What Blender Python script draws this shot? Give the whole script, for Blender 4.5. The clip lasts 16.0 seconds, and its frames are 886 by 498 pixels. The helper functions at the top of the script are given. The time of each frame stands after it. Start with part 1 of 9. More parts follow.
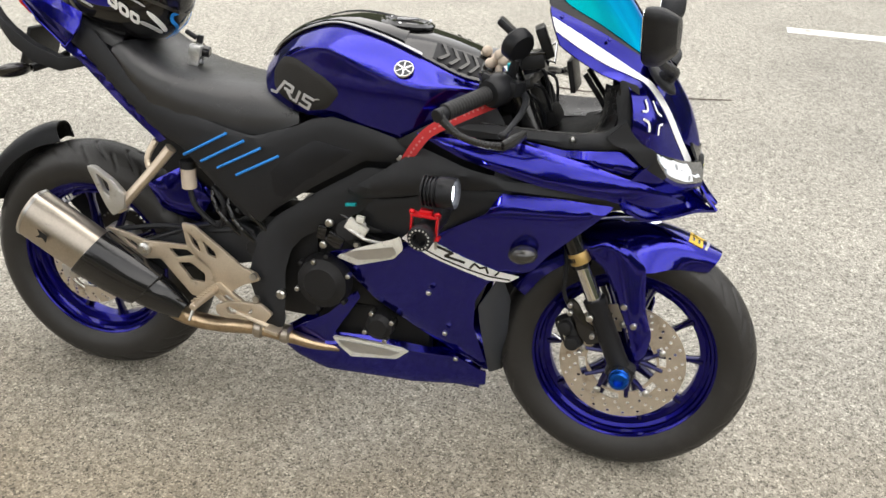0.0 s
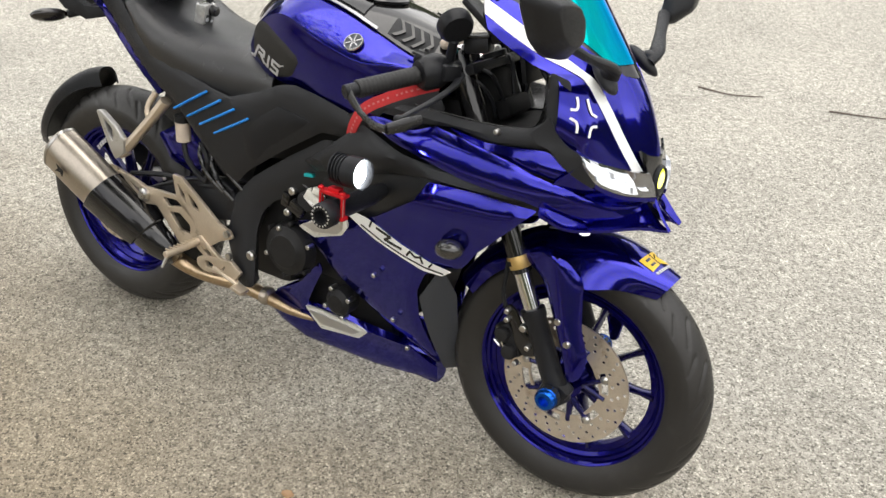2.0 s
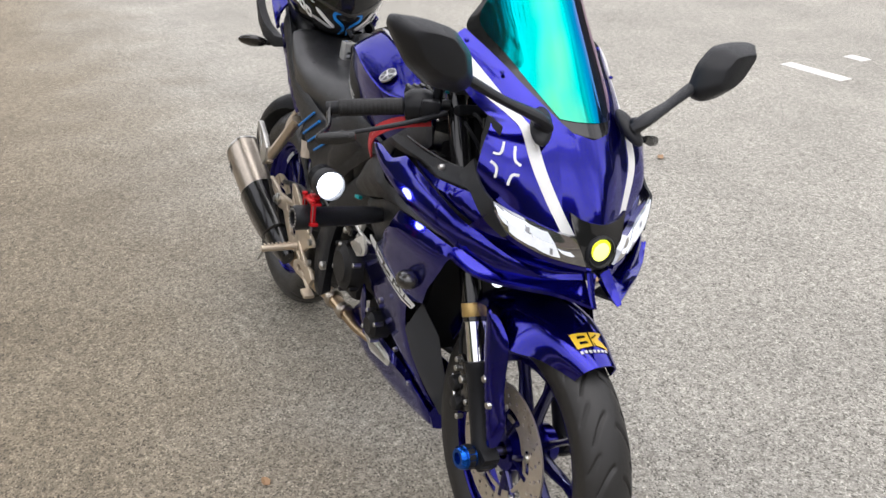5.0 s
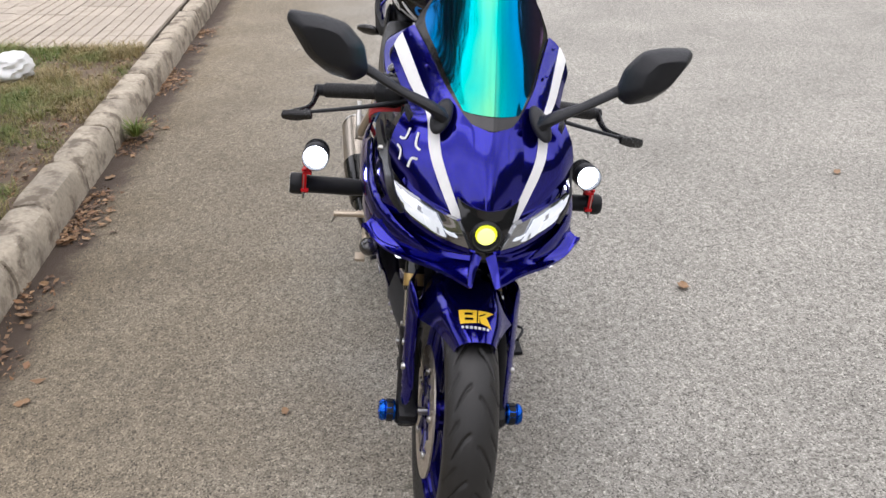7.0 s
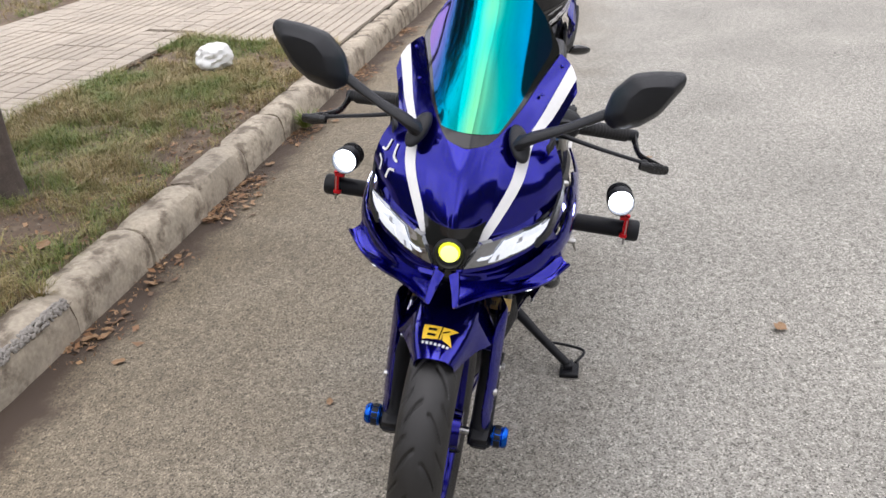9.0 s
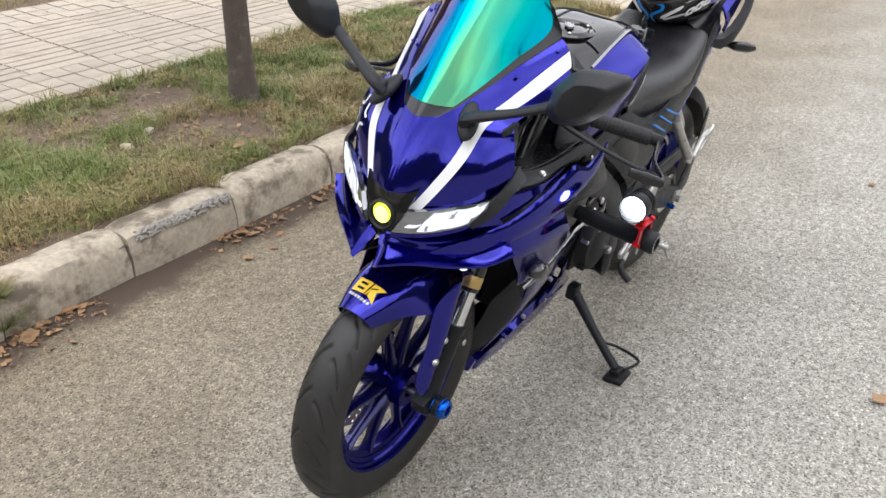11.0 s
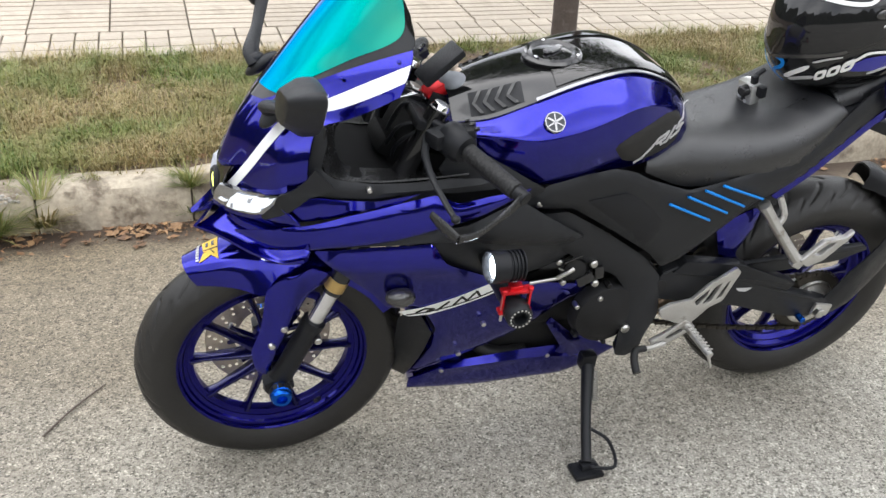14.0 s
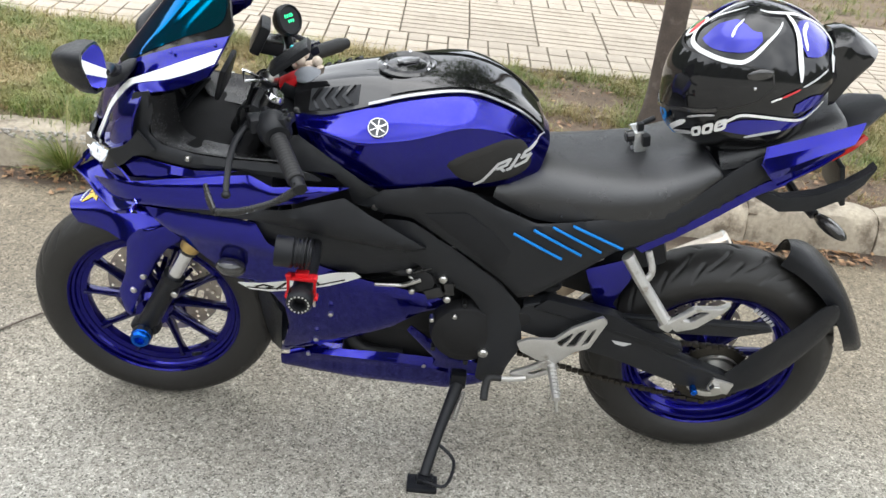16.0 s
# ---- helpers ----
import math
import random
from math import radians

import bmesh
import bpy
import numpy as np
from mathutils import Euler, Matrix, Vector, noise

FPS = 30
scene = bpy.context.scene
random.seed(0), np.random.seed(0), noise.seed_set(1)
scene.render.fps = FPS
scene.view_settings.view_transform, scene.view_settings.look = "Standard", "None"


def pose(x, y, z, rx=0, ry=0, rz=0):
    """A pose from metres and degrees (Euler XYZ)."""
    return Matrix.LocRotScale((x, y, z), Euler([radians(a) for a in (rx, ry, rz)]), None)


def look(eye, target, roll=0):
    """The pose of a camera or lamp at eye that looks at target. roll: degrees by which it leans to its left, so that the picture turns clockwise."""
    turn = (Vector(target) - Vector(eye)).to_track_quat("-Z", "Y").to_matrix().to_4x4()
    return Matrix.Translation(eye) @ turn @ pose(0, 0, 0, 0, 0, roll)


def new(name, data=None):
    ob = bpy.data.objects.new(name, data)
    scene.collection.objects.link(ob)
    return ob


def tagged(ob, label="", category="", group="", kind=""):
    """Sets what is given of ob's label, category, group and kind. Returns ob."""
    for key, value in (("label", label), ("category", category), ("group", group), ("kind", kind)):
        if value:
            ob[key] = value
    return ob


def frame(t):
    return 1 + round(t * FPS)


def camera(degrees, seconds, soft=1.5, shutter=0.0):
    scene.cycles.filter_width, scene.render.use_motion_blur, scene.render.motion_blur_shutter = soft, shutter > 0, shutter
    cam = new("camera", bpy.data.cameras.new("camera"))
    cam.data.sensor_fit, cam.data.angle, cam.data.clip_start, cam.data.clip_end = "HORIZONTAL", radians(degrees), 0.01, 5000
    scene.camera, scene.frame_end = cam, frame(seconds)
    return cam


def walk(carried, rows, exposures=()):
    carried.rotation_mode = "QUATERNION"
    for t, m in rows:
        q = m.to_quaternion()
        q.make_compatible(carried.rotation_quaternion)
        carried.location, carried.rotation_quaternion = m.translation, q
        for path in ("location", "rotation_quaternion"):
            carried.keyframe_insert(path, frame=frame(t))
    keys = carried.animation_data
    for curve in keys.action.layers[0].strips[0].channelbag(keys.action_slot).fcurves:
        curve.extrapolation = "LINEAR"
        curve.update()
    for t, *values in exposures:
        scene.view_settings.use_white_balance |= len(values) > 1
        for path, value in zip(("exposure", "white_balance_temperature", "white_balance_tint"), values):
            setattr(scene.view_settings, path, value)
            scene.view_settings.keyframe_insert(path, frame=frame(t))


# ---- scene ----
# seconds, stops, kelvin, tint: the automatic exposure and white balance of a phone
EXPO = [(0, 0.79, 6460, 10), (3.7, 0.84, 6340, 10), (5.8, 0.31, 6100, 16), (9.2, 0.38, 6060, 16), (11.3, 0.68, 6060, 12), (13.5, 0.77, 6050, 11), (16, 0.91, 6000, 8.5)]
cam = camera(52.46, 16.0, soft=1.5, shutter=0.13)
PATH = [  # seconds, eye, target, roll
    (0.00, (1.328, -1.703, 1.597), (0.896, -0.050, 0.557), 1.50),
    (0.50, (1.463, -1.613, 1.581), (0.883, 0.027, 0.594), 2.50),
    (1.00, (1.600, -1.532, 1.567), (0.856, 0.023, 0.553), -0.95),
    (1.50, (1.810, -1.466, 1.574), (0.918, -0.035, 0.499), 0.89),
    (2.00, (1.885, -1.375, 1.569), (0.978, 0.045, 0.492), 0.21),
    (2.50, (1.920, -1.283, 1.568), (0.902, 0.057, 0.488), -2.15),
    (3.00, (2.092, -1.241, 1.571), (1.000, 0.030, 0.479), -0.63),
    (3.50, (2.201, -1.180, 1.538), (1.037, 0.112, 0.551), -0.28),
    (3.70, (2.224, -1.121, 1.491), (0.981, 0.153, 0.578), 1.07),
    (4.22, (2.361, -1.014, 1.464), (0.984, 0.150, 0.600), 1.29),
    (4.75, (2.497, -0.850, 1.446), (0.954, 0.092, 0.591), 0.12),
    (5.28, (2.624, -0.659, 1.439), (0.952, 0.019, 0.574), -1.46),
    (5.80, (2.732, -0.473, 1.442), (0.993, -0.003, 0.573), -2.46),
    (6.00, (2.762, -0.417, 1.450), (1.012, 0.038, 0.596), -1.72),
    (6.50, (2.862, -0.245, 1.458), (1.072, 0.041, 0.613), -2.25),
    (7.00, (2.947, -0.083, 1.464), (1.145, 0.067, 0.610), -3.12),
    (7.50, (2.917, 0.033, 1.444), (1.108, 0.053, 0.590), -4.20),
    (8.00, (2.869, 0.133, 1.454), (1.049, 0.060, 0.628), -3.85),
    (8.50, (2.861, 0.237, 1.446), (1.050, 0.020, 0.624), -5.33),
    (9.00, (2.912, 0.422, 1.455), (1.126, 0.056, 0.632), -4.40),
    (9.20, (2.932, 0.488, 1.454), (1.155, 0.077, 0.633), -4.13),
    (9.72, (2.923, 0.665, 1.453), (1.196, 0.090, 0.625), -3.67),
    (10.25, (2.849, 0.862, 1.449), (1.203, 0.103, 0.604), -2.58),
    (10.78, (2.721, 1.051, 1.444), (1.183, 0.107, 0.581), -1.36),
    (11.30, (2.553, 1.205, 1.439), (1.138, 0.092, 0.568), -0.53),
    (11.50, (2.505, 1.272, 1.434), (1.123, 0.111, 0.573), -0.74),
    (12.00, (2.321, 1.393, 1.418), (1.106, 0.068, 0.541), 0.53),
    (12.50, (2.138, 1.503, 1.434), (1.039, 0.074, 0.568), 0.22),
    (13.00, (1.922, 1.672, 1.455), (0.994, 0.123, 0.595), 3.50),
    (13.50, (1.723, 1.766, 1.444), (0.989, 0.113, 0.590), 2.51),
    (14.00, (1.497, 1.798, 1.444), (0.936, 0.104, 0.540), 2.46),
    (14.50, (1.278, 1.866, 1.456), (0.851, 0.105, 0.610), 2.75),
    (15.00, (1.066, 1.980, 1.468), (0.709, 0.198, 0.633), 4.99),
    (15.50, (0.876, 2.000, 1.459), (0.613, 0.203, 0.621), 5.08),
    (16.00, (0.687, 1.995, 1.484), (0.630, 0.205, 0.593), 6.69),
]
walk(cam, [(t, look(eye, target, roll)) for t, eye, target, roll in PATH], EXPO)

# ---- sky and sun: bright thin overcast ----
world = bpy.data.worlds.new("overcast_sky")
scene.world = world
world.use_nodes = True
wn, wl = world.node_tree.nodes, world.node_tree.links
sky = wn.new("ShaderNodeTexSky")
sky.sky_type, sky.sun_disc = "NISHITA", False
sky.sun_elevation, sky.sun_rotation = radians(76), radians(145)
sky.air_density, sky.dust_density, sky.ozone_density = 1.0, 4.0, 1.0
coord, clouds, veil, mix = (wn.new(n) for n in ("ShaderNodeTexCoord", "ShaderNodeTexNoise", "ShaderNodeValToRGB", "ShaderNodeMix"))
clouds.inputs["Scale"].default_value, clouds.inputs["Detail"].default_value = 2.2, 6
veil.color_ramp.elements[0].position, veil.color_ramp.elements[1].position = 0.38, 0.68
veil.color_ramp.elements[0].color, veil.color_ramp.elements[1].color = (7.5, 7.5, 7.6, 1), (17, 16.4, 15.4, 1)
mix.data_type, mix.inputs[0].default_value = "RGBA", 0.9
wl.new(coord.outputs["Generated"], clouds.inputs["Vector"])
wl.new(clouds.outputs["Fac"], veil.inputs["Fac"])
wl.new(sky.outputs["Color"], mix.inputs[6])
wl.new(veil.outputs["Color"], mix.inputs[7])
wl.new(mix.outputs[2], wn["Background"].inputs["Color"])
wn["Background"].inputs["Strength"].default_value = 0.12
sun = new("sun", bpy.data.lights.new("sun", "SUN"))
sun.data.energy, sun.data.angle, sun.data.color = 1.3, radians(70), (1, 0.95, 0.88)
sun.matrix_world = look((0, 0, 10), (-1.4, 0.7, 0))

# an added dark belt, beyond everything seen, closes the street and darkens low reflections
belt_mat = bpy.data.materials.new("far_foliage")
belt_mat.use_nodes = True
belt_mat.node_tree.nodes["Principled BSDF"].inputs["Base Color"].default_value = (0.05, 0.06, 0.03, 1)
belt_mat.node_tree.nodes["Principled BSDF"].inputs["Roughness"].default_value = 0.9
ring = []
for k in range(720):
    a = 2 * math.pi * k / 720
    r = 22 + 3 * noise.noise((math.cos(a) * 3, math.sin(a) * 3, 0))
    h = 6.0 + 3.5 * noise.noise((math.cos(a) * 6, math.sin(a) * 6, 3)) + 1.5 * noise.noise((math.cos(a) * 16, math.sin(a) * 16, 5)) + 0.4 * noise.noise((math.cos(a) * 40, math.sin(a) * 40, 7))
    ring += [(r * math.cos(a), r * math.sin(a), -0.5), (r * math.cos(a), r * math.sin(a), h)]
belt = bpy.data.meshes.new("backdrop")
belt.from_pydata(ring, [], [(2 * k, 2 * ((k + 1) % 720), 2 * ((k + 1) % 720) + 1, 2 * k + 1) for k in range(720)])
belt.materials.append(belt_mat)
tagged(new("backdrop", belt), "added dark belt all round, unseen, closing the horizon", "backdrop", kind="structure")

# ---- materials ----
def material(name, base, rough=0.5, metal=0.0, vary=0.0, scale=20.0, bump=0.0, bump_scale=200.0, coat=0.0, dirt=None, dirt_at=0.6, dirt_scale=6.0, emit=None, power=0.0, piece=0.0, spec=0.5, edge=None):
    """Principled surface: two scales of colour variation, optional dirt blotches, fine relief and clear coat."""
    m = bpy.data.materials.new(name)
    m.use_nodes = True
    n, l = m.node_tree.nodes, m.node_tree.links
    b = n["Principled BSDF"]
    b.inputs["Base Color"].default_value = (*base, 1)
    b.inputs["Roughness"].default_value, b.inputs["Metallic"].default_value = rough, metal
    b.inputs["Specular IOR Level"].default_value = spec
    b.inputs["Coat Weight"].default_value, b.inputs["Coat Roughness"].default_value = coat, 0.04
    if edge:
        b.inputs["Specular Tint"].default_value = (*edge, 1)
    tc = n.new("ShaderNodeTexCoord")
    out = None
    if vary:
        a, c = n.new("ShaderNodeTexNoise"), n.new("ShaderNodeTexNoise")
        a.inputs["Scale"].default_value, a.inputs["Detail"].default_value = scale, 5
        c.inputs["Scale"].default_value, c.inputs["Detail"].default_value = scale * 9, 3
        add, rmp = n.new("ShaderNodeMath"), n.new("ShaderNodeMapRange")
        l.new(tc.outputs["Object"], a.inputs["Vector"])
        l.new(tc.outputs["Object"], c.inputs["Vector"])
        l.new(a.outputs["Fac"], add.inputs[0])
        l.new(c.outputs["Fac"], add.inputs[1])
        rmp.inputs["From Min"].default_value, rmp.inputs["From Max"].default_value = 0.6, 1.4
        rmp.inputs["To Min"].default_value, rmp.inputs["To Max"].default_value = 1 - vary, 1 + vary
        l.new(add.outputs[0], rmp.inputs["Value"])
        hsv = n.new("ShaderNodeHueSaturation")
        hsv.inputs["Color"].default_value = (*base, 1)
        l.new(rmp.outputs[0], hsv.inputs["Value"])
        out = hsv.outputs["Color"]
        if piece:
            info, pr, mul = n.new("ShaderNodeObjectInfo"), n.new("ShaderNodeMapRange"), n.new("ShaderNodeMath")
            pr.inputs["To Min"].default_value, pr.inputs["To Max"].default_value = 1 - piece, 1 + piece
            l.new(info.outputs["Random"], pr.inputs["Value"])
            mul.operation = "MULTIPLY"
            l.new(rmp.outputs[0], mul.inputs[0])
            l.new(pr.outputs[0], mul.inputs[1])
            l.new(mul.outputs[0], hsv.inputs["Value"])
        rr = n.new("ShaderNodeMapRange")
        rr.inputs["From Min"].default_value, rr.inputs["From Max"].default_value = 0.6, 1.4
        rr.inputs["To Min"].default_value, rr.inputs["To Max"].default_value = rough * 0.85, min(1, rough * 1.15)
        l.new(add.outputs[0], rr.inputs["Value"])
        l.new(rr.outputs[0], b.inputs["Roughness"])
    if dirt:
        d, dr, mx = n.new("ShaderNodeTexNoise"), n.new("ShaderNodeValToRGB"), n.new("ShaderNodeMix")
        d.inputs["Scale"].default_value, d.inputs["Detail"].default_value, d.inputs["Roughness"].default_value = dirt_scale, 8, 0.65
        dr.color_ramp.elements[0].position, dr.color_ramp.elements[1].position = dirt_at - 0.06, dirt_at + 0.06
        mx.data_type = "RGBA"
        l.new(tc.outputs["Object"], d.inputs["Vector"])
        l.new(d.outputs["Fac"], dr.inputs["Fac"])
        l.new(dr.outputs["Color"], mx.inputs[0])
        mx.inputs[6].default_value, mx.inputs[7].default_value = (*base, 1), (*dirt, 1)
        if out:
            l.new(out, mx.inputs[6])
        out = mx.outputs[2]
    if out:
        l.new(out, b.inputs["Base Color"])
    if bump:
        h, bp = n.new("ShaderNodeTexNoise"), n.new("ShaderNodeBump")
        h.inputs["Scale"].default_value, h.inputs["Detail"].default_value = bump_scale, 4
        bp.inputs["Strength"].default_value, bp.inputs["Distance"].default_value = bump, 0.002
        l.new(tc.outputs["Object"], h.inputs["Vector"])
        l.new(h.outputs["Fac"], bp.inputs["Height"])
        l.new(bp.outputs["Normal"], b.inputs["Normal"])
    if emit:
        b.inputs["Emission Color"].default_value, b.inputs["Emission Strength"].default_value = (*emit, 1), power
    return m


def asphalt_material():
    """Worn asphalt: pale and dark aggregate chips in a grey binder, with broad stains and fine tracks."""
    m = bpy.data.materials.new("worn_asphalt")
    m.use_nodes = True
    n, l = m.node_tree.nodes, m.node_tree.links
    b, tc = n["Principled BSDF"], n.new("ShaderNodeTexCoord")
    chips, fine, broad, cell = n.new("ShaderNodeTexVoronoi"), n.new("ShaderNodeTexNoise"), n.new("ShaderNodeTexNoise"), n.new("ShaderNodeTexVoronoi")
    chips.inputs["Scale"].default_value = 215
    cell.feature, cell.inputs["Scale"].default_value = "DISTANCE_TO_EDGE", 215
    fine.inputs["Scale"].default_value, fine.inputs["Detail"].default_value = 320, 4
    broad.inputs["Scale"].default_value, broad.inputs["Detail"].default_value, broad.inputs["Roughness"].default_value = 1.1, 8, 0.6
    for t in (chips, fine, broad, cell):
        l.new(tc.outputs["Object"], t.inputs["Vector"])
    sep = n.new("ShaderNodeSeparateColor")
    l.new(chips.outputs["Color"], sep.inputs[0])
    ramp = n.new("ShaderNodeValToRGB")
    e = ramp.color_ramp.elements
    e[0].position, e[0].color = 0.0, (0.085, 0.081, 0.070, 1)
    e[1].position, e[1].color = 1.0, (0.55, 0.532, 0.482, 1)
    for p, c in ((0.2, (0.225, 0.217, 0.189, 1)), (0.5, (0.31, 0.302, 0.271, 1)), (0.88, (0.38, 0.37, 0.334, 1))):
        k = e.new(p)
        k.color = c
    l.new(sep.outputs[0], ramp.inputs["Fac"])
    gap = n.new("ShaderNodeMapRange")
    gap.inputs["From Max"].default_value, gap.inputs["To Min"].default_value = 0.0016 * 60, 0.6
    l.new(cell.outputs["Distance"], gap.inputs["Value"])
    tone = n.new("ShaderNodeMapRange")
    tone.inputs["From Min"].default_value, tone.inputs["From Max"].default_value = 0.25, 0.75
    tone.inputs["To Min"].default_value, tone.inputs["To Max"].default_value = 0.85, 1.35
    l.new(broad.outputs["Fac"], tone.inputs["Value"])
    tone2 = n.new("ShaderNodeMapRange")
    tone2.inputs["From Min"].default_value, tone2.inputs["From Max"].default_value = 0.25, 0.75
    tone2.inputs["To Min"].default_value, tone2.inputs["To Max"].default_value = 0.8, 1.2
    l.new(fine.outputs["Fac"], tone2.inputs["Value"])
    m1, m2 = n.new("ShaderNodeMath"), n.new("ShaderNodeMath")
    m1.operation = m2.operation = "MULTIPLY"
    l.new(gap.outputs[0], m1.inputs[0])
    l.new(tone.outputs[0], m1.inputs[1])
    l.new(m1.outputs[0], m2.inputs[0])
    l.new(tone2.outputs[0], m2.inputs[1])
    mott, tone3, m3 = n.new("ShaderNodeTexNoise"), n.new("ShaderNodeMapRange"), n.new("ShaderNodeMath")
    mott.inputs["Scale"].default_value, mott.inputs["Detail"].default_value, mott.inputs["Roughness"].default_value = 38, 6, 0.62
    l.new(tc.outputs["Object"], mott.inputs["Vector"])
    tone3.inputs["From Min"].default_value, tone3.inputs["From Max"].default_value = 0.3, 0.7
    tone3.inputs["To Min"].default_value, tone3.inputs["To Max"].default_value = 0.70, 1.30
    l.new(mott.outputs["Fac"], tone3.inputs["Value"])
    m3.operation = "MULTIPLY"
    l.new(m2.outputs[0], m3.inputs[0])
    l.new(tone3.outputs[0], m3.inputs[1])
    # tone falls along x: shade round the front wheel put into the road colour
    way, lane, m4 = n.new("ShaderNodeSeparateXYZ"), n.new("ShaderNodeMapRange"), n.new("ShaderNodeMath")
    l.new(tc.outputs["Object"], way.inputs[0])
    l.new(way.outputs["X"], lane.inputs["Value"])
    lane.interpolation_type = "SMOOTHSTEP"
    lane.inputs["From Min"].default_value, lane.inputs["From Max"].default_value = 0.6, 2.4
    lane.inputs["To Min"].default_value, lane.inputs["To Max"].default_value = 1.07, 0.90
    m4.operation = "MULTIPLY"
    l.new(m3.outputs[0], m4.inputs[0])
    l.new(lane.outputs[0], m4.inputs[1])
    hsv = n.new("ShaderNodeHueSaturation")
    l.new(ramp.outputs["Color"], hsv.inputs["Color"])
    l.new(m4.outputs[0], hsv.inputs["Value"])
    # brown gutter and parking-lane silt, broken by noise; its darkening also paints shade there
    pos, silt_shade, edge, mx = n.new("ShaderNodeSeparateXYZ"), n.new("ShaderNodeTexNoise"), n.new("ShaderNodeMath"), n.new("ShaderNodeMix")
    silt_shade.inputs["Scale"].default_value, silt_shade.inputs["Detail"].default_value = 2.2, 9
    l.new(tc.outputs["Object"], pos.inputs[0])
    l.new(tc.outputs["Object"], silt_shade.inputs["Vector"])
    edge.operation = "MULTIPLY_ADD"
    edge.inputs[1].default_value = 0.9
    l.new(silt_shade.outputs["Fac"], edge.inputs[0])
    l.new(pos.outputs["Y"], edge.inputs[2])
    near = n.new("ShaderNodeValToRGB")
    span = n.new("ShaderNodeMapRange")
    span.inputs["From Min"].default_value, span.inputs["From Max"].default_value = 1.35, -1.0
    l.new(edge.outputs[0], span.inputs["Value"])
    l.new(span.outputs[0], near.inputs["Fac"])
    q = near.color_ramp.elements
    q[0].position, q[0].color = 0.15, (0.14, 0.14, 0.14, 1)
    q[1].position, q[1].color = 1.0, (1, 1, 1, 1)
    k = q.new(0.6)
    k.color = (0.75, 0.75, 0.75, 1)
    k = q.new(0.8)
    k.color = (0.85, 0.85, 0.85, 1)
    mx.data_type, mx.blend_type = "RGBA", "MULTIPLY"
    mx.inputs[7].default_value = (0.585, 0.48, 0.335, 1)
    l.new(near.outputs[0], mx.inputs[0])
    l.new(hsv.outputs["Color"], mx.inputs[6])
    # dark earth and humus lying against the kerb
    earth, lump, wob, band = n.new("ShaderNodeMix"), n.new("ShaderNodeTexNoise"), n.new("ShaderNodeMath"), n.new("ShaderNodeMapRange")
    lump.inputs["Scale"].default_value, lump.inputs["Detail"].default_value, lump.inputs["Roughness"].default_value = 5.0, 10, 0.7
    l.new(tc.outputs["Object"], lump.inputs["Vector"])
    wob.operation, wob.inputs[1].default_value = "MULTIPLY_ADD", 0.42
    l.new(lump.outputs["Fac"], wob.inputs[0])
    l.new(pos.outputs["Y"], wob.inputs[2])
    band.inputs["From Min"].default_value, band.inputs["From Max"].default_value = -0.98, -1.10
    l.new(wob.outputs[0], band.inputs["Value"])
    earth.data_type = "RGBA"
    earth.inputs[7].default_value = (0.075, 0.053, 0.037, 1)
    l.new(band.outputs[0], earth.inputs[0])
    l.new(mx.outputs[2], earth.inputs[6])
    l.new(earth.outputs[2], b.inputs["Base Color"])
    b.inputs["Roughness"].default_value = 0.85
    bp = n.new("ShaderNodeBump")
    bp.inputs["Strength"].default_value, bp.inputs["Distance"].default_value = 0.6, 0.004
    l.new(m2.outputs[0], bp.inputs["Height"])
    l.new(bp.outputs["Normal"], b.inputs["Normal"])
    return m


def screen_material():
    """Mirror-coated windscreen film: a thin interference layer, green seen square on and cyan to violet at a slant."""
    m = bpy.data.materials.new("iridium_film")
    m.use_nodes = True
    n, l = m.node_tree.nodes, m.node_tree.links
    b, tc, wave, mr = n["Principled BSDF"], n.new("ShaderNodeTexCoord"), n.new("ShaderNodeTexNoise"), n.new("ShaderNodeMapRange")
    wave.inputs["Scale"].default_value, wave.inputs["Distortion"].default_value = 4.0, 1.0
    l.new(tc.outputs["Object"], wave.inputs["Vector"])
    l.new(wave.outputs["Fac"], mr.inputs["Value"])
    mr.inputs["To Min"].default_value, mr.inputs["To Max"].default_value = 307, 340
    # the coating is thickest along the middle of the screen
    sep, away, slope, total = n.new("ShaderNodeSeparateXYZ"), n.new("ShaderNodeMath"), n.new("ShaderNodeMapRange"), n.new("ShaderNodeMath")
    l.new(tc.outputs["Object"], sep.inputs[0])
    away.operation, total.operation = "ABSOLUTE", "ADD"
    l.new(sep.outputs["Y"], away.inputs[0])
    l.new(away.outputs[0], slope.inputs["Value"])
    slope.inputs["From Max"].default_value, slope.inputs["To Min"].default_value, slope.inputs["To Max"].default_value = 0.10, 10, -3
    l.new(mr.outputs[0], total.inputs[0])
    l.new(slope.outputs[0], total.inputs[1])
    l.new(total.outputs[0], b.inputs["Thin Film Thickness"])
    b.inputs["Thin Film IOR"].default_value = 1.6
    b.inputs["IOR"].default_value = 3.8
    b.inputs["Base Color"].default_value = (0.003, 0.004, 0.012, 1)
    b.inputs["Roughness"].default_value = 0.06
    return m


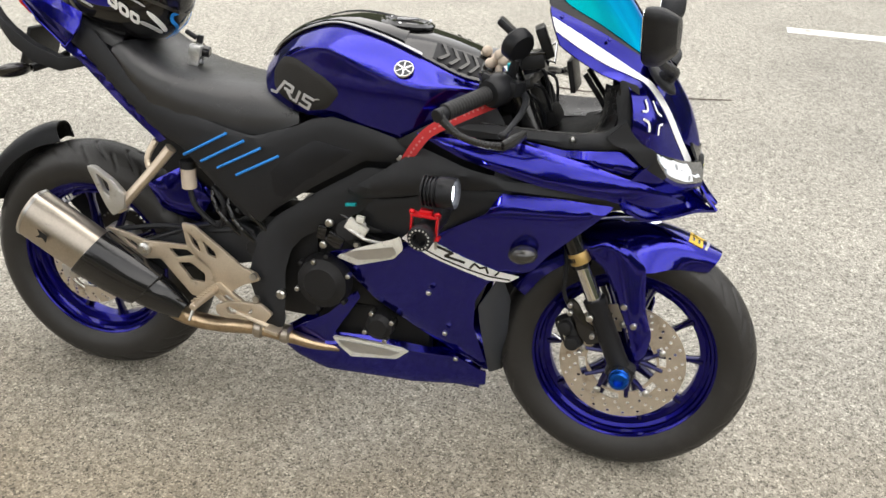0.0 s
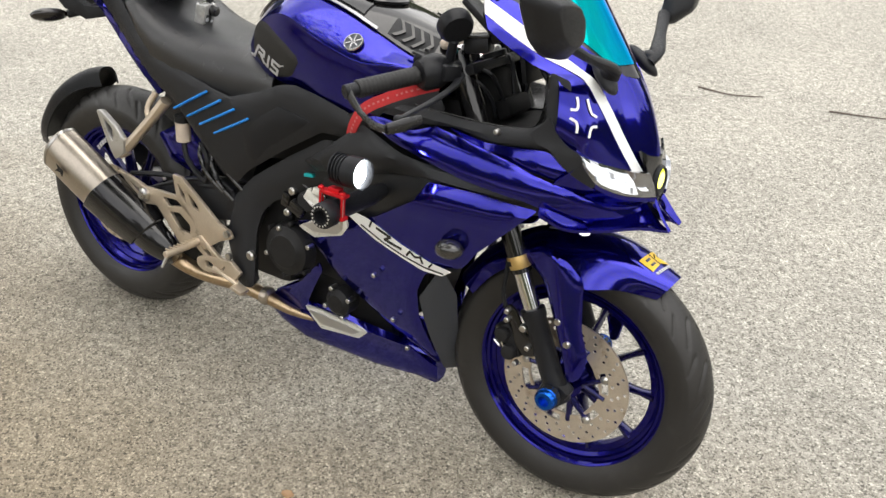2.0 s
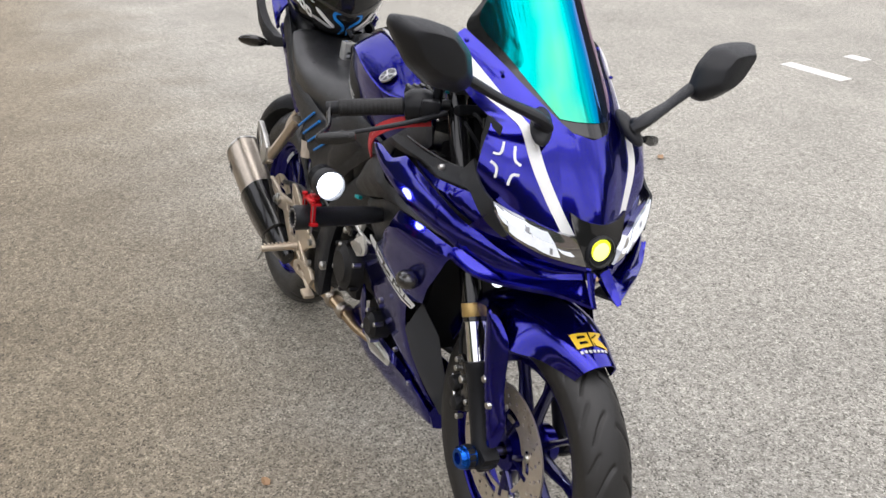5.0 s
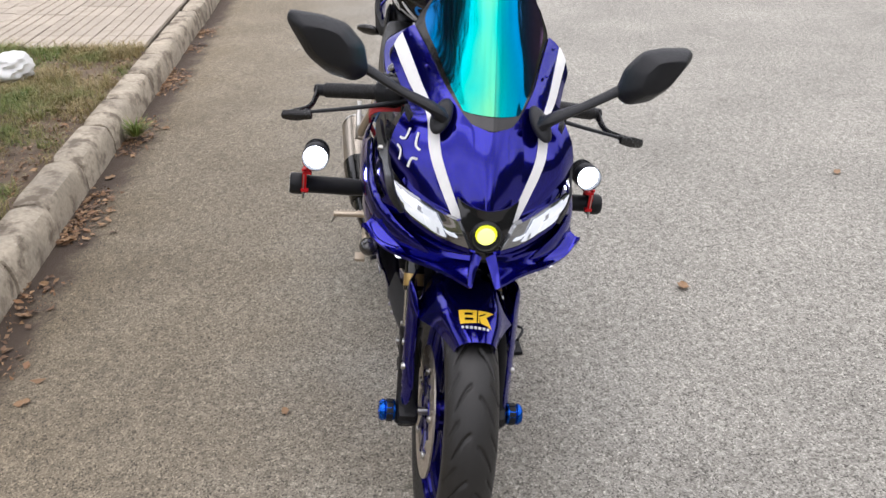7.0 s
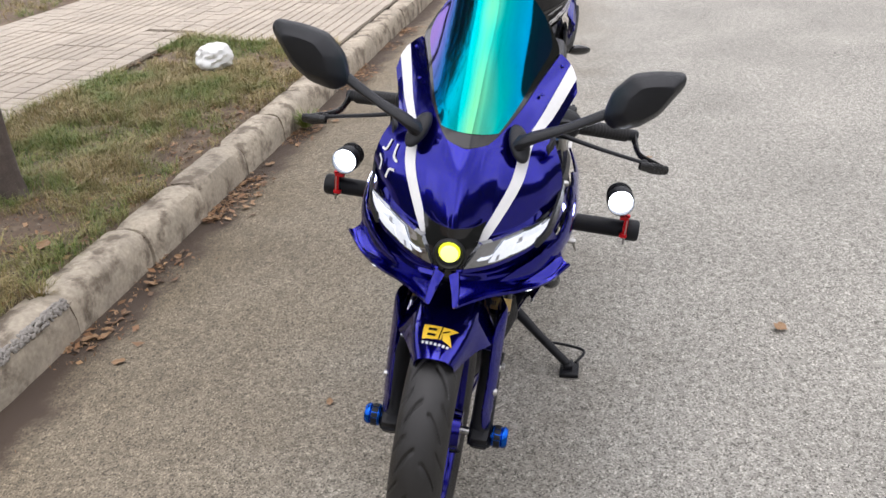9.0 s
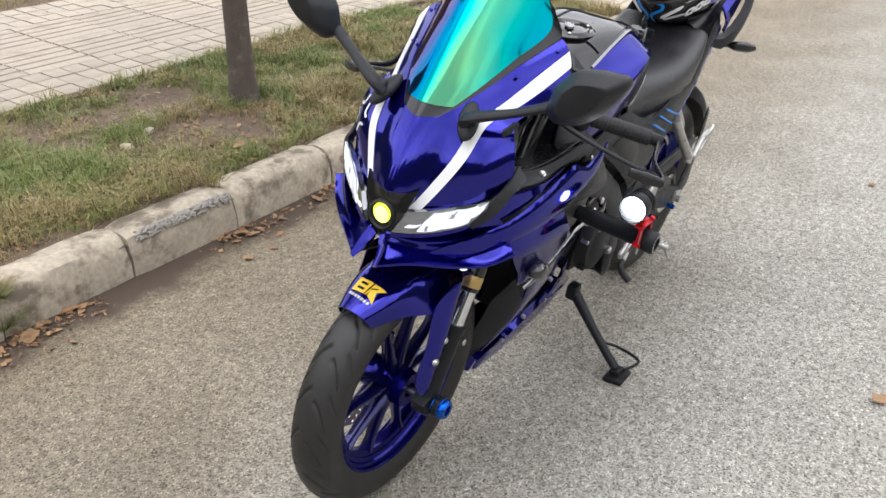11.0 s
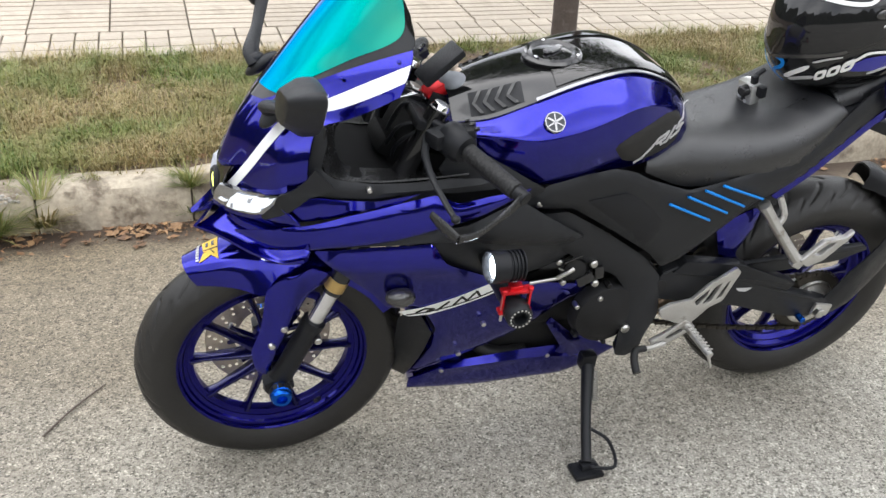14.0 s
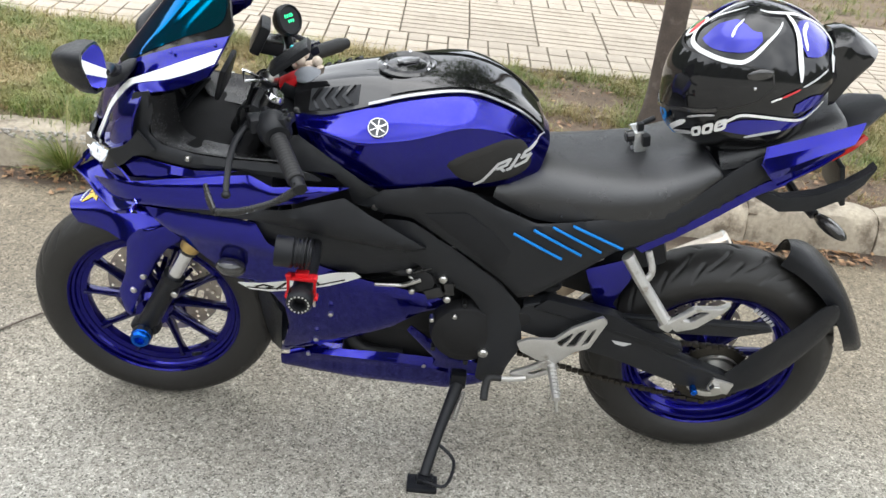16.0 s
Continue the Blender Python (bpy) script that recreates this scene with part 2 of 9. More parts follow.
def grass_material(name, tones, lush=None):
    """Blades of mixed tones; lush: a second set of tones that takes over in broad patches."""
    m = bpy.data.materials.new(name)
    m.use_nodes = True
    n, l = m.node_tree.nodes, m.node_tree.links
    b, geo = n["Principled BSDF"], n.new("ShaderNodeNewGeometry")

    def ramp(cs):
        r = n.new("ShaderNodeValToRGB")
        l.new(geo.outputs["Random Per Island"], r.inputs["Fac"])
        e = r.color_ramp.elements
        e[0].color, e[1].color = (*cs[0], 1), (*cs[-1], 1)
        for i, c in enumerate(cs[1:-1]):
            e.new((i + 1) / (len(cs) - 1)).color = (*c, 1)
        return r.outputs["Color"]

    out = ramp(tones)
    if lush:
        tc, patch_noise, edge, mx = n.new("ShaderNodeTexCoord"), n.new("ShaderNodeTexNoise"), n.new("ShaderNodeMapRange"), n.new("ShaderNodeMix")
        patch_noise.inputs["Scale"].default_value, patch_noise.inputs["Detail"].default_value = 2.6, 5
        edge.inputs["From Min"].default_value, edge.inputs["From Max"].default_value = 0.44, 0.58
        mx.data_type = "RGBA"
        l.new(tc.outputs["Object"], patch_noise.inputs["Vector"])
        l.new(patch_noise.outputs["Fac"], edge.inputs["Value"])
        l.new(edge.outputs[0], mx.inputs[0])
        l.new(out, mx.inputs[6])
        l.new(ramp(lush), mx.inputs[7])
        out = mx.outputs[2]
    l.new(out, b.inputs["Base Color"])
    b.inputs["Roughness"].default_value = 0.6
    return m


M = {}
M["asphalt"] = asphalt_material()
M["paint"] = material("metallic_blue_paint", (0.0062, 0.0048, 0.228), 0.15, 0.92, 0.03, 900, coat=0.75, edge=(0.15, 0.13, 0.6))
M["helmet_blue"] = material("helmet_blue_lacquer", (0.012, 0.012, 0.30), 0.2, 0.5, 0.08, 60, coat=0.8)
M["satin"] = material("satin_cockpit_plastic", (0.012, 0.012, 0.0125), 0.26, 0, 0.15, 30, 0.25, 900)
M["bright"] = material("bright_cast_silver", (0.72, 0.71, 0.66), 0.3, 0.2, 0.12, 40, 0.3, 300, dirt=(0.45, 0.43, 0.36), dirt_at=0.62, dirt_scale=40)
M["paint_rim"] = material("blue_rim_enamel", (0.006, 0.0045, 0.145), 0.2, 0.85, 0.06, 40, coat=0.35, dirt=(0.03, 0.028, 0.06), dirt_at=0.7, dirt_scale=18, edge=(0.2, 0.18, 0.6))
M["pale_metal"] = material("thin_grey_trim", (0.3, 0.3, 0.31), 0.2, 0.6, 0.1, 60)
M["white"] = material("white_vinyl", (0.78, 0.78, 0.77), 0.35, 0, 0.04, 60)
M["silver_decal"] = material("silver_grey_vinyl", (0.52, 0.52, 0.53), 0.4, 0.2, 0.05, 60)
M["black"] = material("satin_black_plastic", (0.0116, 0.0122, 0.0142), 0.34, 0, 0.15, 30, 0.25, 900, dirt=(0.0185, 0.0185, 0.019), dirt_at=0.76, dirt_scale=9, spec=0.2)
M["matte"] = material("matte_black_plastic", (0.0114, 0.0122, 0.0145), 0.4, 0, 0.15, 25, 0.35, 1200, dirt=(0.0168, 0.017, 0.0175), dirt_at=0.78, dirt_scale=7, spec=0.3)
M["gloss"] = material("gloss_black", (0.009, 0.009, 0.0098), 0.12, 0, 0.1, 20, coat=0.3, spec=0.4)
M["carbon"] = material("carbon_film", (0.006, 0.006, 0.0065), 0.08, 0.0, 0.35, 45, coat=0.35, spec=0.5)
M["rubber"] = material("tyre_rubber", (0.0155, 0.0146, 0.0138), 0.46, 0, 0.25, 14, 0.35, 500, dirt=(0.026, 0.0245, 0.023), dirt_at=0.64, dirt_scale=8, spec=0.45)
M["spoke"] = material("dark_blue_spoke_enamel", (0.004, 0.0035, 0.07), 0.24, 0.6, 0.1, 40, coat=0.4, dirt=(0.02, 0.019, 0.03), dirt_at=0.7, dirt_scale=18)
M["pad"] = material("knee_pad_rubber", (0.026, 0.025, 0.024), 0.75, 0, 0.15, 60, 0.9, 420, spec=0.3)
M["grip"] = material("grip_rubber", (0.015, 0.015, 0.0155), 0.5, 0, 0.1, 30, 0.5, 700, spec=0.3)
M["leather"] = material("seat_vinyl", (0.013, 0.0133, 0.015), 0.3, 0, 0.12, 30, 0.3, 1500, spec=0.7)
M["alloy"] = material("cast_alloy", (0.52, 0.51, 0.49), 0.42, 0.85, 0.1, 30, 0.2, 600, dirt=(0.27, 0.24, 0.2), dirt_at=0.66, dirt_scale=20)
M["gold_alloy"] = material("champagne_alloy", (0.55, 0.47, 0.37), 0.42, 0.8, 0.1, 30, 0.2, 600, dirt=(0.3, 0.25, 0.19), dirt_at=0.64, dirt_scale=20)
M["steel"] = material("brushed_steel", (0.5, 0.49, 0.47), 0.3, 1.0, 0.12, 40)
M["titan"] = material("titanium_can", (0.46, 0.41, 0.35), 0.36, 1.0, 0.12, 18, dirt=(0.25, 0.21, 0.17), dirt_at=0.66, dirt_scale=14)
M["header_pipe"] = material("heat_tinted_pipe", (0.5, 0.38, 0.25), 0.32, 1.0, 0.2, 14, dirt=(0.3, 0.2, 0.12), dirt_at=0.6, dirt_scale=12)
M["disc"] = material("brake_disc_steel", (0.56, 0.5, 0.42), 0.38, 0.8, 0.12, 40, dirt=(0.34, 0.27, 0.2), dirt_at=0.62, dirt_scale=16)
M["badge"] = material("brushed_silver_badge", (0.42, 0.42, 0.43), 0.25, 0.9, 0.05, 60)
M["chrome"] = material("chrome", (0.72, 0.72, 0.73), 0.1, 1.0)
M["blue_ano"] = material("blue_anodised", (0.008, 0.09, 0.46), 0.25, 0.9, 0.08, 60)
M["stripe_blue"] = material("sky_blue_trim", (0.01, 0.2, 0.62), 0.35, 0.1, 0.06, 60)
M["cyan"] = material("cyan_anodised", (0.02, 0.45, 0.5), 0.3, 0.6, 0.1, 60)
M["red"] = material("red_anodised", (0.6, 0.012, 0.018), 0.35, 0.5, 0.08, 60)
M["strap"] = material("red_webbing", (0.55, 0.03, 0.035), 0.75, 0, 0.15, 60, 0.6, 900)
M["strap_print"] = material("faded_pink_print", (0.6, 0.2, 0.19), 0.7, 0, 0.1, 60)
M["yellow"] = material("yellow_vinyl", (0.72, 0.46, 0.02), 0.4, 0, 0.06, 60)
M["gold"] = material("gold_sticker", (0.5, 0.34, 0.12), 0.35, 0.5, 0.1, 60)
M["dark"] = material("dark_engine_paint", (0.014, 0.014, 0.015), 0.5, 0.3, 0.25, 18, 0.4, 500, dirt=(0.035, 0.031, 0.027), dirt_at=0.68, dirt_scale=12, spec=0.3)
M["chain"] = material("oily_chain", (0.045, 0.04, 0.033), 0.45, 0.8, 0.3, 60)
M["dark_lens"] = material("dark_smoked_lens", (0.014, 0.013, 0.012), 0.22, 0, 0.2, 60, coat=0.4)
M["smoke"] = material("smoked_lens", (0.028, 0.027, 0.026), 0.14, 0, 0.2, 60, coat=0.6)
M["lamp_lens"] = material("clear_lamp_lens", (0.30, 0.31, 0.33), 0.06, 0.9, 0.25, 60, coat=1.0)
M["drl"] = material("lit_headlamp_bar", (0.6, 0.62, 0.65), 0.12, 0.6, 0.25, 90, coat=1.0, emit=(0.93, 0.97, 1.0), power=0.5)
M["lit_white"] = material("lit_led_lens", (0.95, 0.95, 0.95), 0.3, 0, emit=(0.9, 0.95, 1.0), power=14)
M["lit_small"] = material("lit_led_pod", (0.95, 0.95, 0.95), 0.3, 0, emit=(0.95, 0.97, 1.0), power=1.5)
M["lit_core"] = material("lit_projector_core", (0.8, 0.8, 0.2), 0.25, 0, emit=(0.95, 1.0, 0.2), power=1.15)
M["lit_yellow"] = material("lit_yellow_projector", (0.7, 0.75, 0.02), 0.25, 0, emit=(0.72, 0.82, 0.01), power=0.62)
M["green_led"] = material("green_led_digit", (0.05, 0.6, 0.2), 0.4, 0, emit=(0.05, 0.9, 0.3), power=1.0)
M["red_lens"] = material("red_tail_lens", (0.45, 0.02, 0.015), 0.15, 0, 0.1, 60, coat=1.0)
M["screen"] = screen_material()
M["helmet_green"] = material("badge_green", (0.02, 0.22, 0.06), 0.3, 0, coat=0.4)
M["mirror"] = material("mirror_glass", (0.8, 0.82, 0.83), 0.02, 1.0)
M["visor"] = material("tinted_visor", (0.009, 0.009, 0.010), 0.05, 0, spec=0.5)
M["clear"] = material("clear_case", (0.46, 0.46, 0.45), 0.1, 0.5, 0.4, 90, coat=1.0)
M["plush"] = material("beige_plush", (0.52, 0.44, 0.36), 0.95, 0, 0.15, 60, 0.6, 300)
M["shroud"] = material("dark_grey_shroud", (0.03, 0.034, 0.042), 0.45, 0, 0.1, 20, 0.2, 500)
M["plastic_grey"] = material("grey_plastic", (0.3, 0.31, 0.33), 0.5, 0, 0.08, 40)
M["recess"] = material("dull_black_plastic", (0.006, 0.006, 0.0065), 0.6, 0, 0.2, 30, 0.3, 500, spec=0.12)
M["pouch_grey"] = material("blue_grey_fabric", (0.16, 0.17, 0.19), 0.6, 0, 0.15, 40)
M["kerb"] = material("weathered_kerb_concrete", (0.385, 0.335, 0.258), 0.9, 0, 0.35, 6, 1.0, 60, dirt=(0.16, 0.13, 0.095), dirt_at=0.55, dirt_scale=7, piece=0.1)
M["kerb_chip"] = material("exposed_kerb_stone", (0.3, 0.28, 0.25), 0.9, 0, 0.3, 12, 0.8, 70)
M["joint"] = material("dark_earth_joint", (0.15, 0.128, 0.098), 0.95, 0, 0.3, 20, 0.6, 60)
M["tile"] = material("worn_paving_slab", (0.385, 0.335, 0.27), 0.85, 0, 0.16, 4, 0.35, 120, dirt=(0.30, 0.26, 0.205), dirt_at=0.6, dirt_scale=3, piece=0.09)
M["soil"] = material("dry_soil", (0.115, 0.08, 0.052), 0.95, 0, 0.45, 9, 1.0, 40, dirt=(0.18, 0.135, 0.09), dirt_at=0.58, dirt_scale=7)
M["bark"] = material("dark_bark", (0.085, 0.066, 0.055), 0.95, 0, 0.4, 18, 1.0, 45, dirt=(0.15, 0.125, 0.105), dirt_at=0.6, dirt_scale=14)
M["road_paint"] = material("worn_road_paint", (0.66, 0.65, 0.62), 0.7, 0, 0.12, 12, 0.4, 120, dirt=(0.3, 0.29, 0.26), dirt_at=0.62, dirt_scale=10)
M["leaf_dry"] = grass_material("dry_leaf", [(0.09, 0.05, 0.028), (0.3, 0.16, 0.075), (0.15, 0.085, 0.045), (0.42, 0.26, 0.13), (0.12, 0.07, 0.04)])
M["grass"] = grass_material("grass_blade", [(0.16, 0.14, 0.04), (0.30, 0.24, 0.09), (0.42, 0.33, 0.16), (0.20, 0.16, 0.05), (0.46, 0.36, 0.19), (0.14, 0.15, 0.03), (0.34, 0.24, 0.10), (0.12, 0.09, 0.04)], [(0.075, 0.13, 0.016), (0.13, 0.19, 0.03), (0.22, 0.24, 0.06), (0.09, 0.15, 0.02), (0.32, 0.29, 0.11), (0.15, 0.2, 0.035), (0.06, 0.1, 0.014)])
M["straw"] = grass_material("dry_straw", [(0.3, 0.24, 0.13), (0.2, 0.16, 0.09), (0.4, 0.33, 0.2), (0.16, 0.11, 0.06)])
M["clods"] = grass_material("soil_clod", [(0.07, 0.05, 0.035), (0.13, 0.1, 0.07), (0.2, 0.16, 0.115), (0.09, 0.065, 0.045), (0.16, 0.12, 0.085)])
M["bag"] = material("white_plastic_bag", (0.75, 0.75, 0.73), 0.4, 0, 0.06, 20)
M["pebble"] = material("pale_pebble", (0.42, 0.36, 0.28), 0.85, 0, 0.2, 20)

# ---- modelling helpers ----
def finish(name, bm, mat, parent=None, label="", sharp=38, recalc=True):
    """Link a bmesh as one mesh object (a part when it has a parent)."""
    if recalc:
        bmesh.ops.recalc_face_normals(bm, faces=bm.faces)
    me = bpy.data.meshes.new(name)
    bm.to_mesh(me)
    bm.free()
    for p in me.polygons:
        p.use_smooth = True
    me.set_sharp_from_angle(angle=radians(sharp))
    me.materials.append(mat)
    ob = new(name, me)
    if parent:
        ob.parent = parent
    return tagged(ob, label)


part = finish


def shared(name, ob, parent, m):
    """Another object on the same mesh."""
    o = new(name, ob.data)
    o.parent, o.matrix_basis = parent, m
    return o


def flip(pts, s):
    return [Vector((p[0], p[1] * s, p[2])) for p in pts]


def spline(pts, n, closed=False):
    """Catmull-Rom curve through points, n steps to a span."""
    P = [Vector(p) for p in pts]
    out, c = [], len(P)
    for i in range(c if closed else c - 1):
        if closed:
            a, b, d, e = P[i - 1], P[i], P[(i + 1) % c], P[(i + 2) % c]
        else:
            a, b, d, e = P[max(i - 1, 0)], P[i], P[i + 1], P[min(i + 2, c - 1)]
        for k in range(n):
            t = k / n
            out.append(0.5 * ((2 * b) + (d - a) * t + (2 * a - 5 * b + 4 * d - e) * t * t + (3 * b - a - 3 * d + e) * t ** 3))
    return out if closed else out + [P[-1]]


def tube(bm, pts, r, seg=10, steps=6, flat=1.0):
    """A swept round bar; r is one radius or one per point; flat squashes it along z."""
    P = spline(pts, steps) if steps > 1 else [Vector(p) for p in pts]
    R = [r] * len(P) if not isinstance(r, (list, tuple)) else [float(np.interp(i / (len(P) - 1) * (len(r) - 1), range(len(r)), r)) for i in range(len(P))]
    rings, up = [], Vector((0, 0, 1))
    for i, p in enumerate(P):
        d = (P[min(i + 1, len(P) - 1)] - P[max(i - 1, 0)]).normalized()
        side = d.cross(up)
        side = side.normalized() if side.length > 0.05 else d.cross(Vector((0, 1, 0))).normalized()
        nor = side.cross(d)
        rings.append([bm.verts.new(p + side * math.cos(a) * R[i] + nor * math.sin(a) * R[i] * flat) for a in (2 * math.pi * k / seg for k in range(seg))])
    skin(bm, rings, True)
    return rings


def skin(bm, rings, caps):
    for a, b in zip(rings, rings[1:]):
        for k in range(len(a)):
            bm.faces.new((a[k], a[(k + 1) % len(a)], b[(k + 1) % len(b)], b[k]))
    if caps:
        bm.faces.new(rings[0])
        bm.faces.new(rings[-1])


def loft(sections, caps=True, bm=None):
    bm = bm or bmesh.new()
    skin(bm, [[bm.verts.new(p) for p in s] for s in sections], caps)
    return bm


def lathe(profile, seg=48, m=None, bm=None, closed=True):
    """Turn (radius, along) about the local y axis; closed joins the last ring to the first."""
    bm = bm or bmesh.new()
    m = m or Matrix()
    rings = [[bm.verts.new(m @ Vector((r * math.cos(a), y, r * math.sin(a)))) for a in (2 * math.pi * k / seg for k in range(seg))] for r, y in profile]
    skin(bm, rings + ([rings[0]] if closed else []), not closed)
    return bm


def aim(a, b):
    """A pose at a whose y axis points to b."""
    d = (Vector(b) - Vector(a))
    return Matrix.Translation(a) @ d.to_track_quat("Y", "Z").to_matrix().to_4x4(), d.length


def rod(a, b, r0, r1=None, seg=16, bm=None, bev=0.0015):
    m, n = aim(a, b)
    r1 = r0 if r1 is None else r1
    return lathe([(r0 - bev, 0), (r0, bev), (r1, n - bev), (r1 - bev, n)], seg, m, bm, False)


def box(c, size, rot=(0, 0, 0), bevel=0.003, bm=None):
    one = bmesh.new()
    bmesh.ops.create_cube(one, size=1.0, matrix=pose(*c, *rot) @ Matrix.Diagonal((*size, 1)))
    if bevel:
        bmesh.ops.bevel(one, geom=one.edges[:], offset=bevel, segments=2, affect="EDGES", profile=0.6)
    return merge(bm, one)


def merge(bm, one):
    if bm is None:
        return one
    me = bpy.data.meshes.new("tmp")
    one.to_mesh(me)
    one.free()
    bm.from_mesh(me)
    bpy.data.meshes.remove(me)
    return bm


def ball(c, r, scale=(1, 1, 1), bm=None, seg=12):
    one = bmesh.new()
    bmesh.ops.create_uvsphere(one, u_segments=seg, v_segments=max(6, seg * 2 // 3), radius=r, matrix=Matrix.Translation(c) @ Matrix.Diagonal((*scale, 1)))
    return merge(bm, one)


def rounded(pts, r=0.012, n=3):
    """Polygon (2D) with its corners rounded."""
    P, out = [Vector(p) for p in pts], []
    for i, p in enumerate(P):
        a, b = P[i - 1], P[(i + 1) % len(P)]
        ra, rb = min(r, (a - p).length * 0.45), min(r, (b - p).length * 0.45)
        s, e = p + (a - p).normalized() * ra, p + (b - p).normalized() * rb
        for k in range(n + 1):
            t = k / n
            out.append(s * (1 - t) ** 2 + p * 2 * t * (1 - t) + e * t * t)
    return out


def plate(outline, y0, y1, r=0.006, bevel=0.002, bm=None, holes=()):
    """A flat piece with a rounded outline in x and z, from y0 to y1."""
    one = bmesh.new()
    loops = []
    for pts in (outline, *holes):
        vs = [one.verts.new((p.x, y0, p.y)) for p in rounded(pts, r)]
        loops.append([one.edges.new((vs[i], vs[(i + 1) % len(vs)])) for i in range(len(vs))])
    if holes:
        bmesh.ops.triangle_fill(one, use_beauty=True, edges=[e for lp in loops for e in lp])
    else:
        one.faces.new([e.verts[0] for e in loops[0]])
    ext = bmesh.ops.extrude_face_region(one, geom=one.faces[:])
    bmesh.ops.translate(one, verts=[g for g in ext["geom"] if isinstance(g, bmesh.types.BMVert)], vec=(0, y1 - y0, 0))
    bmesh.ops.recalc_face_normals(one, faces=one.faces)
    if bevel:
        es = [e for e in one.edges if len(e.link_faces) == 2 and e.calc_face_angle(0) > 1.0 and abs(e.verts[0].co.y - e.verts[1].co.y) < 1e-6]
        bmesh.ops.bevel(one, geom=es, offset=bevel, segments=2, affect="EDGES", profile=0.6)
    return merge(bm, one)


def inside_depth(P, x, z):
    """Distance of a point from the rim of a polygon."""
    d = 9.0
    for i in range(len(P)):
        ax, az, bx, bz = P[i - 1][0], P[i - 1][1], P[i][0], P[i][1]
        ux, uz = bx - ax, bz - az
        q = ux * ux + uz * uz
        t = min(1, max(0, ((x - ax) * ux + (z - az) * uz) / q)) if q else 0
        d = min(d, math.hypot(x - ax - ux * t, z - az - uz * t))
    return d


def panel(outline, fy, s=1, thick=0.003, r=0.01, cut=0.02, bm=None, rim=0.010, drop=0.005):
    """A curved body panel: an outline in x and z laid on the surface y = fy(x, z), with thickness and a rolled rim."""
    one = bmesh.new()
    pts = rounded(outline, r)
    flat = [(p.x, p.y) for p in pts]
    face = one.faces.new([one.verts.new((p.x, 0, p.y)) for p in pts])
    xs, zs = [p.x for p in pts], [p.y for p in pts]
    if drop and thick > 0.002:
        for w in (rim * 0.3, rim * 0.35, rim * 0.35):
            bmesh.ops.inset_region(one, faces=[face], thickness=w, use_even_offset=True)
    for lo, hi, ax in ((min(xs), max(xs), 0), (min(zs), max(zs), 2)):
        k = max(2, int((hi - lo) / cut))
        for i in range(1, k):
            co, no = [0, 0, 0], [0, 0, 0]
            co[ax], no[ax] = lo + (hi - lo) * i / k, 1
            bmesh.ops.bisect_plane(one, geom=one.verts[:] + one.edges[:] + one.faces[:], plane_co=co, plane_no=no)
    bmesh.ops.recalc_face_normals(one, faces=one.faces)
    if sum(f.normal.y * s for f in one.faces) < 0:
        bmesh.ops.reverse_faces(one, faces=one.faces)
    for v in one.verts:
        y = fy(v.co.x, v.co.z)
        if drop and thick > 0.002:
            e = 1 - min(1, inside_depth(flat, v.co.x, v.co.z) / rim)
            y -= drop * e * e
        v.co.y = s * y
    shell(one, thick)
    return merge(bm, one)


def shell(bm, t):
    """Give an open sheet a thickness behind its front."""
    if not t:
        return bm
    bm.normal_update()
    back, faces = {v: bm.verts.new(v.co - v.normal * t) for v in bm.verts[:]}, bm.faces[:]
    rim = [e for e in bm.edges if len(e.link_faces) == 1]
    for f in faces:
        bm.faces.new([back[v] for v in reversed(f.verts)])
    for e in rim:
        a, b = e.link_loops[0].vert, e.link_loops[0].link_loop_next.vert
        bm.faces.new((b, a, back[a], back[b]))
    return bm


def surf(rows, u, v):
    """A point on the Catmull-Rom patch through rows of points; u along the rows, v along each row, both 0 to 1."""
    def at(pts, t):
        n = len(pts) - 1
        i = min(int(t * n), n - 1)
        t = t * n - i
        b, d = pts[i], pts[i + 1]
        a = pts[i - 1] if i else 2 * b - d
        e = pts[i + 2] if i + 2 <= n else 2 * d - b
        return 0.5 * ((2 * b) + (d - a) * t + (2 * a - 5 * b + 4 * d - e) * t * t + (3 * b - a - 3 * d + e) * t ** 3)
    return at([at([Vector(p) for p in r], v) for r in rows], u)


def whole(rows):
    """Half rows (from the middle plane outwards) mirrored to whole rows."""
    return [[Vector((p[0], -p[1], p[2])) for p in reversed(r[1:])] + [Vector(p) for p in r] for r in rows]


def patch(rows, nu=16, nv=16, thick=0.003, u0=0, u1=1, v0=0, v1=1, lift=0.0, face=None, bm=None):
    """A sheet on a patch; face: a direction that its front turns to."""
    one = bmesh.new()
    g = [[one.verts.new(surf(rows, u0 + (u1 - u0) * i / nu, v0 + (v1 - v0) * j / nv)) for j in range(nv + 1)] for i in range(nu + 1)]
    for i in range(nu):
        for j in range(nv):
            one.faces.new((g[i][j], g[i][j + 1], g[i + 1][j + 1], g[i + 1][j]))
    one.normal_update()
    if face is not None and sum(f.normal.dot(Vector(face)) * f.calc_area() for f in one.faces) < 0:
        bmesh.ops.reverse_faces(one, faces=one.faces)
    if lift:
        one.normal_update()
        for v, c in [(v, v.co + v.normal * lift) for v in one.verts]:
            v.co = c
    shell(one, thick)
    return merge(bm, one)


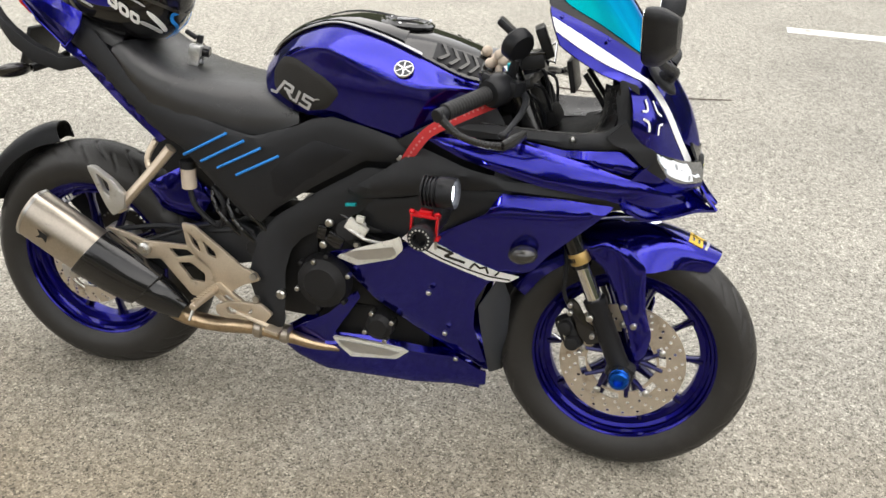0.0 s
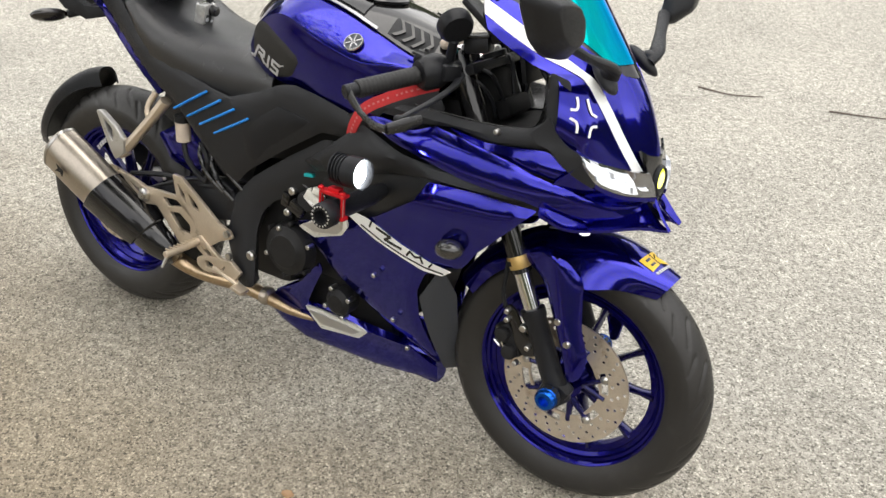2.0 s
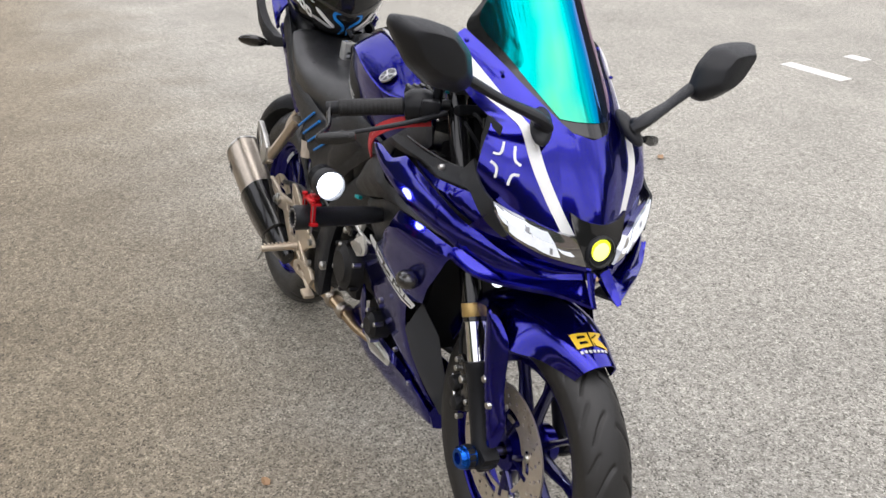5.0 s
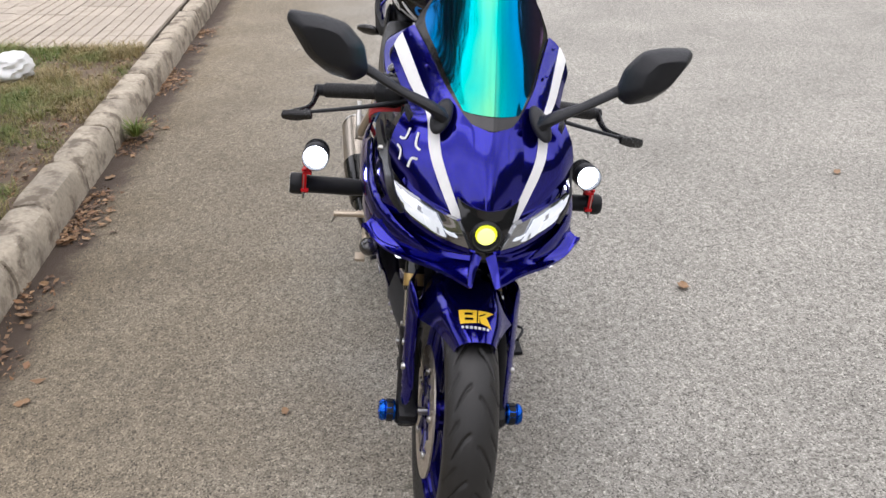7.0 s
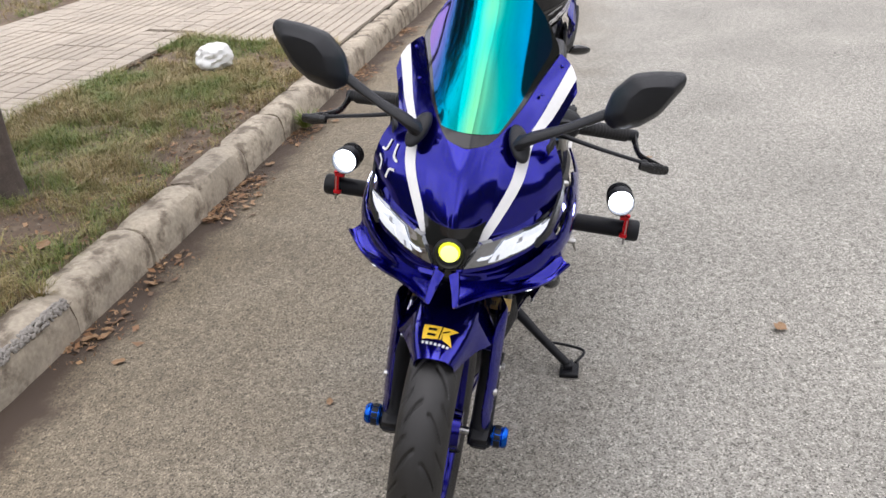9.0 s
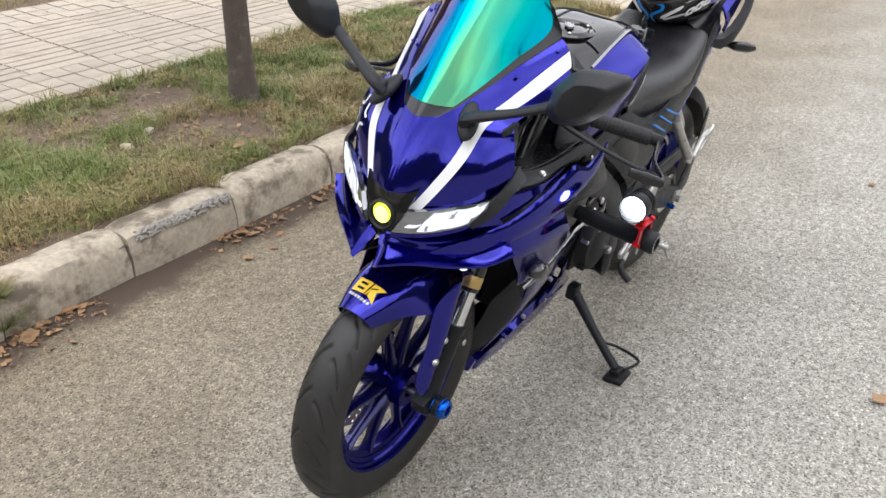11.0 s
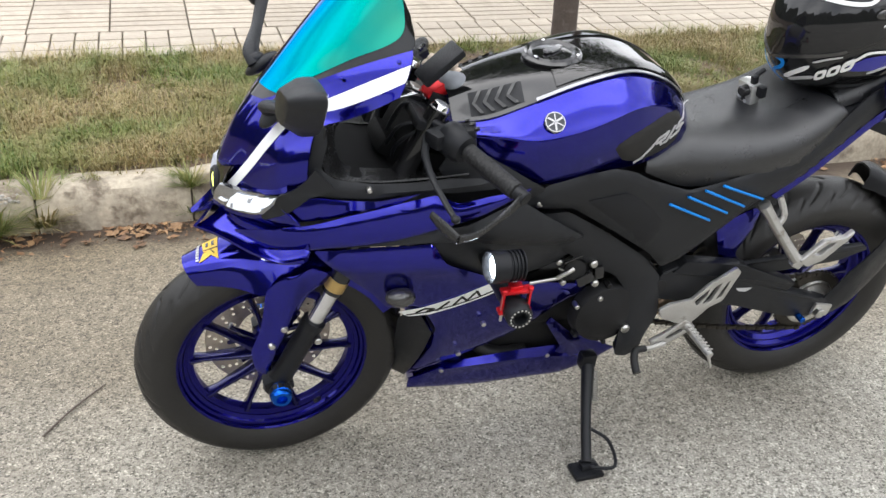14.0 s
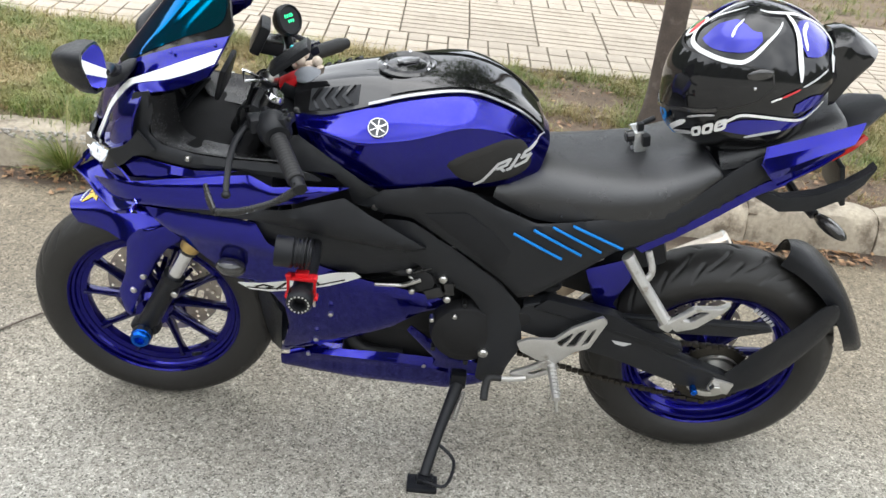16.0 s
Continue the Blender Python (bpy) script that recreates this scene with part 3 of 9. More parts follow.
def ribbon(rows, line, width, n=24, lift=0.0015, thick=0.001, face=None, bm=None):
    """A strip laid on a patch along (u, v) points, width in v at each."""
    one = bmesh.new()
    P = spline([(a, b, w) for (a, b), w in zip(line, width)], max(2, n // max(1, len(line) - 1)))
    g = []
    for p in P:
        g.append([one.verts.new(surf(rows, min(max(p.x, 0), 1), min(max(p.y + p.z * k, 0), 1))) for k in (-0.5, -0.25, 0, 0.25, 0.5)])
    for a, b in zip(g, g[1:]):
        for j in range(4):
            one.faces.new((a[j], a[j + 1], b[j + 1], b[j]))
    one.normal_update()
    if face is not None and sum(f.normal.dot(Vector(face)) for f in one.faces) < 0:
        bmesh.ops.reverse_faces(one, faces=one.faces)
        one.normal_update()
    for v, c in [(v, v.co + v.normal * lift) for v in one.verts]:
        v.co = c
    shell(one, thick)
    return merge(bm, one)


def tape(rows, line, w, face, bm, lift=0.0018):
    """A strip of even width laid on a patch along (u, v) points."""
    one, face, g = bmesh.new(), Vector(face), []
    P = [surf(rows, min(max(p.x, 0), 1), min(max(p.y, 0), 1)) for p in spline([(a, b, 0) for a, b in line], 5)]
    Q = [surf(rows, min(max(a + 0.01, 0), 1), b) - surf(rows, min(max(a - 0.01, 0), 1), b) for a, b in line[:1]]
    for i, p in enumerate(P):
        d = (P[min(i + 1, len(P) - 1)] - P[max(i - 1, 0)]).normalized()
        u, v = line[min(i // 5, len(line) - 1)]
        n = Q[0].cross(surf(rows, u, min(v + 0.01, 1)) - surf(rows, u, max(v - 0.01, 0))).normalized()
        n = n if n.dot(face) > 0 else -n
        side = n.cross(d).normalized() * w / 2
        g.append([one.verts.new(p + side * k + n * lift) for k in (-1, 0, 1)])
    for a, b in zip(g, g[1:]):
        for j in range(2):
            one.faces.new((a[j], a[j + 1], b[j + 1], b[j]))
    shell(one, 0.0008)
    return merge(bm, one)


def strokes(bm, pts, w, fy, s, lift=0.001):
    """Flat painted strokes along a broken line in x and z on the surface y = fy."""
    for p, q in zip(pts, pts[1:]):
        p, q = Vector(p), Vector(q)
        d = (q - p).normalized()
        n = Vector((-d.y, d.x)) * w / 2
        p, q = p - d * w * 0.3, q + d * w * 0.3
        panel([p - n, q - n, q + n, p + n], fy, s, lift, 0.0004, 0.02, bm)
    return bm


def rim(outline, fy, s, r, mat, parent, rr=0.008, closed=True):
    """A raised bead along the edge of a panel."""
    bm = bmesh.new()
    P = rounded(outline, rr) if closed else [Vector(p) for p in outline]
    P = P + [P[0]] if closed else P
    tube(bm, [(p.x, s * fy(p.x, p.y), p.y) for p in P], r, 7, 1 if closed else 3)
    return part("panel_rim", bm, mat, parent, "raised rim")

# ---- ground: road, kerb, verge, pavement ----
KERB_Y = -1.40


def road_z(x, y):
    """The road is nearly flat and dips a little to the gutter."""
    return -0.03 * min(1.0, max(0.0, (-0.5 - y) / 0.8)) ** 1.5


def verge_z(x, y):
    t = (KERB_Y - 0.17 - y)
    return 0.135 + min(t, 3.0) * 0.075 + 0.012 * noise.noise((x * 2.3, y * 2.3, 0))


def sheet(name, xs, ys, fz, mat, label, cat):
    bm = bmesh.new()
    g = [[bm.verts.new((x, y, fz(x, y))) for y in ys] for x in xs]
    for i in range(len(xs) - 1):
        for j in range(len(ys) - 1):
            bm.faces.new((g[i][j], g[i + 1][j], g[i + 1][j + 1], g[i][j + 1]))
    ob = finish(name, bm, mat)
    return tagged(ob, label, cat, kind="structure")


def spread(lo, hi, n, far):
    """Even steps from lo to hi, then wide steps to the horizon."""
    return [lo - f for f in reversed(far)] + [lo + (hi - lo) * i / n for i in range(n + 1)] + [hi + f for f in far]


FAR = (2, 6, 16, 50, 150, 600)
sheet("road", spread(-9, 5, 70, FAR), [KERB_Y - 0.08 + 0.06 * i for i in range(22)] + [0.2, 1, 3, 6, 12, 30, 90, 300, 800], road_z, M["asphalt"], "worn grey asphalt road with pale aggregate", "road")
sheet("ground", spread(-9, 6, 150, FAR), [-900, -300, -90, -30, -14, -10, -8, -7] + [-6.4 + 0.1 * i for i in range(49)] + [-1.56, -1.5, -1.42], lambda x, y: 0.09 if y > -1.55 else verge_z(x, y) - (0.07 if -4.36 < y < -2.76 or (y >= -2.76 and x < -3.56) else 0), M["soil"], "dry bare soil of the tree verge behind the kerb", "soil")


def kerb_block(x0, x1, seed):
    """A worn kerb stone with a rounded, chipped front edge."""
    rnd = random.Random(seed)
    prof = [(0.0, -0.10), (0.0, 0.03), (-0.004, 0.085), (-0.018, 0.118), (-0.045, 0.134), (-0.09, 0.138), (-0.15, 0.135), (-0.17, 0.10), (-0.17, -0.10)]
    n, rings = 14, []
    off = rnd.uniform(-0.008, 0.008)
    for i in range(n + 1):
        t = i / n
        x = x0 + (x1 - x0) * t
        end = 0.012 * (max(0, 1 - t * 9) + max(0, 1 - (1 - t) * 9))
        r = []
        for y, z in prof:
            w = noise.noise((x * 7 + seed, y * 14, z * 14)) * 0.008 + noise.noise((x * 22, y * 30 + seed, z * 30)) * 0.004
            k = 1 if z > 0.05 else 0.4
            r.append((x, KERB_Y + y + off + w * k - end * (y > -0.1) * k, z + w * k * (z > 0.05) - end * (z > 0.05)))
        rings.append(r)
    return loft(rings)


kerb = tagged(new("kerb"), "row of worn pale concrete kerb stones along the road", "kerb", kind="structure")
edges = [-9.0, -8.45, -7.9, -7.3, -6.8, -6.2, -5.65, -5.1, -4.5, -4.0, -3.45, -2.9, -2.3, -1.78, -1.21, -0.66, -0.14, 0.43, 0.93, 1.43, 1.97, 2.5, 3.05, 3.6, 4.1, 4.7, 5.2]
for i, (a, b) in enumerate(zip(edges, edges[1:])):
    part("kerb_stone", kerb_block(a + 0.004, b - 0.004, i), M["kerb"], kerb)
bm = box((-1.9, KERB_Y - 0.095, 0.0), (14.2, 0.13, 0.17), bevel=0)
part("joint_fill", bm, M["joint"], kerb, "dark earth between the kerb stones")
rnd = random.Random(5)
bm = bmesh.new()
for _ in range(420):
    x = rnd.uniform(0.46, 0.9) if rnd.random() < 0.75 else rnd.uniform(2.02, 2.4)
    a = rnd.uniform(0, 1.3)
    ball((x, KERB_Y - 0.034 + 0.032 * math.cos(a), 0.098 + 0.03 * math.sin(a)), rnd.uniform(0.004, 0.010), (1, 0.8, 0.8), bm, 6)
part("aggregate", bm, M["kerb_chip"], kerb, "exposed stones in the chipped kerb face")
kerb.children[-1]["kind"] = "stuff"

# pavement: slabs with fine grooves across, a border of small square setts
PAVE_Z = lambda x, y: 0.135 + min(KERB_Y - 0.17 - y, 3.0) * 0.075 + 0.012
pavement = tagged(new("pavement"), "pale concrete slab pavement with grooved slabs and a sett border", "pavement", kind="structure")


def slab_mesh(sx, sy, grooves, name):
    """A slab with bevelled rim; grooves run along x."""
    bm = bmesh.new()
    if grooves:
        ys = [-sy / 2]
        prof = [(-sy / 2, -0.03), (-sy / 2, -0.003), (-sy / 2 + 0.004, 0)]
        for k in range(1, grooves):
            y = -sy / 2 + sy * k / grooves
            prof += [(y - 0.010, 0), (y - 0.0065, -0.008), (y + 0.0065, -0.008), (y + 0.010, 0)]
        prof += [(sy / 2 - 0.004, 0), (sy / 2, -0.003), (sy / 2, -0.03)]
        loft([[(x, y, z) for y, z in prof] for x in (-sx / 2, sx / 2)], bm=bm)
    else:
        box((0, 0, -0.015), (sx, sy, 0.03), bevel=0.004, bm=bm)
    ob = finish(name, bm, M["tile"], pavement, sharp=20)
    return ob


def lay(proto, x, y, dx, dy, first):
    dz = (PAVE_Z(x, y + 0.1) - PAVE_Z(x, y - 0.1)) / 0.2
    m = pose(x, y, PAVE_Z(x, y) + rndp.uniform(-0.002, 0.002), math.degrees(math.atan(dz)) + rndp.uniform(-0.4, 0.4), rndp.uniform(-0.4, 0.4), 0)
    if first:
        proto.matrix_basis = m
        return proto
    return shared(proto.name.split(".")[0], proto, pavement, m)


rndp = random.Random(3)
SLAB = 0.405
sett = slab_mesh(0.106, 0.121, 0, "sett")
slab = slab_mesh(SLAB - 0.010, 0.404, 5, "slab")
used = [False, False]
for row in range(3):
    for k in range(62):
        lay(sett, -3.66 + 0.1145 * k, -2.866 - 0.130 * row, 0, 0, not used[0])
        used[0] = True
for row in range(2):
    for k in range(36):
        lay(slab, 4.36 - SLAB * k, -3.398 - 0.413 * row, 0, 0, not used[1])
        used[1] = True
# the paved crossing at the end of the verge
for row in range(3):
    for k in range(14):
        lay(slab, -3.76 - SLAB * k, -1.785 - 0.413 * row, 0, 0, False)
# the far border of setts, and the near border where it leaves the view
bm = bmesh.new()
for x0, x1, y0 in ((-9.0, 4.6, -4.084), (-9.0, -3.7, -2.866), (3.44, 4.6, -2.866)):
    for row in range(3):
        for k in range(int((x1 - x0) / 0.1145)):
            x, y = x0 + 0.1145 * k, y0 - 0.130 * row
            z, h = PAVE_Z(x, y) + rndp.uniform(-0.002, 0.002), (0.0605 * 0.075)
            top = [bm.verts.new((x + a * 0.052, y + b * 0.0595, z - b * h)) for a, b in ((-1, -1), (1, -1), (1, 1), (-1, 1))]
            low = [bm.verts.new(v.co - Vector((0, 0, 0.03))) for v in top]
            bm.faces.new(top)
            for q in range(4):
                bm.faces.new((low[q], low[(q + 1) % 4], top[(q + 1) % 4], top[q]))
part("sett_border", bm, M["tile"], pavement, "border of small square setts")
pavement.children[-1]["kind"] = "stuff"
bm = bmesh.new()
ya, yb = -2.80, -4.42
vs = [bm.verts.new((x, y, PAVE_Z(x, y) - 0.02)) for x, y in ((-9, ya), (4.6, ya), (4.6, yb), (-9, yb))]
bm.faces.new(vs)
w2 = [bm.verts.new((x, y, PAVE_Z(x, y) - 0.021)) for x, y in ((-9, -1.575), (-3.56, -1.575), (-3.56, -2.80), (-9, -2.80))]
bm.faces.new(w2)
part("bedding", bm, M["joint"], pavement, "dark sandy joints")


# ---- grass, leaves, litter ----
def blades(name, n, area, height, seed, dense, label, mat="grass", tangle=1.0):
    """Thin bent blades standing in clumps where the turf is thick."""
    rnd = random.Random(seed)
    vs, fs = [], []
    x0, x1, y0, y1 = area
    made = 0
    while made < n:
        cx, cy = rnd.uniform(x0, x1), rnd.uniform(y0, y1)
        d = dense(cx, cy)
        if d < rnd.random():
            continue
        tall, turn = height * rnd.uniform(0.4, 1.0) * (0.45 + 0.7 * d), rnd.uniform(0, 6.283)
        for _ in range(rnd.randint(3, 16)):
            x, y = cx + rnd.gauss(0, 0.018), cy + rnd.gauss(0, 0.018)
            if not (y0 < y < y1):
                continue
            made += 1
            h = tall * rnd.uniform(0.35, 1.0)
            a, lean = turn + rnd.gauss(0, 1.3), rnd.uniform(0.3, 1.7) * h * tangle
            w = rnd.uniform(0.0009, 0.0021)
            z = verge_z(x, y) - 0.004
            dx, dy = math.cos(a), math.sin(a)
            px, py = -dy * w, dx * w
            k = len(vs)
            vs += [(x - px, y - py, z), (x + px, y + py, z), (x + dx * lean * 0.35 + px * 0.8, y + dy * lean * 0.35 + py * 0.8, z + h * 0.62), (x + dx * lean * 0.35 - px * 0.8, y + dy * lean * 0.35 - py * 0.8, z + h * 0.62), (x + dx * lean, y + dy * lean, z + h * 0.75)]
            fs += [(k, k + 1, k + 2, k + 3), (k + 3, k + 2, k + 4)]
    me = bpy.data.meshes.new(name)
    me.from_pydata(vs, [], fs)
    me.materials.append(M[mat])
    return tagged(new(name, me), label, "grass", kind="stuff")


def turf(x, y):
    """How thick the grass stands: bare trodden soil round the tree and along parts of the kerb."""
    d = 0.92 + 1.0 * noise.noise((x * 1.3, y * 1.9, 2.0)) + 0.7 * noise.noise((x * 4.3, y * 4.3, 4.0))
    d -= 0.9 * math.exp(-((x - 0.05) ** 2 / 0.30 + (y + 2.35) ** 2 / 0.20))
    d -= 0.9 * math.exp(-((x + 1.0) ** 2 / 0.7 + (y + 1.62) ** 2 / 0.05))
    d -= 0.8 * math.exp(-((x + 3.0) ** 2 / 0.16 + (y + 1.9) ** 2 / 0.16))
    d -= 0.8 * math.exp(-((x + 2.9) ** 2 / 0.25 + (y + 2.7) ** 2 / 0.02))
    d -= 0.7 * math.exp(-((x - 1.9) ** 2 / 0.25 + (y + 2.68) ** 2 / 0.02))
    d += 0.45 * max(0, min(1, x - 0.9))
    return min(1, max(0.0, d))


blades("grass", 120000, (-3.54, 3.6, -2.81, -1.55), 0.115, 1, turf, "patchy tangled grass, half dry, on the verge")
blades("straw", 30000, (-3.54, 3.6, -2.81, -1.55), 0.035, 9, lambda x, y: 0.25 + 0.5 * turf(x, y), "flattened dry straw over the bare soil", "straw", 3.0)
blades("tall_grass", 9000, (1.5, 3.6, -2.6, -1.45), 0.17, 2, lambda x, y: min(1, max(0, (x - 1.5) * 0.6 + 0.35 * noise.noise((x * 3, y * 3, 1)))), "taller green grass tufts beside the kerb")
blades("far_grass", 30000, (-8, 4.5, -6.4, -4.44), 0.12, 3, lambda x, y: 0.75, "strip of grass beyond the pavement")


def weed(x, y, seed, size, label):
    """A tuft of weed growing from the kerb joint."""
    rnd = random.Random(seed)
    vs, fs = [], []
    for _ in range(int(300 * size)):
        a, r = rnd.uniform(0, 6.283), rnd.uniform(0, 0.045) * size
        bx, by = x + r * math.cos(a), y + r * math.sin(a) * 0.7
        h, lean, w = rnd.uniform(0.02, 0.11) * size, rnd.uniform(0.03, 0.14) * size, rnd.uniform(0.001, 0.0024)
        dx, dy = math.cos(a), math.sin(a)
        k = len(vs)
        z = 0.0 if by > KERB_Y - 0.01 else 0.1
        vs += [(bx - dy * w, by + dx * w, z), (bx + dy * w, by - dx * w, z), (bx + dx * lean * 0.5 + dy * w, by + dy * lean * 0.5 - dx * w, z + h * 0.7), (bx + dx * lean * 0.5 - dy * w, by + dy * lean * 0.5 + dx * w, z + h * 0.7), (bx + dx * lean, by + dy * lean, z + h)]
        fs += [(k, k + 1, k + 2, k + 3), (k + 3, k + 2, k + 4)]
    me = bpy.data.meshes.new("weed")
    me.from_pydata(vs, [], fs)
    me.materials.append(M["grass"])
    return tagged(new("weed", me), label, "weed", "weeds along the kerb")


weed(1.95, KERB_Y - 0.005, 1, 1.0, "shaggy green weed growing out of a kerb joint")
weed(2.12, KERB_Y + 0.03, 6, 1.5, "low green weed at the foot of the kerb")
weed(-1.95, KERB_Y + 0.07, 2, 0.9, "small green weed in the gutter by the kerb")
weed(0.43, KERB_Y - 0.13, 3, 0.7, "small green weed on top of the kerb")
weed(1.43, KERB_Y - 0.02, 4, 0.8, "thin green weed in a kerb joint")


def leaf_mesh(seed):
    """A curled dry leaf with a midrib fold."""
    rnd = random.Random(seed)
    bm = bmesh.new()
    rows = []
    curl = rnd.uniform(0.1, 0.5)
    for i in range(7):
        t = i / 6
        w = 0.36 * math.sin(math.pi * min(1, t * 0.93 + 0.05)) ** 0.8 * (1 + 0.25 * rnd.uniform(-1, 1))
        z = curl * (t - 0.5) ** 2
        rows.append([bm.verts.new((t - 0.5, w * k, z + abs(k) * w * (0.35 + 0.3 * rnd.uniform(-1, 1)))) for k in (-1, -0.5, 0, 0.5, 1)])
    for a, b in zip(rows, rows[1:]):
        for j in range(4):
            bm.faces.new((a[j], a[j + 1], b[j + 1], b[j]))
    shell(bm, 0.02)
    bmesh.ops.recalc_face_normals(bm, faces=bm.faces)
    me = bpy.data.meshes.new("leaf")
    bm.to_mesh(me)
    bm.free()
    me.materials.append(M["leaf_dry"])
    return me


leaf_meshes = [leaf_mesh(i) for i in range(5)]


def leaf(x, y, size, seed, label="curled brown dry leaf lying on the asphalt"):
    rnd = random.Random(seed)
    ob = new("dry_leaf", leaf_meshes[seed % 5])
    z = road_z(x, y) if y > KERB_Y else (0.14 if y > KERB_Y - 0.17 else verge_z(x, y) + 0.02)
    ob.matrix_basis = pose(x, y, z + 0.004 + size * 0.03, rnd.uniform(-15, 15), rnd.uniform(-10, 10), rnd.uniform(0, 360)) @ Matrix.Diagonal((size, size, size, 1))
    return tagged(ob, label, "leaf", "fallen leaves")


for i, (x, y, s) in enumerate([(0.336, 0.943, 0.055), (0.62, -1.157, 0.05), (0.83, -0.372, 0.03), (0.47, -1.344, 0.06), (0.45, -1.3, 0.055), (-0.6, -1.345, 0.07), (-0.89, -1.24, 0.05), (1.39, -1.33, 0.08), (1.5, -1.34, 0.06), (1.62, -1.3, 0.06), (1.72, -1.33, 0.05), (-0.55, 1.95, 0.05), (-1.3, 0.6, 0.04), (-2.1, -1.2, 0.05), (-0.2, -1.33, 0.05), (0.05, -1.33, 0.06), (-1.35, -1.34, 0.06)]):
    leaf(x, y, s, i)
for i, (x, y, s) in enumerate([(0.12, -1.69, 0.07), (1.55, -1.63, 0.06), (1.02, -2.3, 0.05), (-0.5, -1.9, 0.06), (0.6, -1.8, 0.05), (2.2, -1.75, 0.06), (-1.6, -2.3, 0.06), (-1.0, -1.75, 0.05)]):
    leaf(x, y, s, 40 + i, "curled brown dry leaf lying in the grass")
# loose leaf scraps along the gutter
rnd = random.Random(11)
vs, fs = [], []
for _ in range(5200):
    x = rnd.uniform(-5, 3)
    y = KERB_Y + 0.005 + abs(rnd.gauss(0, 0.075))
    if noise.noise((x * 1.7, 3, 1)) < -0.12 + 0.25 * rnd.random():
        continue
    s, a, z = 0.003 + 0.024 * rnd.random() ** 3, rnd.uniform(0, 6.28), road_z(x, y) + 0.003
    k = len(vs)
    for q in range(4):
        b = a + q * 1.571
        vs.append((x + s * math.cos(b) * (0.5 if q % 2 else 1), y + s * math.sin(b) * (0.5 if q % 2 else 1), z + rnd.uniform(0, 0.012)))
    fs.append((k, k + 1, k + 2, k + 3))
me = bpy.data.meshes.new("leaf_litter")
me.from_pydata(vs, [], fs)
me.materials.append(M["leaf_dry"])
tagged(new("leaf_litter", me), "brown leaf scraps gathered in the gutter", "leaf litter", kind="stuff")


# clods, scraps and small stones scattered over the verge soil
rnd = random.Random(23)
vs, fs = [], []
for _ in range(5200):
    x, y = rnd.uniform(-3.3, 3.4), rnd.uniform(-2.86, -1.58)
    s, z = 0.003 + 0.012 * rnd.random() ** 3, verge_z(x, y)
    k, a = len(vs), rnd.uniform(0, 6.28)
    for q in range(4):
        vs.append((x + s * math.cos(a + q * 1.571) * rnd.uniform(0.6, 1.2), y + s * math.sin(a + q * 1.571) * rnd.uniform(0.6, 1.2), z - 0.002))
    vs.append((x + rnd.uniform(-0.3, 0.3) * s, y + rnd.uniform(-0.3, 0.3) * s, z + s * rnd.uniform(0.4, 1.0)))
    fs += [(k + q, k + (q + 1) % 4, k + 4) for q in range(4)]
me = bpy.data.meshes.new("soil_clods")
me.from_pydata(vs, [], fs)
me.materials.append(M["clods"])
tagged(new("soil_clods", me), "small clods and crumbs of brown soil on the verge", "soil", kind="stuff")
vs, fs = [], []
for _ in range(6000):
    x, y = rnd.uniform(-3.5, 3.4), -1.58 - 1.2 * rnd.random() ** 1.5
    s, a, z = 0.003 + 0.024 * rnd.random() ** 4, rnd.uniform(0, 6.28), verge_z(x, y) + 0.004
    k = len(vs)
    for q in range(4):
        b = a + q * 1.571
        vs.append((x + s * math.cos(b) * (0.45 if q % 2 else 1), y + s * math.sin(b) * (0.45 if q % 2 else 1), z + rnd.uniform(0, 0.014)))
    fs.append((k, k + 1, k + 2, k + 3))
me = bpy.data.meshes.new("verge_litter")
me.from_pydata(vs, [], fs)
me.materials.append(M["leaf_dry"])
tagged(new("verge_litter", me), "brown leaf scraps lying in the verge grass", "leaf litter", kind="stuff")


def twig(pts, r, label):
    bm = bmesh.new()
    tube(bm, pts, [r, r * 0.6], 6, 5)
    return tagged(finish("twig", bm, M["bark"]), label, "twig", "twigs")


twig([(0.80, 2.46, 0.005), (0.95, 2.44, 0.008), (1.08, 2.50, 0.005)], 0.004, "thin dark twig lying on the road")
twig([(1.36, 2.50, 0.005), (1.5, 2.52, 0.008), (1.62, 2.56, 0.005)], 0.004, "thin dark twig lying on the road")
twig([(1.86, -0.15, 0.005), (1.80, -0.24, 0.007), (1.72, -0.34, 0.005)], 0.003, "thin dark twig lying on the road")
for i, (x, y) in enumerate([(-0.588, -1.832), (0.232, -2.141), (1.043, -2.342), (0.42, -2.05)]):
    bm = ball((0, 0, 0), 0.035, (1, 0.7, 0.5), seg=10)
    for v in bm.verts:
        v.co += v.co.normalized() * 0.006 * noise.noise(v.co * 40 + Vector((i, 0, 0)))
    ob = finish("stone", bm, M["pebble"])
    ob.matrix_basis = pose(x, y, verge_z(x, y) + 0.008, 0, 0, 40 * i)
    tagged(ob, "pale stone lying in the bare soil", "stone", "stones in the verge")

# crumpled plastic bag on the grass
bm = bmesh.new()
bmesh.ops.create_icosphere(bm, subdivisions=4, radius=0.11)
for v in bm.verts:
    p = v.co.copy()
    v.co += p.normalized() * (0.035 * noise.noise(p * 9 + Vector((3, 1, 7))) + 0.016 * (1 - abs(noise.noise(p * 19)) * 3))
    v.co.x *= 1.15
    v.co.z *= 0.72
ob = finish("plastic_bag", bm, M["bag"], sharp=60)
ob.location = (-2.60, -2.13, 0.275)
tagged(ob, "crumpled white plastic bag lying on the verge", "bag")


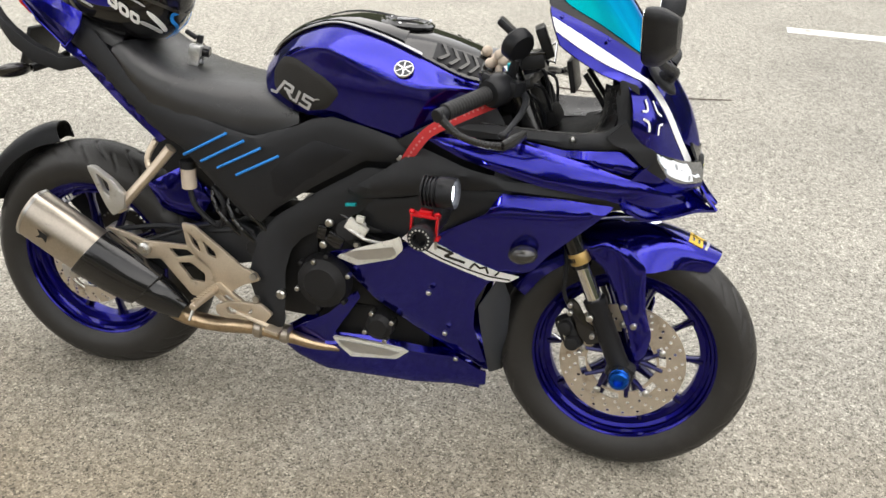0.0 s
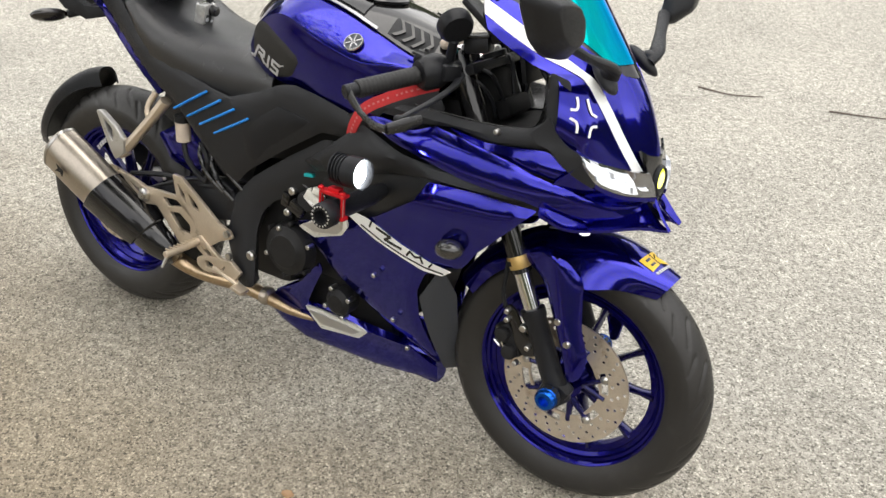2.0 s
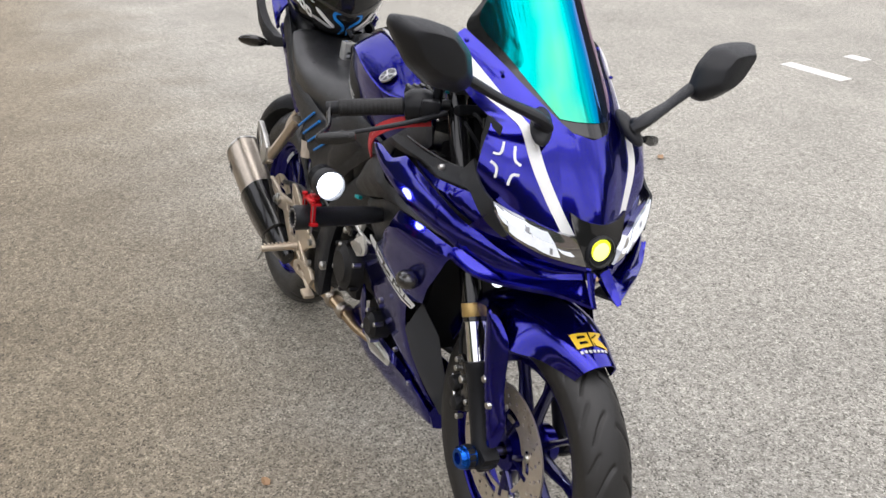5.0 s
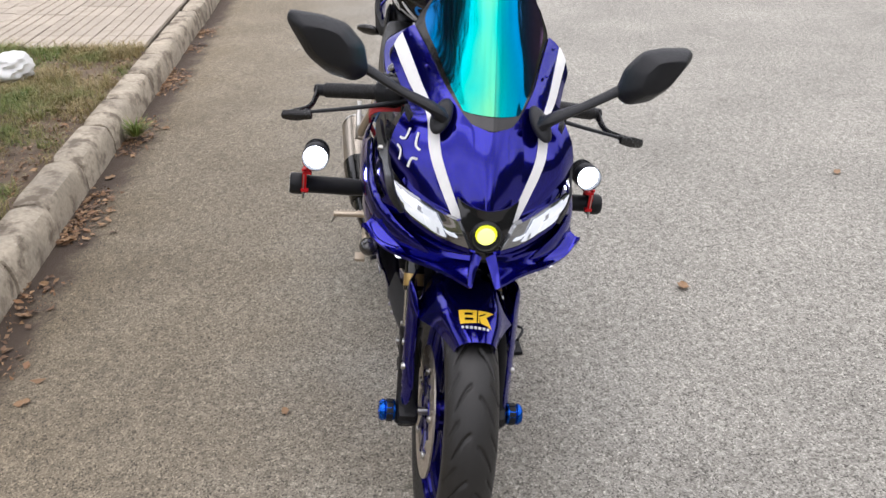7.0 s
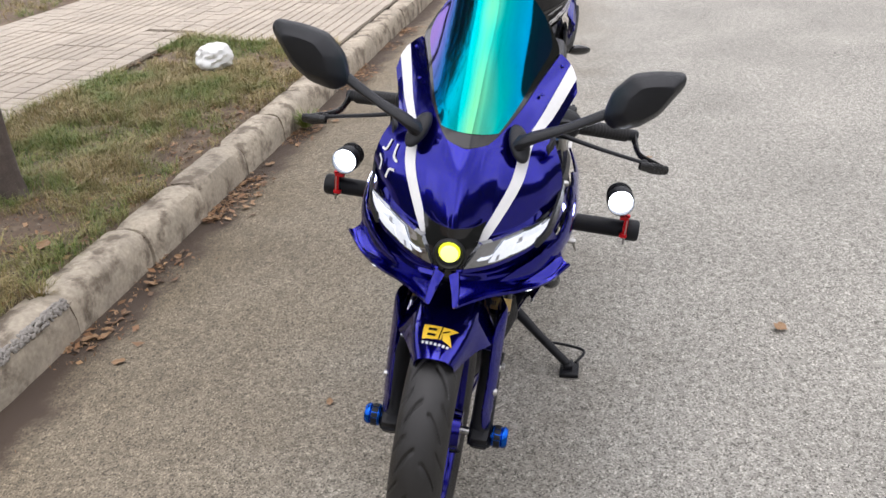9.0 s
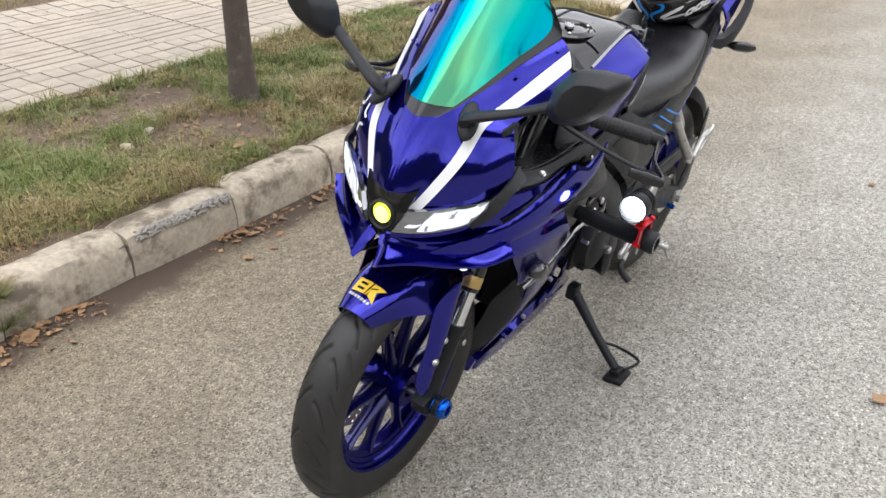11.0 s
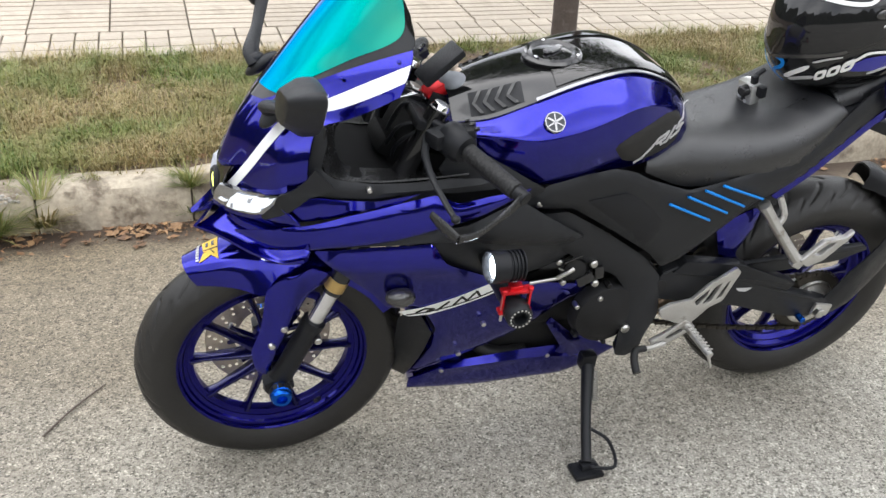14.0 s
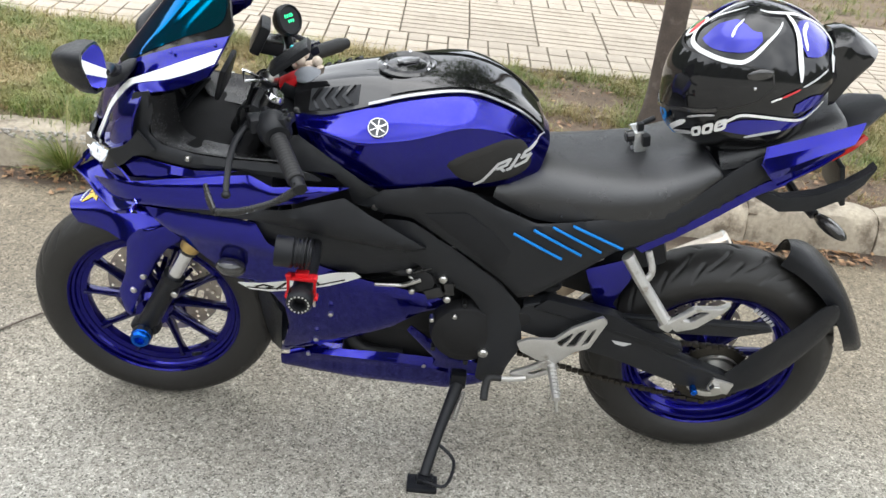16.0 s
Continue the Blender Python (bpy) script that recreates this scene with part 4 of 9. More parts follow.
# street tree: the trunk, rising out of view, with its crown above
def tree(x, y):
    root = tagged(new("tree"), "young street tree with dark slender trunk in the verge", "tree")
    root.location = (x, y, verge_z(x, y) - 0.03)
    bm = bmesh.new()
    rings, seg = [], 18
    for i in range(30):
        t = i / 29
        z = t * 3.2
        r = 0.062 - 0.02 * t + 0.03 * math.exp(-z / 0.08)
        cx, cy = 0.05 * t * math.sin(t * 3), 0.06 * t
        rings.append([bm.verts.new((cx + r * math.cos(a) * (1 + 0.1 * noise.noise((math.cos(a) * 2, math.sin(a) * 2, z * 6))), cy + r * math.sin(a) * (1 + 0.1 * noise.noise((math.cos(a) * 2 + 5, math.sin(a) * 2, z * 6))), z)) for a in (6.2832 * k / seg for k in range(seg))])
    skin(bm, rings, True)
    rnd = random.Random(8)
    tips = []
    for k in range(9):
        a, z = k * 2.4, 2.3 + 0.1 * k
        e = Vector((math.cos(a) * rnd.uniform(0.9, 1.8), math.sin(a) * rnd.uniform(0.9, 1.8), z + rnd.uniform(0.6, 1.3)))
        b = Vector((0.05, 0.05, z))
        tube(bm, [b, b.lerp(e, 0.5) + Vector((0, 0, 0.1)), e], [0.024, 0.008], 7, 4)
        tips += [e, b.lerp(e, 0.6)]
    part("trunk", bm, M["bark"], root, "dark rough bark with limbs")
    # unseen crown, added dense to shade the verge and darken reflections
    vs, fs = [], []
    for _ in range(13000):
        c = rnd.choice(tips)
        p = c + Vector((rnd.gauss(0, 0.36), rnd.gauss(0, 0.36), rnd.gauss(0, 0.26)))
        s = rnd.uniform(0.035, 0.07)
        d = Vector((rnd.gauss(0, 1), rnd.gauss(0, 1), rnd.gauss(0, 0.5))).normalized()
        q = d.cross(Vector((rnd.gauss(0, 1), rnd.gauss(0, 1), rnd.gauss(0, 1)))).normalized()
        k = len(vs)
        vs += [p - d * s, p + q * s * 0.45, p + d * s, p - q * s * 0.45]
        fs.append((k, k + 1, k + 2, k + 3))
    me = bpy.data.meshes.new("crown")
    me.from_pydata(vs, [], fs)
    me.materials.append(grass_material("tree_leaf", [(0.05, 0.1, 0.02), (0.08, 0.13, 0.03), (0.06, 0.11, 0.025)]))
    ob = new("crown", me)
    ob.parent = root


tree(-0.38, -2.17)

# road marking and scattered litter on the far side of the road
for i, (a, b, w) in enumerate([((-1.6, 3.82), (-1.12, 3.84), 0.1), ((1.93, 3.80), (3.0, 3.83), 0.1), ((-1.55, 4.33), (-1.4, 4.35), 0.09)]):
    bm = box(((a[0] + b[0]) / 2, (a[1] + b[1]) / 2, 0.001), (b[0] - a[0], w, 0.006), bevel=0.001)
    tagged(finish("road_marking", bm, M["road_paint"]), "worn white painted lane dash on the asphalt", "road marking", "lane dashes", "structure")
for i, (x, y, s) in enumerate([(1.23, 4.58, 0.075), (1.43, 4.40, 0.055), (1.75, 4.80, 0.08)]):
    bm = lathe([(0.1 * s, 0), (s, 0.004), (s * 0.9, 0.012), (0.1 * s, 0.01)], 20, pose(x, y, 0.002, 90, 0, 0))
    tagged(finish("paper_plate", bm, M["bag"]), "flat round white scrap lying on the road", "litter", "white scraps on the road")
bm = bmesh.new()
bmesh.ops.create_grid(bm, x_segments=12, y_segments=8, size=0.5, matrix=Matrix.Diagonal((0.6, 0.22, 1, 1)))
for v in bm.verts:
    v.co.z = 0.03 + 0.03 * noise.noise(v.co * 9)
shell(bm, 0.004)
ob = finish("crumpled_sheet", bm, M["bag"])
ob.location = (1.2, 5.13, 0.0)
tagged(ob, "crumpled white sheet lying on the road", "litter")
bm = bmesh.new()
bmesh.ops.create_cone(bm, segments=3, radius1=0.09, radius2=0.02, depth=0.06, cap_ends=True)
ob = finish("red_scrap", bm, M["strap"])
ob.location = (1.12, 5.12, 0.09)
tagged(ob, "small red scrap on the crumpled white sheet", "litter")
bm = box((0, 0, 0), (0.16, 0.07, 0.02), (8, 5, 0), 0.006)
for v in bm.verts:
    v.co.z += 0.012 * noise.noise(v.co * 30)
ob = finish("red_wrapper", bm, M["strap"])
ob.matrix_basis = pose(1.0, 5.12, 0.012, 0, 0, 25)
tagged(ob, "crumpled red wrapper lying on the far road", "litter", "scraps on the road")

# ---- the motorcycle: x forward, y to its own left, z up, before it leans on its stand ----
bike = tagged(new("motorcycle"), "metallic blue sport motorcycle parked on its side stand", "motorcycle")
LEAN = -9.52
bike.rotation_euler = (radians(LEAN), 0, 0)
FRONT, REAR = Vector((1.318, 0, 0.300)), Vector((-0.062, 0, 0.314))


def tyre(name, c, R, half, rim_r, parent, grooves):
    """Tyre with a round crown, sidewalls and cut grooves."""
    bm = bmesh.new()
    seg, prof = 1100, []
    crown = 42
    for i in range(crown + 1):
        a = (i / crown - 0.5) * 2
        prof.append((R - (1 - math.sqrt(max(0, 1 - (a * 0.93) ** 2))) * half * 1.05, a * half))
    side = [(rim_r + 0.03, half * 0.99), (rim_r + 0.012, half * 0.86), (rim_r, half * 0.72)]
    full = [(r, -y) for r, y in reversed(side)] + prof + side
    rings = []
    for k in range(seg):
        th = 2 * math.pi * k / seg
        ring = []
        for r, y in full:
            d = 0.0
            s = abs(y) / half
            if r > rim_r + 0.035:
                for sweep, count, lo, hi, shift in grooves:
                    sgn = 1 if y > 0 else -1
                    if lo < s < hi:
                        q = (th * count / (2 * math.pi) + sweep * s * s + shift + (0.25 if sgn > 0 else 0)) % 1
                        d = max(d, 0.0048 * math.exp(-((q - 0.5) / 0.058) ** 2) * min(1, (s - lo) / 0.08, (hi - s) / 0.08))
            ring.append(bm.verts.new((c.x + (r - d) * math.cos(th), c.y + y, c.z + (r - d) * math.sin(th))))
        rings.append(ring)
    n = len(full)
    for k in range(seg):
        a, b = rings[k], rings[(k + 1) % seg]
        for i in range(n - 1):
            bm.faces.new((a[i], a[i + 1], b[i + 1], b[i]))
    return part(name, bm, M["rubber"], parent, "black tyre with swept tread grooves", sharp=50)


def wheel(name, c, half, R, rim_r, rim_half, grooves, twist):
    hub = part(name, lathe([(0.018, -0.055), (0.04, -0.055), (0.045, -0.03), (0.034, -0.01), (0.034, 0.01), (0.045, 0.03), (0.04, 0.055), (0.018, 0.055)], 32, Matrix.Translation(c)), M["paint_rim"], bike, "cast wheel with blue rim and ten slim spokes")
    tyre("tyre", c, R, half, rim_r - 0.004, hub, grooves)
    w = rim_half
    prof = [(rim_r + 0.008, -w), (rim_r + 0.004, -w + 0.006), (rim_r - 0.008, -w + 0.012), (rim_r - 0.026, -w * 0.45), (rim_r - 0.03, 0), (rim_r - 0.026, w * 0.45), (rim_r - 0.008, w - 0.012), (rim_r + 0.004, w - 0.006), (rim_r + 0.008, w),
            (rim_r - 0.003, w + 0.001), (rim_r - 0.007, w - 0.002), (rim_r - 0.009, w - 0.010), (rim_r - 0.015, w - 0.012), (rim_r - 0.021, w - 0.022), (rim_r - 0.025, w - 0.023), (rim_r - 0.034, w * 0.34), (rim_r - 0.040, w * 0.30), (rim_r - 0.041, 0), (rim_r - 0.040, -w * 0.30), (rim_r - 0.034, -w * 0.34), (rim_r - 0.025, -w + 0.023), (rim_r - 0.021, -w + 0.022), (rim_r - 0.015, -w + 0.012), (rim_r - 0.009, -w + 0.010), (rim_r - 0.007, -w + 0.002), (rim_r - 0.003, -w - 0.001)]
    part("rim", lathe(prof, 96, Matrix.Translation(c)), M["paint_rim"], hub, "blue enamelled rim with stepped ledges", 24)
    first = None
    for k in range(5):
        for s in (-1, 1):
            a0 = radians(72 * k + twist + s * 9)
            a1 = radians(72 * k + twist + s * 17)
            if first is None or s not in first:
                first = first or {}
                bm = bmesh.new()
                ref0, ref1 = radians(s * 9), radians(s * 17)
                p0 = Vector((0.036 * math.cos(ref0), 0, 0.036 * math.sin(ref0)))
                p1 = Vector(((rim_r - 0.034) * math.cos(ref1), 0, (rim_r - 0.034) * math.sin(ref1)))
                d = (p1 - p0).normalized()
                nrm = Vector((-d.z, 0, d.x))
                secs = []
                for t, hw, dep in ((0, 0.013, 0.022), (0.3, 0.0080, 0.017), (0.8, 0.0058, 0.013), (1, 0.010, 0.017)):
                    p = p0.lerp(p1, t)
                    secs.append([p + nrm * u * hw + Vector((0, v * dep, 0)) for u, v in ((-1, -0.5), (-0.4, -1), (0.4, -1), (1, -0.5), (1, 0.5), (0.4, 1), (-0.4, 1), (-1, 0.5))])
                ob = part("spoke", loft(secs), M["spoke"], hub)
                first[s] = ob
            else:
                ob = shared("spoke", first[s], hub, Matrix())
            ob.matrix_basis = Matrix.Translation(c) @ Matrix.Rotation(-radians(72 * k + twist), 4, "Y")
    return hub


GROOVES_F = [(1.1, 20, 0.10, 0.78, 0), (0.8, 20, 0.55, 0.98, 0.5)]
GROOVES_R = [(1.2, 22, 0.06, 0.80, 0), (0.8, 22, 0.5, 0.98, 0.5)]
front = wheel("front_wheel", FRONT, 0.052, 0.298, 0.214, 0.038, GROOVES_F, 20)
rear = wheel("rear_wheel", REAR, 0.071, 0.314, 0.214, 0.052, GROOVES_R, 48)


def disc(c, y, r0, r1, holes, parent, name):
    """Drilled brake disc: a ring with rows of through holes."""
    bm = bmesh.new()
    outer = [bm.verts.new((r1 * math.cos(a), -0.002, r1 * math.sin(a))) for a in (6.28319 * k / 90 for k in range(90))]
    inner = [bm.verts.new((r0 * (1 + 0.03 * math.cos(6 * a)) * math.cos(a), -0.002, r0 * (1 + 0.03 * math.cos(6 * a)) * math.sin(a))) for a in (6.28319 * k / 60 for k in range(60))]
    es = []
    loops = [outer, inner]
    for k in range(holes):
        a = 6.28319 * k / holes
        for j in range(3):
            r = r0 + (r1 - r0) * (0.46 + 0.2 * j)
            b = a + j * 0.075
            loops.append([bm.verts.new((r * math.cos(b) + 0.0042 * math.cos(q), -0.002, r * math.sin(b) + 0.0042 * math.sin(q))) for q in (6.28319 * i / 7 for i in range(7))])
    for k in range(holes // 4):
        a, rm, hw = 6.28319 * (k + 0.3) / (holes // 4), r0 + (r1 - r0) * 0.21, (r1 - r0) * 0.12
        arc = [(rm + hw, a - 0.26 + 0.065 * i) for i in range(9)] + [(rm - hw, a + 0.26 - 0.065 * i) for i in range(9)]
        loops.append([bm.verts.new((r * math.cos(b), -0.002, r * math.sin(b))) for r, b in arc])
    for lp in loops:
        es += [bm.edges.new((lp[i], lp[(i + 1) % len(lp)])) for i in range(len(lp))]
    bmesh.ops.triangle_fill(bm, use_beauty=True, edges=es)
    ext = bmesh.ops.extrude_face_region(bm, geom=bm.faces[:])
    bmesh.ops.translate(bm, verts=[g for g in ext["geom"] if isinstance(g, bmesh.types.BMVert)], vec=(0, 0.004, 0))
    bmesh.ops.translate(bm, verts=bm.verts, vec=(c.x, y, c.z))
    return part(name, bm, M["disc"], parent, "drilled steel brake disc, slightly rusty", sharp=30)


disc(FRONT, -0.056, 0.078, 0.144, 24, front, "brake_disc")
for k in range(5):
    a = radians(72 * k + 10)
    bm = bmesh.new()
    for da in (-0.25, 0.25):
        rod((FRONT.x + 0.04 * math.cos(a), -0.050, FRONT.z + 0.04 * math.sin(a)), (FRONT.x + 0.094 * math.cos(a + da), -0.056, FRONT.z + 0.094 * math.sin(a + da)), 0.008, 0.006, 8, bm)
    part("disc_arm", bm, M["spoke"], front, "dark blue disc carrier arm")
    bm = ball((FRONT.x + 0.095 * math.cos(a + 0.25), -0.060, FRONT.z + 0.095 * math.sin(a + 0.25)), 0.009, (1, 0.6, 1), None, 10)
    part("disc_rivet", bm, M["steel"], front)
disc(REAR, -0.075, 0.07, 0.11, 20, rear, "brake_disc")
bm = rod((FRONT.x - 0.105, 0.028, FRONT.z - 0.145), (FRONT.x - 0.09, 0.05, FRONT.z - 0.13), 0.005)
part("valve_stem", bm, M["black"], front)
bm = lathe([(0.06, 0.088), (0.072, 0.088), (0.09, 0.085), (0.09, 0.091), (0.072, 0.094), (0.06, 0.094)], 60, Matrix.Translation(REAR))
part("sprocket", bm, M["chain"], rear, "oily steel rear sprocket")
bm = bmesh.new()
for k in range(40):
    a = 6.28319 * k / 40
    box((REAR.x + 0.092 * math.cos(a), 0.088, REAR.z + 0.092 * math.sin(a)), (0.008, 0.005, 0.006), (0, -math.degrees(a), 0), 0, bm)
part("sprocket_teeth", bm, M["chain"], rear)
part("sprocket_ring", lathe([(0.054, 0.098), (0.060, 0.101), (0.066, 0.101), (0.068, 0.095), (0.054, 0.094)], 48, Matrix.Translation(REAR)), M["steel"], rear, "bright steel sprocket ring")
bm = lathe([(0.03, 0.05), (0.062, 0.055), (0.064, 0.088), (0.03, 0.10)], 40, Matrix.Translation(REAR))
part("sprocket_carrier", bm, M["alloy"], rear, "dull alloy sprocket carrier")
# small white lettering bars on the rear rim
for s in (-1, 1):
    bm = bmesh.new()
    for k in range(6):
        a = radians(118 + k * 4.2)
        box((REAR.x + 0.178 * math.cos(a), s * 0.020, REAR.z + 0.178 * math.sin(a)), (0.008, 0.002, 0.016), (0, 90 - math.degrees(a), 0), 0, bm)
    part("rim_lettering", bm, M["white"], rear, "small white letter bars inside the rim")

# ---- fork ----
RAKE = Vector((-0.488, 0, 1)).normalized()


def on_fork(h, y, fore=0.0):
    return Vector((FRONT.x + fore, y, FRONT.z)) + RAKE * h


for s, side in ((1, "left"), (-1, "right")):
    y = 0.098 * s
    bm = lathe([(0.012, 0), (0.025, 0.004), (0.027, 0.02), (0.024, 0.06), (0.0235, 0.19), (0.026, 0.195), (0.026, 0.212), (0.018, 0.214)], 28, Matrix.Translation(on_fork(-0.03, y)) @ RAKE.to_track_quat("Y", "Z").to_matrix().to_4x4(), None, False)
    box(on_fork(0.0, y), (0.06, 0.042, 0.05), (0, 26, 0), 0.012, bm)
    leg = part("fork_leg", bm, M["black"], bike, "black lower fork leg")
    part("stanchion", rod(on_fork(0.16, y), on_fork(0.30, y), 0.0185, seg=28), M["chrome"], leg, "chrome fork stanchion")
    part("upper_tube", rod(on_fork(0.262, y), on_fork(0.72, y), 0.022, seg=24), M["gloss"], leg, "black upper fork tube")
    part("fork_sticker", lathe([(0.0222, 0), (0.0226, 0.001), (0.0226, 0.026), (0.0222, 0.027)], 28, Matrix.Translation(on_fork(0.272, y)) @ RAKE.to_track_quat("Y", "Z").to_matrix().to_4x4()), M["gold"], leg, "gold band sticker")
    bm = bmesh.new()
    for k in range(5):
        a = radians(200 + 14 * k) if s < 0 else radians(120 + 14 * k)
        m = Matrix.Translation(on_fork(0.286, y)) @ RAKE.to_track_quat("Y", "Z").to_matrix().to_4x4()
        p = m @ Vector((0.0228 * math.cos(a), 0, 0.0228 * math.sin(a)))
        box(p, (0.003, 0.003, 0.010), (0, -26, 0), 0, bm)
    part("sticker_bars", bm, M["black"], leg)
    # axle slider: blue anodised with black cap
    c = Vector((FRONT.x, 0, FRONT.z))
    sl = part("axle_slider", lathe([(0.012, 0.112 * s), (0.012, 0.122 * s), (0.022, 0.124 * s), (0.0235, 0.128 * s), (0.0235, 0.143 * s), (0.0215, 0.145 * s), (0.0235, 0.147 * s), (0.0235, 0.152 * s), (0.019, 0.158 * s), (0.012, 0.158 * s), (0.011, 0.146 * s), (0.004, 0.146 * s)], 24, Matrix.Translation(c), None, False), M["blue_ano"], bike, "blue anodised axle slider")
    bm = bmesh.new()
    for k in range(12):
        a = 6.28319 * k / 12
        box((c.x + 0.0225 * math.cos(a), 0.1355 * s, c.z + 0.0225 * math.sin(a)), (0.004, 0.014, 0.0105), (0, -math.degrees(a), 0), 0.0006, bm)
    part("slider_ribs", bm, M["black"], sl, "black knurled ring")
part("front_axle", rod((FRONT.x, -0.122, FRONT.z), (FRONT.x, 0.122, FRONT.z), 0.009), M["steel"], bike, "steel front axle")

# brake caliper, right fork leg
bm = box((1.192, -0.082, 0.366), (0.046, 0.040, 0.084), (0, -30, 0), 0.016)
for dx, dz in ((-0.010, 0.018), (0.010, -0.018)):
    lathe([(0.0175, 0.0), (0.0175, -0.008), (0.0145, -0.014), (0.006, -0.016), (0.001, -0.016)], 22, Matrix.Translation((1.192 + dx, -0.100, 0.366 + dz)), bm, False)
cal = part("brake_caliper", bm, M["dark"], bike, "black two-piston front brake caliper")
part("caliper_bracket", plate([(1.176, 0.446), (1.190, 0.458), (1.206, 0.448), (1.232, 0.404), (1.262, 0.392), (1.266, 0.362), (1.238, 0.350), (1.214, 0.372), (1.200, 0.412)], -0.106, -0.098, 0.007), M["gloss"], cal, "black caliper bracket")
for x, z in ((1.188, 0.443), (1.190, 0.424), (1.245, 0.376), (1.222, 0.330)):
    part("caliper_bolt", rod((x, -0.10, z), (x, -0.116, z), 0.006, seg=10), M["steel"], cal)
part("bleed_nipple", rod((1.158, -0.092, 0.358), (1.178, -0.098, 0.350), 0.0035, seg=8), M["chrome"], cal, "bright bleed nipple")
part("pad_pin", rod((1.166, -0.104, 0.398), (1.196, -0.106, 0.340), 0.0028, seg=8), M["chrome"], cal, "bright pad pin")
bm = bmesh.new()
tube(bm, [(1.195, -0.095, 0.42), (1.17, -0.1, 0.47), (1.165, -0.09, 0.55), (1.13, -0.06, 0.68), (1.06, -0.05, 0.86)], 0.005, 8, 8)
part("brake_hose", bm, M["black"], cal, "black rubber brake hose")

# ---- front mudguard ----
FEND = []
for a, hw, fall, out in ((58, 0.040, 0.045, 1.0), (66, 0.054, 0.055, 1.04), (74, 0.062, 0.066, 1.20), (84, 0.066, 0.082, 1.46), (96, 0.067, 0.080, 1.48), (108, 0.066, 0.064, 1.22), (122, 0.065, 0.055, 1.06), (137, 0.064, 0.055, 1.04), (152, 0.060, 0.055, 1.04)):
    r = 0.326 + (0.006 if a < 62 else 0)
    ca, sa = math.cos(radians(a)), math.sin(radians(a))
    FEND.append([(FRONT.x + r * ca, 0, FRONT.z + r * sa), (FRONT.x + (r - 0.004) * ca, hw * 0.55, FRONT.z + (r - 0.004) * sa), (FRONT.x + (r - 0.02) * ca, hw * 0.92, FRONT.z + (r - 0.02) * sa), (FRONT.x + (r - fall) * ca, hw * out, FRONT.z + (r - fall) * sa)])
FW = whole(FEND)
fend = part("front_mudguard", patch(FW, 30, 18, 0.003, face=(0, 0, 1)), M["paint"], bike, "blue front mudguard over the tyre")
for s in (1, -1):
    out = [(1.190, 0.575), (1.239, 0.606), (1.30, 0.596), (1.338, 0.556), (1.345, 0.50), (1.352, 0.454), (1.374, 0.397), (1.366, 0.345), (1.345, 0.335), (1.322, 0.405), (1.290, 0.465), (1.250, 0.54)]
    fy = lambda x, z: 0.104 + 0.016 * math.exp(-((x - 1.312 - 0.22 * (0.46 - z)) / 0.028) ** 2) - 0.10 * max(0, 1.24 - x)
    guard = part("fork_guard", panel(out, fy, s, 0.004, 0.014, 0.009), M["paint"], fend, "blue fork guard blade")
    for x, z in ((1.331, 0.421), (1.305, 0.464)):
        m, n = aim((x, 0.108 * s, z), (x, 0.124 * s, z))
        part("guard_screw", lathe([(0.0005, 0), (0.0085, 0.0), (0.0085, 0.010), (0.006, 0.014), (0.0005, 0.0145)], 14, m, None, False), M["steel"], guard, "steel dome screw")
    bm = bmesh.new()
    rod((1.235, 0.10 * s, 0.425), (1.235, 0.128 * s, 0.425), 0.008, bm=bm, seg=12)
    part("leg_screw", bm, M["steel"], guard)
# yellow sticker on the mudguard tip: a plain angular emblem with a small line under it
def guard_quad(bm, q, lift):
    """A flat decal piece on the mudguard between four (across, along) corners."""
    q = [(0.505 + 1.6 * (u - 0.505), 0.166 + 1.3 * (v - 0.165)) for u, v in q]
    rows = [[surf(FW, q[0][1] + (q[3][1] - q[0][1]) * i / 3 + ((q[1][1] - q[0][1]) * (1 - i / 3) + (q[2][1] - q[3][1]) * i / 3) * j / 4, q[0][0] + (q[3][0] - q[0][0]) * i / 3 + ((q[1][0] - q[0][0]) * (1 - i / 3) + (q[2][0] - q[3][0]) * i / 3) * j / 4) for j in range(5)] for i in range(4)]
    patch(rows, 4, 6, 0.0007, lift=lift, face=(1, 0, 1), bm=bm)


bm = bmesh.new()
for q in ([(0.40, 0.207), (0.525, 0.202), (0.52, 0.135), (0.392, 0.133)], [(0.522, 0.202), (0.618, 0.196), (0.565, 0.166), (0.521, 0.170)], [(0.521, 0.170), (0.565, 0.167), (0.606, 0.108), (0.53, 0.134)]):
    guard_quad(bm, q, 0.0016)
part("mudguard_sticker", bm, M["yellow"], fend, "angular yellow emblem sticker")
bm = bmesh.new()
for q in ([(0.435, 0.190), (0.485, 0.188), (0.480, 0.176), (0.432, 0.178)], [(0.430, 0.162), (0.482, 0.160), (0.480, 0.148), (0.428, 0.150)], [(0.512, 0.203), (0.520, 0.203), (0.508, 0.134), (0.500, 0.134)], [(0.520, 0.173), (0.560, 0.187), (0.562, 0.182), (0.522, 0.167)]):
    guard_quad(bm, q, 0.0025)
part("sticker_gaps", bm, M["gloss"], fend, "dark gaps in the emblem")
bm = bmesh.new()
for k in range(7):
    guard_quad(bm, [(0.395 + 0.029 * k, 0.122 - 0.002 * k), (0.414 + 0.029 * k, 0.121 - 0.002 * k), (0.412 + 0.029 * k, 0.108 - 0.002 * k), (0.393 + 0.029 * k, 0.109 - 0.002 * k)], 0.0016)
